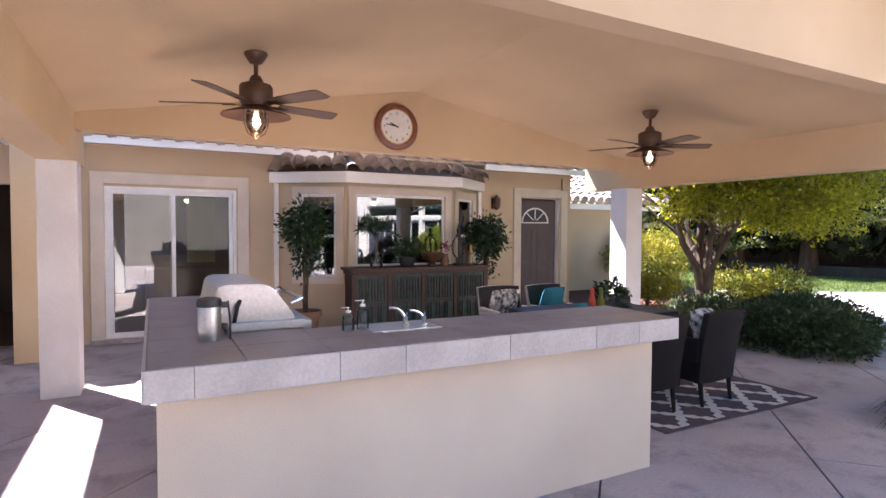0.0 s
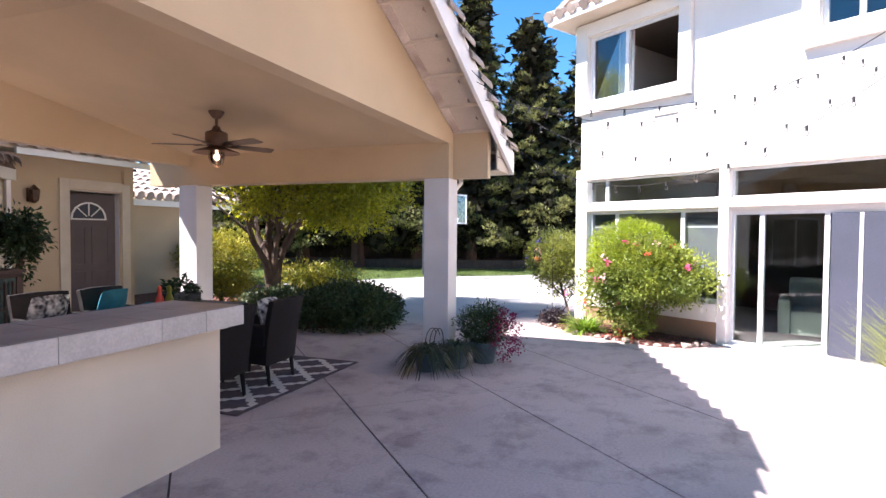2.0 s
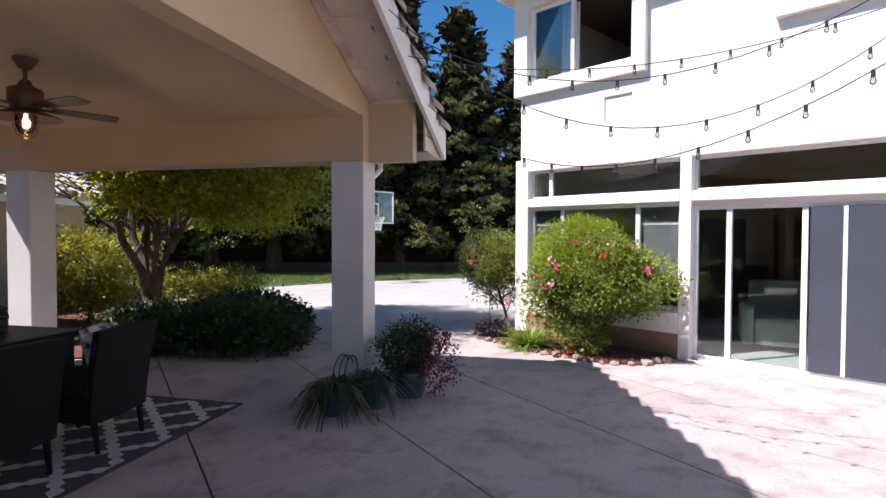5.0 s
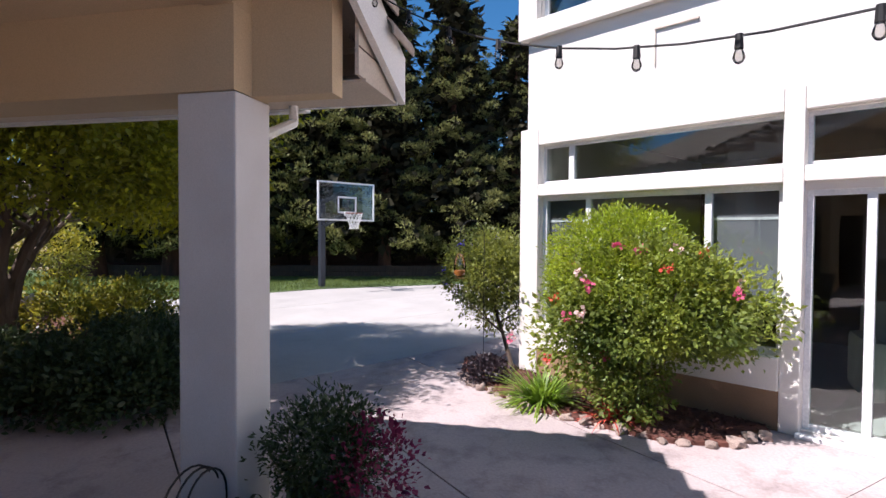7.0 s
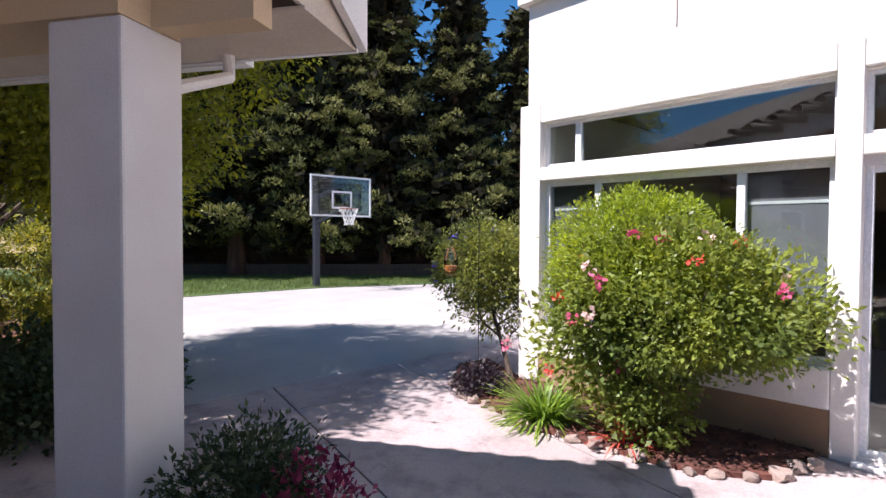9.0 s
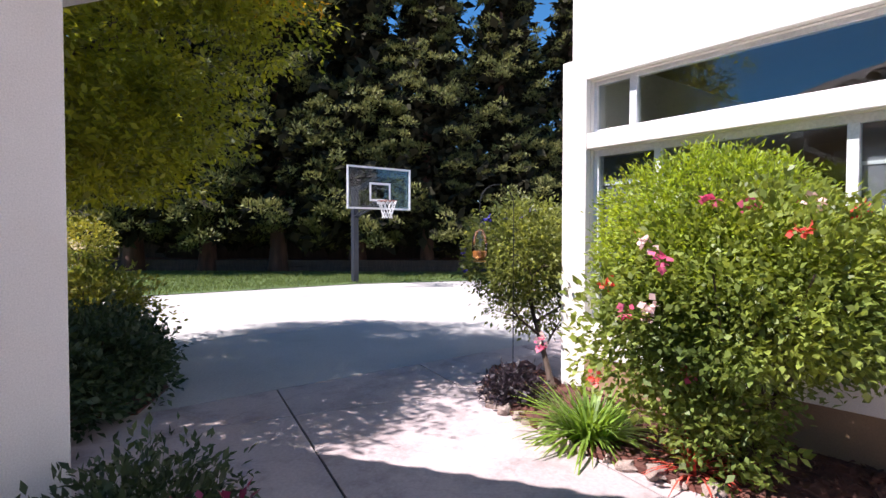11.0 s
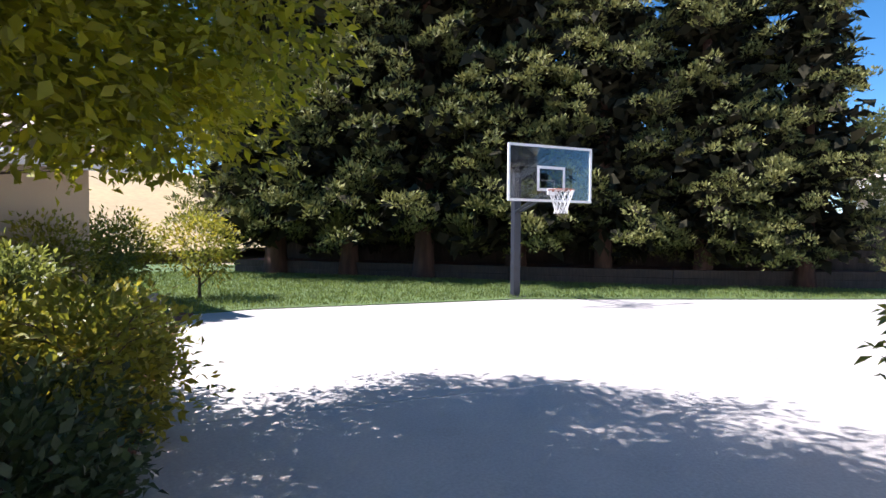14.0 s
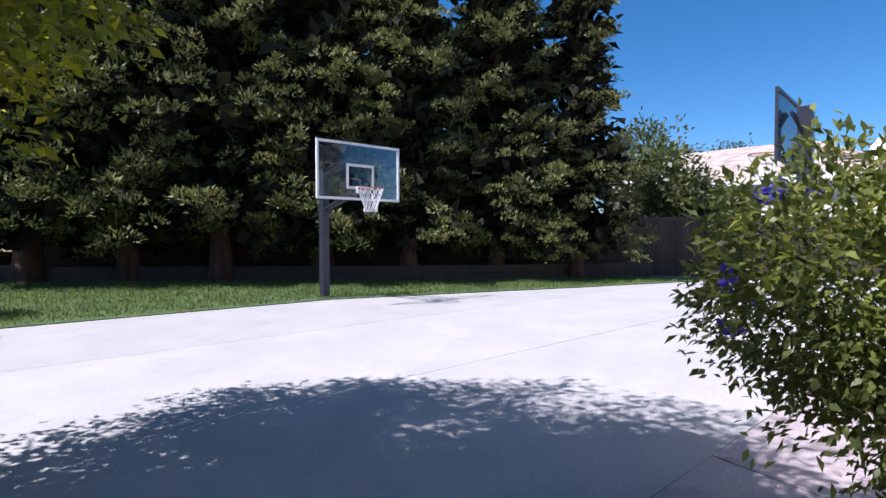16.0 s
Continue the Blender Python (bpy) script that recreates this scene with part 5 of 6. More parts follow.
part("wall_shadow_drop", bx(1.535, 1.548, -0.014, -0.001, 3.14, 3.474, 0.002), TRIM_TAN, conduit)
part("vent", bx(4.92, 5.10, -0.05, -0.001, 3.13, 3.18, 0.004), PAINT_WHITE, house)


def window_in(t, x0, x1, z0, z1, bars, y=0.04, w=0.05, glazed_to=None):
    win = part("window", bx(x0, glazed_to or x1, y + 0.02, y + 0.026, z0, z1), GLASS, t)
    win.visible_shadow = False
    for q in ((x0, x0 + w, z0, z1), (x1 - w, x1, z0, z1), (x0 + w, x1 - w, z0, z0 + w), (x0 + w, x1 - w, z1 - w, z1)):
        part("frame", bx(q[0], q[1], y, y + 0.06, q[2], q[3], 0.004), VINYL, win)
    for b in bars:
        part("mullion", bx(b - 0.03, b + 0.03, y - 0.004, y + 0.058, z0 + w, z1 - w, 0.004), VINYL, win)
    return win


window_in(house, 0.26, 2.63, 0.60, 1.985, (0.83, 2.03))
window_in(house, 0.26, 2.63, 2.12, 2.54, (0.62,), w=0.03)
window_in(house, 2.775, 5.12, 2.12, 2.535, (), w=0.03)
window_in(house, 0.25, 1.96, 3.92, 5.06, (0.98,), glazed_to=1.0)       # slid open
window_in(house, 3.86, 4.68, 4.20, 5.06, (4.27,))
sl = window_in(house, 2.775, 5.12, 0.04, 1.925, (3.185, 3.965), w=0.045)
part("screen_door", bx(4.02, 5.07, 0.015, 0.02, 0.09, 1.88), SCREEN, house, "dark insect screen door panel")
part("screen_frame", bx(4.315, 4.355, 0.005, 0.014, 0.09, 1.88, 0.003), VINYL, house)
part("door_handle", bx(5.05, 5.085, -0.03, 0.03, 0.88, 1.06, 0.004), VINYL, house)
part("threshold", bx(2.76, 5.16, -0.12, -0.062, 0.0, 0.036, 0.006), VINYL, house)
for x0, x1 in ((0.315, 0.80), (2.06, 2.575)):               # roller blinds, half drawn
    part("blind", bx(x0, x1, 0.10, 0.104, 0.95, 1.93), BLIND, house, "grey roller blind behind the pane")
    part("blind_rail", bx(x0, x1, 0.094, 0.112, 1.70, 1.722, 0.002), VINYL, house)
# roof with an overhanging eave
bm = B()
prism(bm, [(-0.28, -0.48), (11.5, -0.48), (11.5, 9.4), (-0.28, 9.4)], 5.32, 5.36)
part("soffit", bm, SOFFIT, house)
part("fascia", bx(-0.31, 11.5, -0.51, -0.482, 5.31, 5.44, 0.006), PAINT_WHITE, house)
part("fascia", bx(-0.31, -0.282, -0.482, 9.4, 5.31, 5.44, 0.006), PAINT_WHITE, house)
bm = B()
v = [bm.verts.new(p) for p in ((-0.31, -0.51, 5.42), (11.5, -0.51, 5.42), (11.5, 9.4, 5.42), (-0.31, 9.4, 5.42), (4.6, 4.4, 7.4), (7.0, 4.4, 7.4))]
for q in ((0, 1, 5, 4), (1, 2, 5), (2, 3, 4, 5), (3, 0, 4)):
    bm.faces.new([v[i] for i in q])
part("roof", bm, TILE, house)
bm = B()
for k in range(45):
    x = -0.27 + k * 0.265
    tube(bm, [(x, -0.56, 5.45), (x, 0.0, 5.70)], 0.095, 7)
for k in range(37):
    y = -0.4 + k * 0.265
    tube(bm, [(-0.36, y, 5.45), (0.2, y, 5.70)], 0.095, 7)
part("eave_tiles", bm, TILE, house, smooth=True)
# rooms behind the glass, in the same dimming wall colour
hr = thing("house_room", HOUSE, "living room with dark-coloured walls behind the glass doors", "room", kind="structure")
part("floor", bx(0.27, 7, 0.2, 4.6, -0.03, 0.03), ROOM_TILE, hr)
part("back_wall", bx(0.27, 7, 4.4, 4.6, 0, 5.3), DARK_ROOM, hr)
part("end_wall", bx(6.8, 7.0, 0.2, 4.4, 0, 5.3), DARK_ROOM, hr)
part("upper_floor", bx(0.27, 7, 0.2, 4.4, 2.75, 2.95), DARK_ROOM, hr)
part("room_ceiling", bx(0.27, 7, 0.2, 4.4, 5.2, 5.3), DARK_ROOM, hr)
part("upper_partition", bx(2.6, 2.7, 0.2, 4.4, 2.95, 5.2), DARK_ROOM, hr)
room_rug = thing("area_rug", HOUSE @ pose(4.0, 1.25, 0.031), "pale teal area rug on the living room floor", "rug")
part("pile", bx(-1.15, 1.9, -0.95, 1.1, 0.0, 0.012, 0.004), SOFA, room_rug)
drape = thing("curtain", HOUSE @ pose(0.62, 0.34, 2.95), "pale curtain gathered beside the upper window", "curtain")
bm = B()
for k in range(6):
    cyl(bm, (k * 0.05, 0.02 * (k % 2), 0.05), (k * 0.05, 0.02 * (k % 2), 2.15), 0.032, 0.026, 8)
part("folds", bm, PAINT_WHITE, drape, smooth=True)
sofa2 = thing("armchair", HOUSE @ pose(3.45, 1.5, 0.03, 0, 0, 20), "pale green upholstered armchair inside the glass door", "armchair")
part("seat", bx(-0.42, 0.42, -0.35, 0.42, 0.08, 0.45, 0.06), SOFA, sofa2)
part("backrest", bx(-0.46, 0.46, 0.36, 0.56, 0.08, 0.90, 0.07), SOFA, sofa2)
for s in (-1, 1):
    part("armrest", bx(s * 0.42 - (0.16 if s < 0 else 0), s * 0.42 + (0.16 if s > 0 else 0), -0.38, 0.40, 0.08, 0.62, 0.06), SOFA, sofa2)
st = thing("side_table", HOUSE @ pose(4.3, 1.6, 0.03), "small pale side table indoors", "side table")
part("tabletop", bx(-0.3, 0.3, -0.25, 0.25, 0.60, 0.64, 0.008), PAINT_WHITE, st)
for sx in (-1, 1):
    for sy in (-1, 1):
        part("leg", bx(sx * 0.26 - 0.02, sx * 0.26 + 0.02, sy * 0.21 - 0.02, sy * 0.21 + 0.02, 0, 0.6), PAINT_WHITE, st)

# ---- string lights across the patio ----
def string_lights(a, b, sag, n, label):
    t = thing("string_lights", (0, 0, 0), label, "string lights", "strings of lights over the patio")
    a, b = Vector(a), Vector(b)
    pts = [a.lerp(b, k / 24) - Vector((0, 0, sag * 4 * (k / 24) * (1 - k / 24))) for k in range(25)]
    bm = B()
    tube(bm, pts, 0.0035, 5)
    part("cable", bm, CABLE, t)
    for k in range(n):
        q = (k + 0.5) / n
        p = a.lerp(b, q) - Vector((0, 0, sag * 4 * q * (1 - q)))
        part("socket", socket_mesh, CABLE, t, at=Matrix.Translation(p))
        part("bulb", bulb_mesh, BULB, t, at=Matrix.Translation(p))


bm = B()
cyl(bm, (0, 0, 0.006), (0, 0, -0.030), 0.009, 0.011, 8)
socket_mesh = done(bm)
socket_mesh.materials.append(CABLE)
bm = B()
lathe(bm, [(0.008, -0.030), (0.013, -0.042), (0.015, -0.052), (0.010, -0.063), (0.003, -0.067)], 10)
bulb_mesh = done(bm, True)
bulb_mesh.materials.append(BULB)
HP = lambda x, y, z: tuple(HOUSE @ Vector((x, y, z)))
string_lights((6.40, 1.39, 2.80), (3.33, -2.53, 3.45), 1.067, 18, "dark cable with clear globe bulbs hung low across the patio")
string_lights((5.24, 1.39, 3.25), (4.96, -2.38, 3.31), 1.011, 13, "dark festoon cable with clear bulbs from the pavilion rake")
string_lights((5.42, 1.39, 3.18), (4.81, -3.38, 4.42), 1.097, 16, "festoon cable with clear bulbs rising towards the house")
string_lights((5.74, 1.39, 3.06), (5.51, -4.16, 4.15), 0.651, 17, "festoon cable with clear bulbs near the upper window")

# ---- planted bed along the house ----
BED = [(10.5, 1.62), (9.85, 1.52), (9.45, 1.36), (9.15, 1.06), (8.74, 0.66), (8.47, 0.18), (8.30, -0.13), (8.20, -0.40), (8.22, -0.79), (8.55, -1.18), (8.80, -1.19), (10.14, 0.90), (10.9, 1.35)]
bm = B()
prism(bm, BED, -0.05, 0.035)
tagged(part("planting_bed", bm, MULCH), "reddish bark mulch bed along the house", "planting bed", kind="structure")
rng = np.random.default_rng(41)
pos = np.stack([rng.uniform(8.2, 10.6, 5200), rng.uniform(-1.2, 1.7, 5200), np.full(5200, 0.037)], 1)


def inside(px_, py_, poly):
    c = False
    for (x0, y0), (x1, y1) in zip(poly, poly[1:] + poly[:1]):
        if (y0 > py_) != (y1 > py_) and px_ < (x1 - x0) * (py_ - y0) / (y1 - y0) + x0:
            c = not c
    return c


pos = pos[[inside(p[0], p[1], BED) for p in pos]]
V = leaf_quads(rng, pos, np.tile([0.0, 0.0, 0.15], (len(pos), 1)), 0.07, 0.022, 1.0)
V[:, :, 2] = 0.038 + np.abs(V[:, :, 2] - 0.037) * 0.35
tagged(part("mulch_chips", quads(V), CHIP), "loose reddish bark chips on the bed", "mulch", kind="stuff")
stones = []
for k in range(4):
    bm = B()
    bmesh.ops.create_icosphere(bm, subdivisions=2, radius=1.0)
    for v in bm.verts:
        v.co *= 1 + 0.55 * noise.noise(v.co * 1.6 + Vector((k * 7, 0, 0)))
    stones.append(done(bm, True))
    stones[-1].materials.append(STONE)
edge = BED[1:10]
n_s = 0
for (x0, y0), (x1, y1) in zip(edge, edge[1:]):
    L = math.hypot(x1 - x0, y1 - y0)
    for k in range(max(1, int(L / 0.135))):
        q = (k + 0.5) / max(1, int(L / 0.135))
        s = rng.uniform(0.035, 0.065)
        ob = part("edging_stone", stones[n_s % 4], STONE, at=Matrix.Translation((x0 + (x1 - x0) * q + rng.uniform(-0.03, 0.03), y0 + (y1 - y0) * q + rng.uniform(-0.03, 0.03), s * 0.35)) @ Matrix.Rotation(rng.uniform(0, 6), 4, "Z") @ Matrix.Diagonal((s * 1.25, s, s * 0.75, 1)))
        tagged(ob, "small rough edging stone beside the mulch bed", "stone", "edging stones of the bed")
        n_s += 1


def blossoms(rng, centre, radii, n, size, petals=14):
    u = unit(rng.normal(0, 1, (n, 3)))
    u[:, 2] = np.abs(u[:, 2]) * 0.9 - 0.25
    c = np.array(centre) + unit(u) * np.array(radii)
    pos = np.repeat(c, petals, 0) + rng.normal(0, size * 0.22, (n * petals, 3))
    return leaf_quads(rng, pos, unit(pos - np.repeat(c, petals, 0)), size * 0.6, size * 0.6, 0.4)


rng = np.random.default_rng(51)
rose = thing("rose_bush", pose(8.78, -0.20, 0.03), "large rose bush with pink and coral blooms", "rose bush")
for k in range(9):
    a = k * 0.7
    bm = B()
    tube(bm, [(0.05 * math.cos(a), 0.05 * math.sin(a), 0), (0.22 * math.cos(a), 0.22 * math.sin(a), 0.45), (0.6 * math.cos(a), 0.6 * math.sin(a), 1.1)], [0.014, 0.011, 0.005], 5)
    part("stem", bm, BARK, rose)
V = [crown(rng, (-0.08, -0.08, 0.98), (0.60, 0.70, 0.50), 1500, 12, 0.046, 0.026, 0.045, 0.36, low=-0.9),
     crown(rng, (-0.05, 0.48, 0.70), (0.40, 0.38, 0.40), 260, 9, 0.055, 0.032, 0.055, 0.4),
     crown(rng, (-0.1, 0.1, 0.52), (0.36, 0.40, 0.36), 320, 10, 0.045, 0.024, 0.05, 0.4),
     crown(rng, (-0.18, -0.62, 0.92), (0.42, 0.42, 0.36), 200, 9, 0.055, 0.032, 0.055, 0.4)]
part("foliage", quads(np.concatenate(V)), ROSE_LEAF, rose)
for m_, n, sz, lab in ((PINK, 9, 0.054, "pink rose bloom"), (CORAL, 4, 0.050, "coral rose bloom"), (PALE, 7, 0.050, "faded pale rose bloom")):
    for k in range(n):
        part("bloom", quads(blossoms(rng, (-0.12, -0.06, 0.98), (0.68, 0.76, 0.52), 1, sz * 1.15)), m_, rose, lab)
    for k in range(2):
        part("bloom", quads(blossoms(rng, (-0.15, 0.65, 0.55), (0.42, 0.42, 0.4), 1, sz)), m_, rose, lab)

dome = thing("clipped_shrub", pose(9.00, -0.08, 0.03), "clipped lime-green domed shrub behind the rose bush", "shrub")
for k in range(6):
    a = k * 1.05
    bm = B()
    tube(bm, [(0.04 * math.cos(a), 0.04 * math.sin(a), 0), (0.18 * math.cos(a), 0.18 * math.sin(a), 0.5), (0.42 * math.cos(a), 0.42 * math.sin(a), 1.15)], [0.016, 0.012, 0.005], 5)
    part("stem", bm, BARK, dome)
part("foliage", quads(crown(rng, (0, 0, 1.19), (0.58, 0.64, 0.56), 2300, 13, 0.038, 0.012, 0.035, 0.16, low=-0.45)), LIME_LEAF, dome, "fine lime-green leaves")

shrub = thing("small_tree", pose(10.55, 1.32, 0.0), "small leaning shrub tree with purple flowers", "small tree")
bm = B()
limbs(bm, np.random.default_rng(8), (-0.60, -0.36, 0), (0.0, 0.0, 1.0), 0.028, 7, 0.42)
part("trunk", bm, BARK, shrub, smooth=True)
V = [crown(rng, (0.05, -0.02, 1.12), (0.52, 0.54, 0.44), 900, 11, 0.050, 0.023, 0.045, 0.4, droop=0.3),
     crown(rng, (-0.10, -0.16, 0.72), (0.36, 0.40, 0.28), 230, 9, 0.05, 0.023, 0.06, 0.5, droop=0.5)]
part("foliage", quads(np.concatenate(V)), SHRUB_LEAF, shrub)
for k in range(14):
    part("bloom", quads(blossoms(rng, (0, 0, 1.08), (0.56, 0.58, 0.46), 1, 0.05, 10)), PURPLE, shrub, "purple flower")

lily = thing("daylily_clump", pose(8.98, 0.60, 0.03), "bright green arching daylily clump", "daylily")
part("leaves", quads(strap_clump(rng, 330, 0.40, 0.010, 1.3, 0.16)), DAYLILY, lily)
lily2 = thing("daylily_clump", pose(8.62, 0.02, 0.03), "low spent daylily with reddish leaves", "daylily")
part("leaves", quads(strap_clump(rng, 60, 0.26, 0.007, 1.25, 0.12)), CORAL, lily2)
dusky = thing("low_shrub", pose(9.56, 1.20, 0.03), "dark purplish low shrub at the bed's tip", "shrub")
part("foliage", quads(crown(rng, (0, 0, 0.09), (0.22, 0.19, 0.12), 150, 9, 0.05, 0.022, 0.04, 0.45)), DUSKY_LEAF, dusky)
weed = thing("low_shrub", pose(8.50, -0.10, 0.03), "low leafy shrub at the bed edge", "shrub")
part("foliage", quads(crown(rng, (0, 0, 0.24), (0.24, 0.24, 0.26), 130, 8, 0.05, 0.028, 0.04, 0.4)), ROSE_LEAF, weed)

spiky = thing("ornamental_grass", pose(4.12, -2.70, 0), "tall arching ornamental grass clump in sun", "ornamental grass")
part("blades", quads(strap_clump(rng, 4800, 1.22, 0.006, 0.40, 0.48)), LILY_LEAF, spiky)
part("skirt", quads(strap_clump(np.random.default_rng(52), 2200, 0.72, 0.006, 0.60, 0.60)), LILY_LEAF, spiky)
part("seed_heads", quads(crown(rng, (0.05, 0.15, 0.98), (0.4, 0.4, 0.22), 60, 10, 0.06, 0.02, 0.03, 0.4)), YELLOW_LEAF, spiky)

feeder = thing("bird_feeder", pose(9.80, 1.55, 0.0), "glass bird feeder hanging from a shepherd's crook", "bird feeder")
bm = B()
tube(bm, [(0.21, -0.24, 0.0), (0.21, -0.24, 1.50)] + [(0.105 + 0.105 * math.cos(a), -0.12 - 0.12 * math.cos(a), 1.55 + 0.17 * math.sin(a)) for a in np.linspace(0.1, math.pi, 12)] + [(0.0, 0.0, 1.50)], 0.004, 6)
part("crook", bm, CABLE, feeder)
bm = B()
tube(bm, [(0.0, 0, 1.50), (0.004, 0, 1.36)], 0.002, 5)
part("wire", bm, CABLE, feeder)
bm = B()
lathe(bm, [(0.012, 1.345), (0.035, 1.335), (0.062, 1.27), (0.070, 1.20), (0.062, 1.12), (0.03, 1.09)], 18)
part("bottle", bm, FEEDER_GLASS, feeder, smooth=True).visible_shadow = False
bm = B()
lathe(bm, [(0.058, 1.165), (0.060, 1.15), (0.054, 1.115), (0.02, 1.095)], 14)
part("seed", bm, AMBER, feeder, smooth=True)
bm = B()
lathe(bm, [(0.03, 1.09), (0.055, 1.085), (0.055, 1.075), (0.02, 1.07)], 16)
part("tray", bm, BRASS, feeder, smooth=True)

# ---- hedge, ornamental tree, yellow shrub ----
rng = np.random.default_rng(61)
hedge = thing("hedge", pose(0, 0, 0), "dark green clipped low hedge beside the patio", "hedge")
V = []
for cx, cyy, rx, ry, h in ((7.80, 4.02, 0.55, 0.55, 0.54), (8.35, 4.12, 0.55, 0.52, 0.58), (8.85, 4.60, 0.50, 0.60, 0.60), (7.62, 4.72, 0.50, 0.60, 0.52), (8.4, 5.0, 0.75, 0.65, 0.60), (7.45, 5.6, 0.5, 0.6, 0.54), (8.0, 5.8, 0.7, 0.6, 0.56), (9.25, 5.25, 0.48, 0.62, 0.58)):
    V.append(crown(rng, (cx, cyy, h * 0.42), (rx, ry, h * 0.62), 420, 10, 0.06, 0.036, 0.05, 0.25, low=-0.6))
V = np.concatenate(V)
V = V[V[:, :, 2].min(1) > 0.0]
part("foliage", quads(V), HEDGE_LEAF, hedge)
bm = B()
for k in range(40):
    x, y = rng.uniform(7.5, 9.0), rng.uniform(4.1, 5.9)
    tube(bm, [(x, y, 0), (x + rng.uniform(-0.2, 0.2), y + rng.uniform(-0.2, 0.2), 0.5)], [0.012, 0.005], 5)
tagged(part("stems", bm, BARK, hedge), kind="stuff")
bm = B()
prism(bm, [(7.3, 5.2), (8.40, 3.72), (9.0, 4.04), (9.55, 4.91), (10.44, 6.3), (11.2, 7.53), (12.6, 9.6), (13.2, 10.25), (12.6, 11.6), (7.85, 11.6), (6.60, 6.6)], -0.05, 0.02)
tagged(part("tree_bed", bm, MULCH), "reddish mulch bed under the ornamental tree", "planting bed", kind="structure")

GOLD_TIPS = ((1.6, -2.6, 3.8), (1.8, -2.5, 4.2), (1.3, -2.6, 4.4), (2.0, -2.2, 4.5))
WEST_BOUGHS = [(-1.75 + 0.42 * i + 0.1 * (j % 2), -1.9 + 0.48 * j, 2.95 + 0.45 * k + 0.12 * ((i + j) % 3)) for i in range(4) for j in range(5) for k in range(-2 if i > 1 else 0, 3) if (i + 2 * j + k) % 4]
LOW_BOUGHS = ((1.5, -1.8, 2.6), (1.3, -2.1, 2.85), (1.6, -1.5, 2.3), (1.75, -2.3, 3.15), (1.85, -2.6, 3.5), (1.2, -1.1, 2.05), (1.0, -1.3, 1.95), (0.8, -0.9, 2.0), (1.4, -1.3, 1.85), (0.9, -1.7, 2.25), (0.4, -1.5, 2.2), (0.1, -1.0, 2.1), (1.1, -0.6, 1.9), (1.5, -2.0, 2.35))   # drooping boughs over the court
tree = thing("ornamental_tree", pose(8.62, 6.42, 0.0), "multi-stemmed maple-like tree with yellow-green leaves", "tree")
bm = B()
trng = np.random.default_rng(14)
tube(bm, [(0, 0, 0), (0.02, 0, 0.45), (0.0, 0.02, 0.75)], [0.19, 0.145, 0.15], 10)
for k, (dx, dy, h) in enumerate(((-0.9, 0.2, 2.6), (0.2, -0.8, 2.7), (0.9, -0.1, 2.9), (0.3, 0.9, 2.8), (-0.3, -0.5, 3.2), (0.0, 0.2, 4.3))):
    limbs(bm, trng, (dx * 0.06, dy * 0.06, 0.62), (dx, dy, h), 0.072, 6, 1.25, rise=0.55)
part("trunk", bm, BARK, tree, smooth=True)
V = []
for z in np.arange(1.95, 6.5, 0.42):                       # vase-shaped crown: wider towards the top, domed, with gaps
    R = (1.30 + 0.12 * (z - 1.5) if z < 3.2 else min(1.6 + 0.9 * (z - 3.2), 2.3)) * math.sqrt(max(0.08, 1 - max(0.0, (z - 3.9) / 2.3) ** 2))
    for k in range(int(10 + 6.5 * R * R)):
        a, r = trng.uniform(0, math.tau), R * math.sqrt(trng.uniform(0.45 if z < 2 else 0.12 if z < 3 else 0.0, 1.0))
        r *= 1 + 0.16 * math.sin(5 * a + 2.1 * z)
        cx, cyy = 0.36 + 0.04 * (z - 2) + r * math.cos(a), -0.35 + r * math.sin(a)
        if cyy > (0.25 if z < 3.6 else 0.60) or cx < -0.95 and z < 2.7:
            continue
        zz = z + trng.uniform(-0.2, 0.2)
        if noise.noise(Vector((cx * 1.05, cyy * 1.05, zz * 0.9))) < (-0.20 if z > 3.3 else -0.25):
            continue
        V.append(crown(trng, (cx, cyy, zz), (0.50, 0.50, 0.18), 24 if z < 3.3 else 19, 14, 0.080, 0.042, 0.085, 0.5, droop=0.45))
for dx, dy, z in WEST_BOUGHS:
    V.append(crown(trng, (dx, dy, z), (0.55, 0.55, 0.22), 20, 14, 0.080, 0.042, 0.09, 0.5, droop=0.45))
for dx, dy, z in ((1.4, -2.2, 3.3), (1.5, -2.2, 3.8), (1.1, -2.3, 3.6), (1.5, -2.2, 4.2), (0.9, -2.2, 3.2), (1.3, -1.8, 3.8), (1.5, -1.5, 3.0), (0.8, -1.8, 2.6), (0.4, -2.4, 3.6), (1.2, -1.2, 2.3), (0.2, -2.0, 2.9), (1.8, -0.6, 2.4), (0.0, -2.6, 3.8), (-0.3, -2.5, 4.3), (-0.2, -2.1, 3.4), (2.1, -0.6, 2.5), (2.0, -0.2, 2.1), (1.7, -0.9, 2.2), (1.9, 0.1, 2.6), (2.2, -0.5, 3.0), (1.6, -0.4, 2.0)):
    for q in range(2):
        V.append(crown(trng, (dx + trng.uniform(-0.25, 0.25), dy + trng.uniform(-0.25, 0.25), z + trng.uniform(-0.2, 0.2)), (0.5, 0.5, 0.18), 17, 13, 0.074, 0.036, 0.085, 0.5, droop=0.45))
brng = np.random.default_rng(77)
for dx, dy, z in LOW_BOUGHS:
    V.append(crown(brng, (dx, dy, z), (0.5, 0.5, 0.2), 22, 14, 0.078, 0.040, 0.09, 0.5, droop=0.5))
part("crown", quads(np.concatenate(V)), TREE_LEAF, tree)
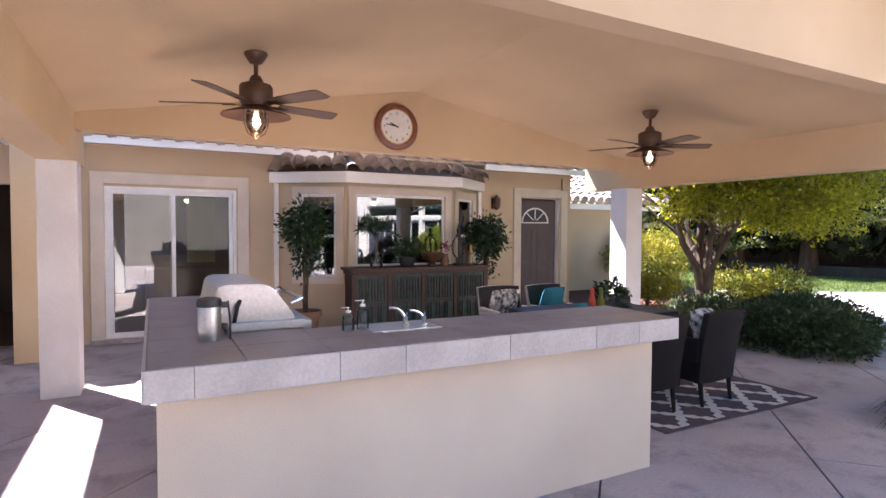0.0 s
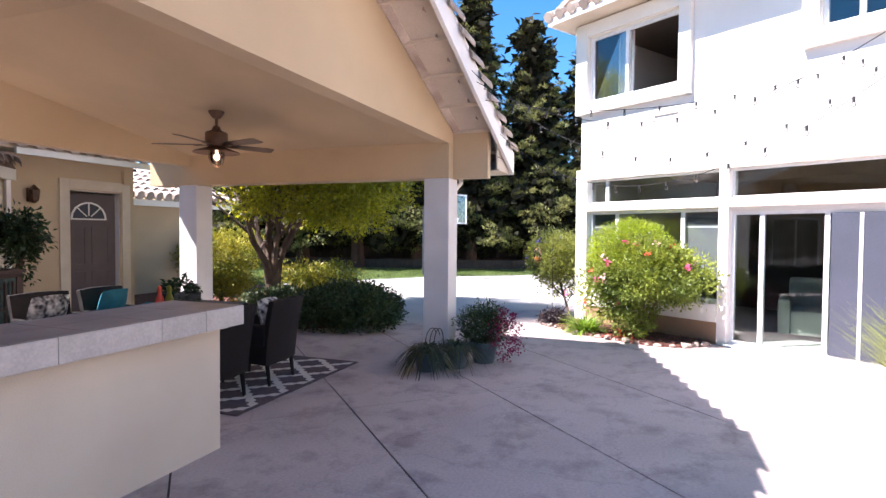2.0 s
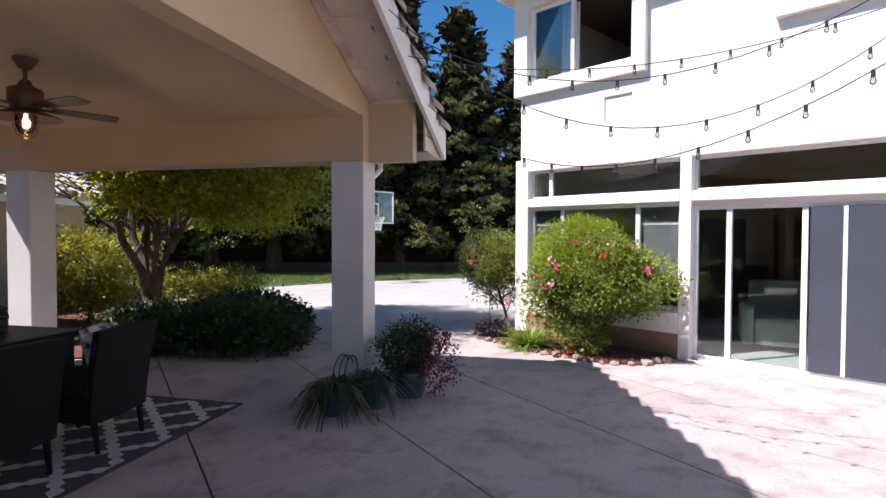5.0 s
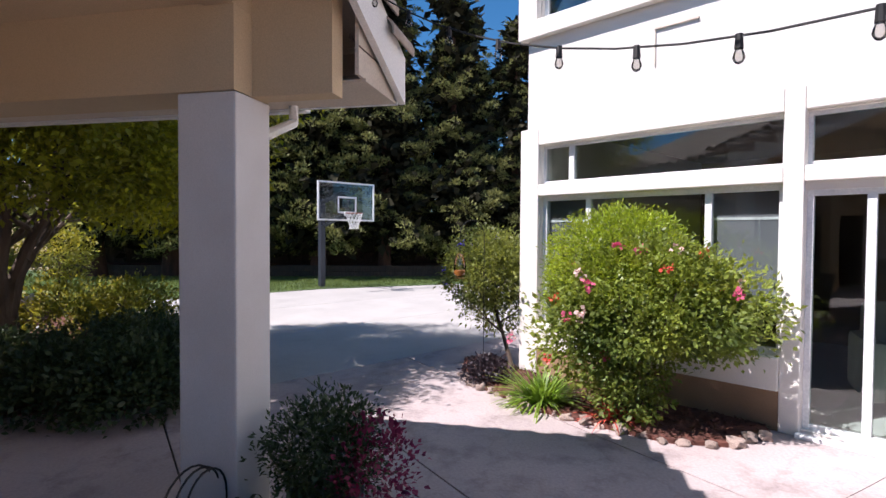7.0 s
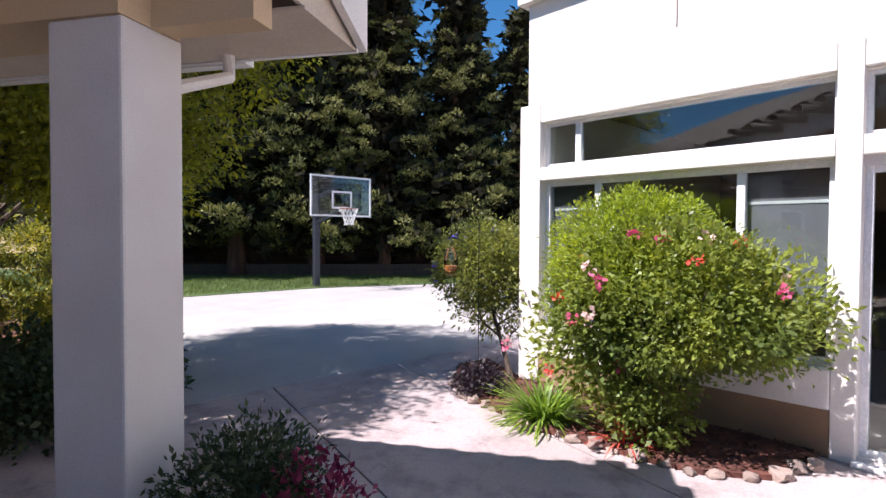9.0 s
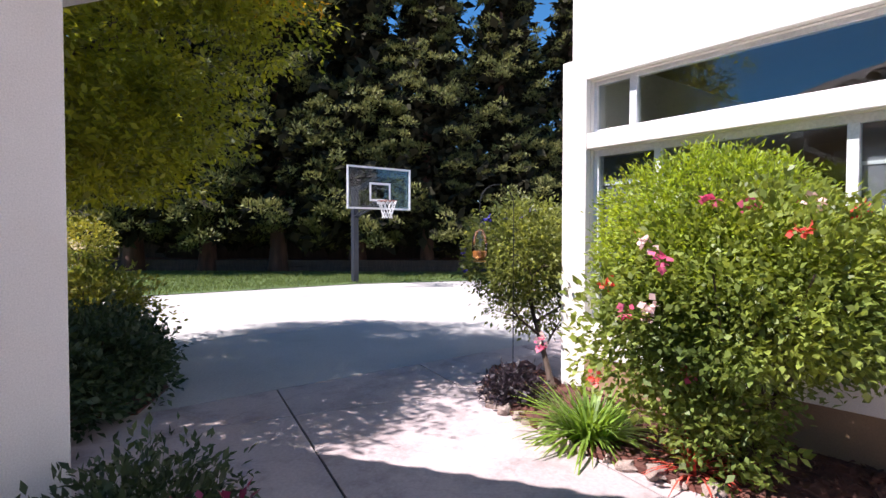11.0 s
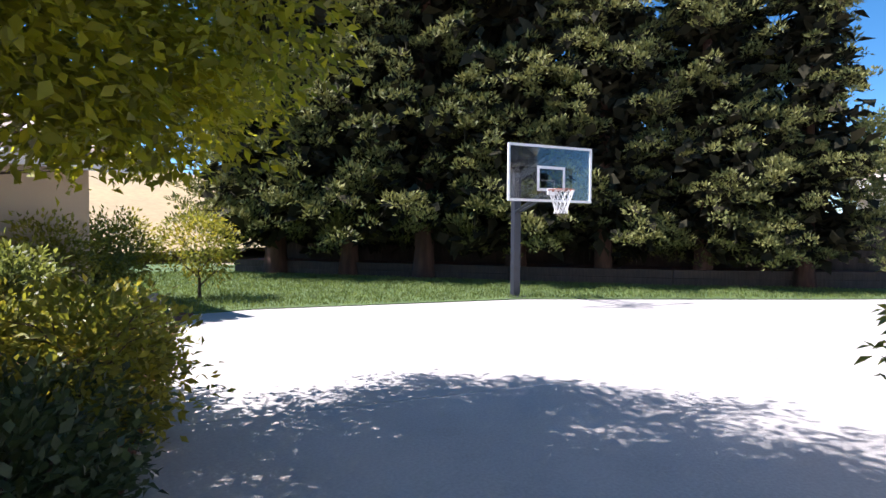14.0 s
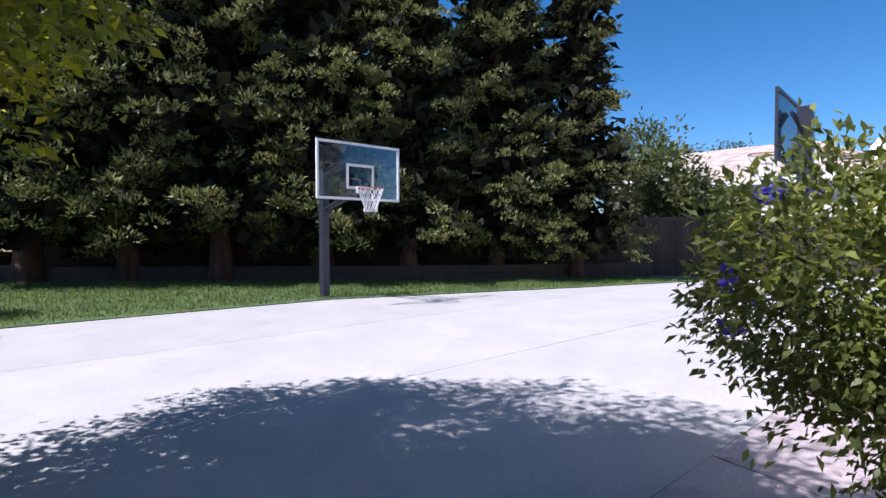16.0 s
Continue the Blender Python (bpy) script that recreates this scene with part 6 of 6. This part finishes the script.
V = [crown(trng, (dx, dy, z), (0.45, 0.45, 0.2), 18, 12, 0.074, 0.038, 0.09, 0.5, droop=0.3) for dx, dy, z in GOLD_TIPS]
part("turning_leaves", quads(np.concatenate(V)), GOLD_LEAF, tree, "golden turning leaves at the crown edge")

ysh = thing("yellow_shrub", pose(9.80, 5.85, 0.02), "yellow-leaved shrub in sun behind the hedge", "shrub")
bm = B()
limbs(bm, trng, (0, 0, 0), (0, 0, 0.5), 0.03, 6, 0.4)
part("trunk", bm, BARK, ysh)
part("foliage", quads(np.concatenate([crown(rng, (0, -0.1, 0.46), (0.52, 0.55, 0.44), 420, 11, 0.065, 0.032, 0.055, 0.45), crown(rng, (0.40, 0.62, 0.42), (0.42, 0.45, 0.38), 260, 11, 0.065, 0.032, 0.055, 0.45), crown(rng, (-0.5, 0.5, 0.5), (0.5, 0.5, 0.42), 240, 11, 0.065, 0.032, 0.055, 0.45)])), YELLOW_LEAF, ysh)
for x, y, h, r, lab in ((9.25, 8.25, 1.50, 0.62, "sunlit yellow-green shrub behind the ornamental tree"),):
    b = thing("tall_shrub", pose(x, y, 0.02), lab, "shrub")
    bm = B()
    limbs(bm, trng, (0, 0, 0), (0, 0, h * 0.7), 0.035, 7, r * 0.7)
    part("trunk", bm, BARK, b)
    part("foliage", quads(np.concatenate([crown(rng, (0, 0, h * 0.62), (r, r, h * 0.40), 520, 11, 0.075, 0.032, 0.07, 0.45), crown(rng, (0.1, -0.15, h * 0.3), (r * 0.8, r * 0.8, h * 0.28), 200, 10, 0.075, 0.032, 0.07, 0.45)])), YELLOW_LEAF, b)
for x, y, s, lab in ((14.4, 12.0, 0.95, "bright leafy shrub on thin stems at the lawn corner"), (13.2, 12.6, 0.9, "open shrub with bare grey stems on the bank"), (11.6, 11.2, 0.8, "sparse sunlit shrub at the lawn corner"), (12.6, 12.2, 0.7, "small leafy shrub on the mulch bank"), (10.6, 9.6, 0.6, "leafy green shrub beside the court")):
    b = thing("bank_shrub", pose(x, y, 0), lab, "shrub", "shrubs on the bank")
    bm = B()
    limbs(bm, trng, (0, 0, 0), (0, 0, 0.9 * s), 0.035, 5, 0.5 * s)
    part("trunk", bm, BARK, b)
    part("foliage", quads(crown(rng, (0, 0, 1.1 * s), (0.75 * s, 0.75 * s, 0.6 * s), 260, 10, 0.09, 0.04, 0.08, 0.5)), SHRUB_LEAF if s < 0.75 else YELLOW_LEAF, b)
for k in range(9):
    s = rng.uniform(0.12, 0.25)
    tagged(part("bank_stone", stones[k % 4], STONE, at=Matrix.Translation((11.2 + 0.25 * k + rng.uniform(-0.2, 0.2), 10.5 + 0.12 * k, s * 0.4)) @ Matrix.Diagonal((s, s * 0.8, s * 0.7, 1))), "pale rounded stone at the lawn corner", "stone", "stones on the bank")

# ---- redwood row, fence, hill ----
def redwood_mesh(seed, h, r):
    """Tiers of boughs, each ending in dense tufted sprays, with dark-coloured leaves filling the gaps."""
    g = np.random.default_rng(seed)
    V, W = [], []
    z = 1.25
    up = np.array([0, 0, 1.0])
    while z < h:
        f = (h - z) / (h - 1.25)
        R = r * (f ** 0.55) + 0.12
        for k in range(int(g.uniform(1.6, 2.6) + 2.8 * f)):
            a = g.uniform(0, math.tau)
            L = R * g.uniform(0.55, 1.15)
            d = np.array([math.cos(a), math.sin(a), 0.0])
            side = np.array([-math.sin(a), math.cos(a), 0.0])
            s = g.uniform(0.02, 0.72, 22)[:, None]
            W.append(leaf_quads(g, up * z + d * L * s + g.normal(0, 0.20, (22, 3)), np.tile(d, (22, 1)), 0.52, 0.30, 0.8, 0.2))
            if g.random() < 0.15:
                continue
            tip = up * (z - 0.10 * L) + d * L * 0.9
            w = (0.17 + 0.10 * L) * g.uniform(0.75, 1.35)
            for sub in range(4):                           # rounded tufts, leaves outward and upward
                c = tip + d * g.uniform(-1.1, 0.4) * w + side * g.normal(0, 0.9) * w + up * g.normal(0, 0.35) * w
                n = int(24 + 62 * w)
                q = unit(g.normal(0, 1, (n, 3)))
                q[:, 2] = np.abs(q[:, 2]) * 1.1 - 0.2
                q *= g.uniform(0.5, 1.0, (n, 1))
                pts = c + w * (q[:, :1] * d * 0.70 + q[:, 1:2] * side * 0.62 + q[:, 2:] * up * 0.5)
                out = q[:, :1] * d + q[:, 1:2] * side + (q[:, 2:] + 0.35) * up
                V.append(leaf_quads(g, pts, out, 0.13, 0.050, 0.4, 0.0))
        z += g.uniform(0.13, 0.25)
    return quads(np.concatenate(V)), quads(np.concatenate(W))


def trunk_mesh(h, r):
    bm = B()
    tube(bm, [(0, 0, 0), (0, 0, 0.6), (0, 0, h * 0.5), (0, 0, h * 0.97)], [r * 1.3, r, r * 0.55, 0.02], 10)
    return bm


row = [(24.7, 2.4, 9.4), (23.9, 4.6, 10.8), (22.9, 6.9, 11.8), (22.3, 9.2, 12.8), (21.2, 11.6, 13.6), (20.6, 14.0, 14.4), (19.7, 16.3, 14.0), (25.9, 4.6, 10.6), (25.4, 7.6, 11.8), (24.6, 10.2, 13.0), (23.6, 13.2, 14.2), (22.6, 16.0, 15.0), (21.8, 18.8, 15.0)]
protos = []
for s, h, r in ((1, 12.0, 2.6), (2, 13.0, 2.75), (3, 14.0, 2.9)):
    me, inner = redwood_mesh(s, h, r)
    me.materials.append(REDWOOD)
    inner.materials.append(REDWOOD_SHADE)
    tm = done(trunk_mesh(h, 0.28), True)
    tm.materials.append(BARK_RED)
    protos.append((h, me, inner, tm))
for k, (x, y, h) in enumerate(row):
    ph, me, inner, tm = protos[k % 3]
    t = thing("redwood_tree", pose(x, y, 0, 0, 0, 137 * k) @ Matrix.Scale(h / ph, 4), "tall dense dark green redwood tree", "tree", "row of redwoods behind the court")
    part("trunk", tm, BARK_RED, t)
    part("crown", me, REDWOOD, t)
    part("inner_foliage", inner, REDWOOD_SHADE, t, "inner leaves coloured dark for crown shade")

fence_line = [(27.5, -9.5), (26.6, 0.3), (25.9, 3.0), (24.4, 8.0), (22.6, 13.5), (21.0, 18.4)]
board_mesh = done(bx(-0.0735, 0.0735, -0.01, 0.01, 0.0, 1.75, 0.002))
board_mesh.materials.append(FENCE_WOOD)
fence = thing("fence", (0, 0, 0), "weathered dark board fence behind the trees", "fence")
nb = 0
for (x0, y0), (x1, y1) in zip(fence_line, fence_line[1:]):
    L = math.hypot(x1 - x0, y1 - y0)
    a = math.atan2(y1 - y0, x1 - x0)
    for k in range(int(L / 0.148) + 1):
        q = (k + 0.5) * 0.148 / L
        part("board", board_mesh, FENCE_WOOD, fence, at=Matrix.Translation((x0 + (x1 - x0) * q, y0 + (y1 - y0) * q, -0.04)) @ Matrix.Rotation(a, 4, "Z"))
        nb += 1
    for z in (0.4, 1.45, 1.74):
        bm = B()
        box(bm, 0, L, -0.05, -0.012, z - 0.045, z + 0.045)
        part("rail", bm, FENCE_WOOD, fence, at=Matrix.Translation((x0, y0, 0)) @ Matrix.Rotation(a, 4, "Z"))
low = thing("garden_wall", (0, 0, 0), "low dark timber retaining wall at the lawn's back", "retaining wall", kind="structure")
wl = [(26.2, 0.2), (25.0, 2.2), (23.2, 5.2), (21.9, 9.2), (20.5, 14.2), (19.3, 17.8)]
for (x0, y0), (x1, y1) in zip(wl, wl[1:]):
    L, a = math.hypot(x1 - x0, y1 - y0), math.atan2(y1 - y0, x1 - x0)
    for z in (0.0, 0.21):
        part("timber", bx(0.005, L - 0.005, -0.06, 0.06, z, z + 0.205, 0.01), FENCE_WOOD, low, at=Matrix.Translation((x0, y0, 0)) @ Matrix.Rotation(a, 4, "Z"))
bm = B()
prism(bm, wl + [(21.4, 18.4), (23.0, 13.6), (24.8, 8.0), (26.2, 3.1), (26.9, 0.3)], -0.05, 0.40)
tagged(part("tree_bank", bm, MULCH), "raised shaded soil bank under the redwoods", "soil bank", kind="structure")

# grass blades on the lawn
LAWN_POLY = [(14.1, 10.0), (18.25, 7.05), (22.05, 2.05), (24.2, -0.4), (25.0, 1.8), (23.0, 5.1), (21.7, 9.1), (20.3, 14.1), (18.7, 19.0), (12.5, 20.0), (11.8, 12.5), (12.9, 10.4)]
n = 150000
p = np.stack([rng.uniform(11.5, 24.7, n), rng.uniform(-0.5, 20, n)], 1)
keep = np.array([inside(a, b, LAWN_POLY) for a, b in p.tolist()])
p = p[keep]
pos = np.concatenate([p, np.full((len(p), 1), 0.01)], 1)
g = leaf_quads(rng, pos, np.tile([0, 0, 1.0], (len(p), 1)), 0.07, 0.014, 0.35)
tagged(part("lawn_grass", quads(g), GRASS), "short green lawn grass", "grass", kind="stuff")

bm = B()
N = 40
grid = [[bm.verts.new((x, y, max(-0.3, 9.0 * math.exp(-((x - 30) ** 2 / 900 + (y - 62) ** 2 / 700)) + 0.5 * noise.noise(Vector((x * 0.06, y * 0.06, 0))) - 0.35))) for x in np.linspace(-30, 95, N)] for y in np.linspace(24, 125, N)]
for i in range(N - 1):
    for j in range(N - 1):
        bm.faces.new((grid[i][j], grid[i][j + 1], grid[i + 1][j + 1], grid[i + 1][j]))
tagged(part("hill", bm, HILL, smooth=True), "dry golden grass hillside in the distance", "hill", kind="structure")

# ---- far trees and the neighbour's house ----
def far_tree(m, h, r, label, seed):
    g = np.random.default_rng(seed)
    t = thing("broadleaf_tree", m, label, "tree", "trees beyond the fence")
    bm = B()
    limbs(bm, g, (0, 0, 0), (0, 0, h * 0.6), 0.12, 6, r * 0.7)
    part("trunk", bm, BARK, t)
    V = [crown(g, (g.uniform(-0.3, 0.3) * r, g.uniform(-0.3, 0.3) * r, h - r * q), (r * (0.75 + 0.25 * (q > 1)), r, r * 0.7), 150, 11, 0.24, 0.12, 0.22, 0.45) for q in (0.7, 1.3, 1.9)]
    part("crown", quads(np.concatenate(V)), FAR_LEAF, t)


far_tree(pose(29.5, -0.6, 0), 4.6, 1.6, "olive-green tree beyond the fence", 71)
far_tree(pose(30.2, -2.2, 0), 3.1, 1.3, "rounded grey-green tree beyond the fence", 72)
far_tree(pose(37.0, -0.8, 0), 6.6, 1.9, "taller olive tree further off", 73)
far_tree(pose(50.0, -8.0, 0), 7.4, 2.6, "distant rounded tree above the roof", 74)
far_tree(pose(44.0, -5.0, 0), 6.2, 1.8, "distant tree behind the neighbouring roof", 75)
far_tree(pose(17.0, 30.0, 0), 5.0, 2.0, "sunlit tree on the golden slope", 76)
far_tree(pose(13.0, 27.0, 0), 4.4, 1.7, "small open tree on the golden slope", 77)

NB = pose(27.4, -6.2, 0, 0, 0, 57)
nb_house = thing("neighbour_house", NB, "neighbouring house with pale tile roof and white fascia", "house", kind="structure")
part("wall", bx(0.0, 9.0, -9.0, -0.6, 0, 3.0), STUCCO_WHITE, nb_house)
part("fascia", bx(-0.5, 9.5, -0.2, -0.15, 2.95, 3.20, 0.01), PAINT_WHITE, nb_house)
part("fascia", bx(-0.55, -0.5, -9.4, -0.15, 2.95, 3.20, 0.01), PAINT_WHITE, nb_house)
bm = B()
v = [bm.verts.new(q) for q in ((-0.55, -0.15, 3.2), (9.5, -0.15, 3.2), (9.5, -9.4, 3.2), (-0.55, -9.4, 3.2), (3.2, -4.6, 4.9), (7.5, -4.6, 4.9))]
for q in ((0, 1, 5, 4), (1, 2, 5), (2, 3, 4, 5), (3, 0, 4)):
    bm.faces.new([v[i] for i in q])
part("roof", bm, TILE, nb_house)
bm = B()
for k in range(26):
    y = -0.3 - k * 0.36
    for j in range(8):
        x0 = -0.6 + j * 0.45
        zz = lambda x: 3.24 + (x + 0.55) * 0.45
        if abs(y + 4.6) < 4.7 - (x0 + 0.5) * 1.15:
            tube(bm, [(x0, y, zz(x0) + 0.04), (x0 + 0.5, y, zz(x0 + 0.5))], [0.15, 0.12], 6)
part("roof_tiles", bm, TILE, nb_house, smooth=True)
dish = thing("satellite_dish", NB @ pose(-0.2, -0.6, 3.30, 0, 0, 150), "white satellite dish on the neighbouring roof", "satellite dish")
bm = B()
lathe(bm, [(0.02, 0.0), (0.25, 0.03), (0.45, 0.11), (0.46, 0.125), (0.25, 0.045), (0.02, 0.015)], 24)
part("reflector", bm, PAINT_WHITE, dish, smooth=True, at=Matrix.Translation((0, 0, 0.55)) @ Matrix.Rotation(radians(62), 4, "X"))
bm = B()
tube(bm, [(0, 0, -0.1), (0, 0, 0.5)], 0.025, 8)
tube(bm, [(0, -0.05, 0.35), (0, -0.5, 0.75)], 0.012, 6)
part("mast", bm, STEEL, dish)

# ---- hoops ----
def hoop(m, label, lift=0.0, edge=None, reach=1.24, half=0.075, top=2.55):
    """Local frame: the board faces -y, the pole stands behind it at the origin."""
    t = thing("basketball_hoop", m, label, "basketball hoop", "hoops on the court")
    part("pole", bx(-half, half, -half, half, 0.0, top + lift, 0.008), POLE, t)
    part("base_plate", bx(-0.17, 0.17, -0.17, 0.17, 0.0, 0.025, 0.004), POLE, t)
    for s in (-1, 1):
        for z0, z1 in ((1.75, 2.10), (2.45, 2.70)):
            bm = B()
            tube(bm, [(s * 0.05, -0.06, z0 + lift), (s * 0.10, -reach + 0.04, z1 + lift)], 0.028, 6)
            part("arm", bm, POLE, t)
    bm = B()
    tube(bm, [(0.0, 0.12, 1.15), (0.0, 0.12, 1.75)], 0.02, 6)
    tube(bm, [(0.0, 0.10, 1.20), (0.0, 0.20, 1.05)], 0.014, 6)
    part("crank", bm, POLE, t)
    y0 = -reach
    zb, zt = 1.90 + lift, 2.94 + lift
    g = part("backboard", bx(-0.88, 0.88, y0 - 0.012, y0, zb + 0.03, zt - 0.03), ACRYLIC, t, "clear acrylic backboard")
    g.visible_shadow = False
    for q in ((-0.915, -0.875, zb, zt), (0.875, 0.915, zb, zt), (-0.875, 0.875, zb, zb + 0.045), (-0.875, 0.875, zt - 0.045, zt)):
        part("board_frame", bx(q[0], q[1], y0 - 0.02, y0 + 0.02, q[2], q[3], 0.004), edge or VINYL, g)
    zr = zb + 0.20
    for q in ((-0.305, -0.255, zr, zr + 0.457), (0.255, 0.305, zr, zr + 0.457), (-0.255, 0.255, zr + 0.407, zr + 0.457), (-0.255, 0.255, zr, zr + 0.05)):
        part("target_stripe", bx(q[0], q[1], y0 - 0.016, y0 - 0.0125, q[2], q[3]), VINYL, g)
    part("bracket", bx(-0.10, 0.10, y0 - 0.07, y0 - 0.0165, zr - 0.07, zr + 0.05, 0.01), VINYL, t)
    cy0 = y0 - 0.33
    bm = B()
    tube(bm, [(0.23 * math.cos(a), cy0 + 0.23 * math.sin(a), zr) for a in np.linspace(0, math.tau, 25)], 0.011, 6)
    tube(bm, [(0, y0 - 0.06, zr), (0, cy0 + 0.22, zr)], 0.02, 6)
    part("rim", bm, RIM, t, "orange steel rim")
    bm = B()
    lv = [(0.23, 0.0), (0.19, -0.12), (0.145, -0.24), (0.115, -0.34), (0.12, -0.42)]
    for k in range(12):
        for s in (-1, 1):
            tube(bm, [(r * math.cos(k * math.tau / 12 + s * i * 0.26), cy0 + r * math.sin(k * math.tau / 12 + s * i * 0.26), zr + z) for i, (r, z) in enumerate(lv)], 0.007, 4)
    part("net", bm, NET, t, "white cord net")
    return t


hoop(pose(18.50, 7.30, 0, 0, 0, -32.5), "dark-poled basketball hoop with clear backboard")
# Board frame given the dark pole colour to read as a silhouette against sky.
hoop(pose(17.80, -1.0, 0, 0, 0, 152), "basketball hoop with a thick square post and silhouette-dark frame across the court", 0.44, POLE, 0.22, 0.10, 2.77)

# ---- paving slabs, last ----
A1 = radians(44.4)
PATIO_POLY = [(-13.9, -13.9), (12.4, -13.9), (13.88, 0.165), (12.69, 0.955), (11.27, 1.885), (8.40, 3.715), (7.3, 5.2), (6.55, 6.6), (7.85, 11.9), (-13.9, 11.9)]
AP = [tuple(q) for q in PATIO_POLY]


def clip(poly, nx, ny, d):
    """The part of poly with nx*x + ny*y <= d."""
    out = []
    for (x0, y0), (x1, y1) in zip(poly, poly[1:] + poly[:1]):
        a, b = nx * x0 + ny * y0 - d, nx * x1 + ny * y1 - d
        if a <= 0:
            out.append((x0, y0))
        if a * b < 0:
            t = a / (a - b)
            out.append((x0 + (x1 - x0) * t, y0 + (y1 - y0) * t))
    return out


def slabs(name, poly, ang, off_u, step_u, off_v, step_v, gap_u, gap_v, z1, material, parent, lim=300):
    c, s = math.cos(ang), math.sin(ang)
    us = [c * x + s * y for x, y in poly]
    vs = [-s * x + c * y for x, y in poly]
    n = 0
    for i in range(math.floor((min(us) - off_u) / step_u), math.ceil((max(us) - off_u) / step_u)):
        for j in range(math.floor((min(vs) - off_v) / step_v), math.ceil((max(vs) - off_v) / step_v)):
            u0, u1 = off_u + i * step_u + gap_u, off_u + (i + 1) * step_u - gap_u
            v0, v1 = off_v + j * step_v + gap_v, off_v + (j + 1) * step_v - gap_v
            q = clip(clip(clip(clip(poly, -c, -s, -u0), c, s, u1), s, -c, -v0), -s, c, v1)
            if len(q) > 2:
                bm = B()
                prism(bm, q, -0.03, z1)
                part(name, bm, material, parent)
                n += 1
    return n


slabs("slab", AP, A1, 0.9, 3.6, 0.06, 1.43, 0.0025, 0.0075, 0.0, PATIO, patio)
slabs("slab", COURT_EDGE, radians(146.3), -30.0, 60.0, -7.70, 2.70, 0.003, 0.004, 0.001, COURT, court)
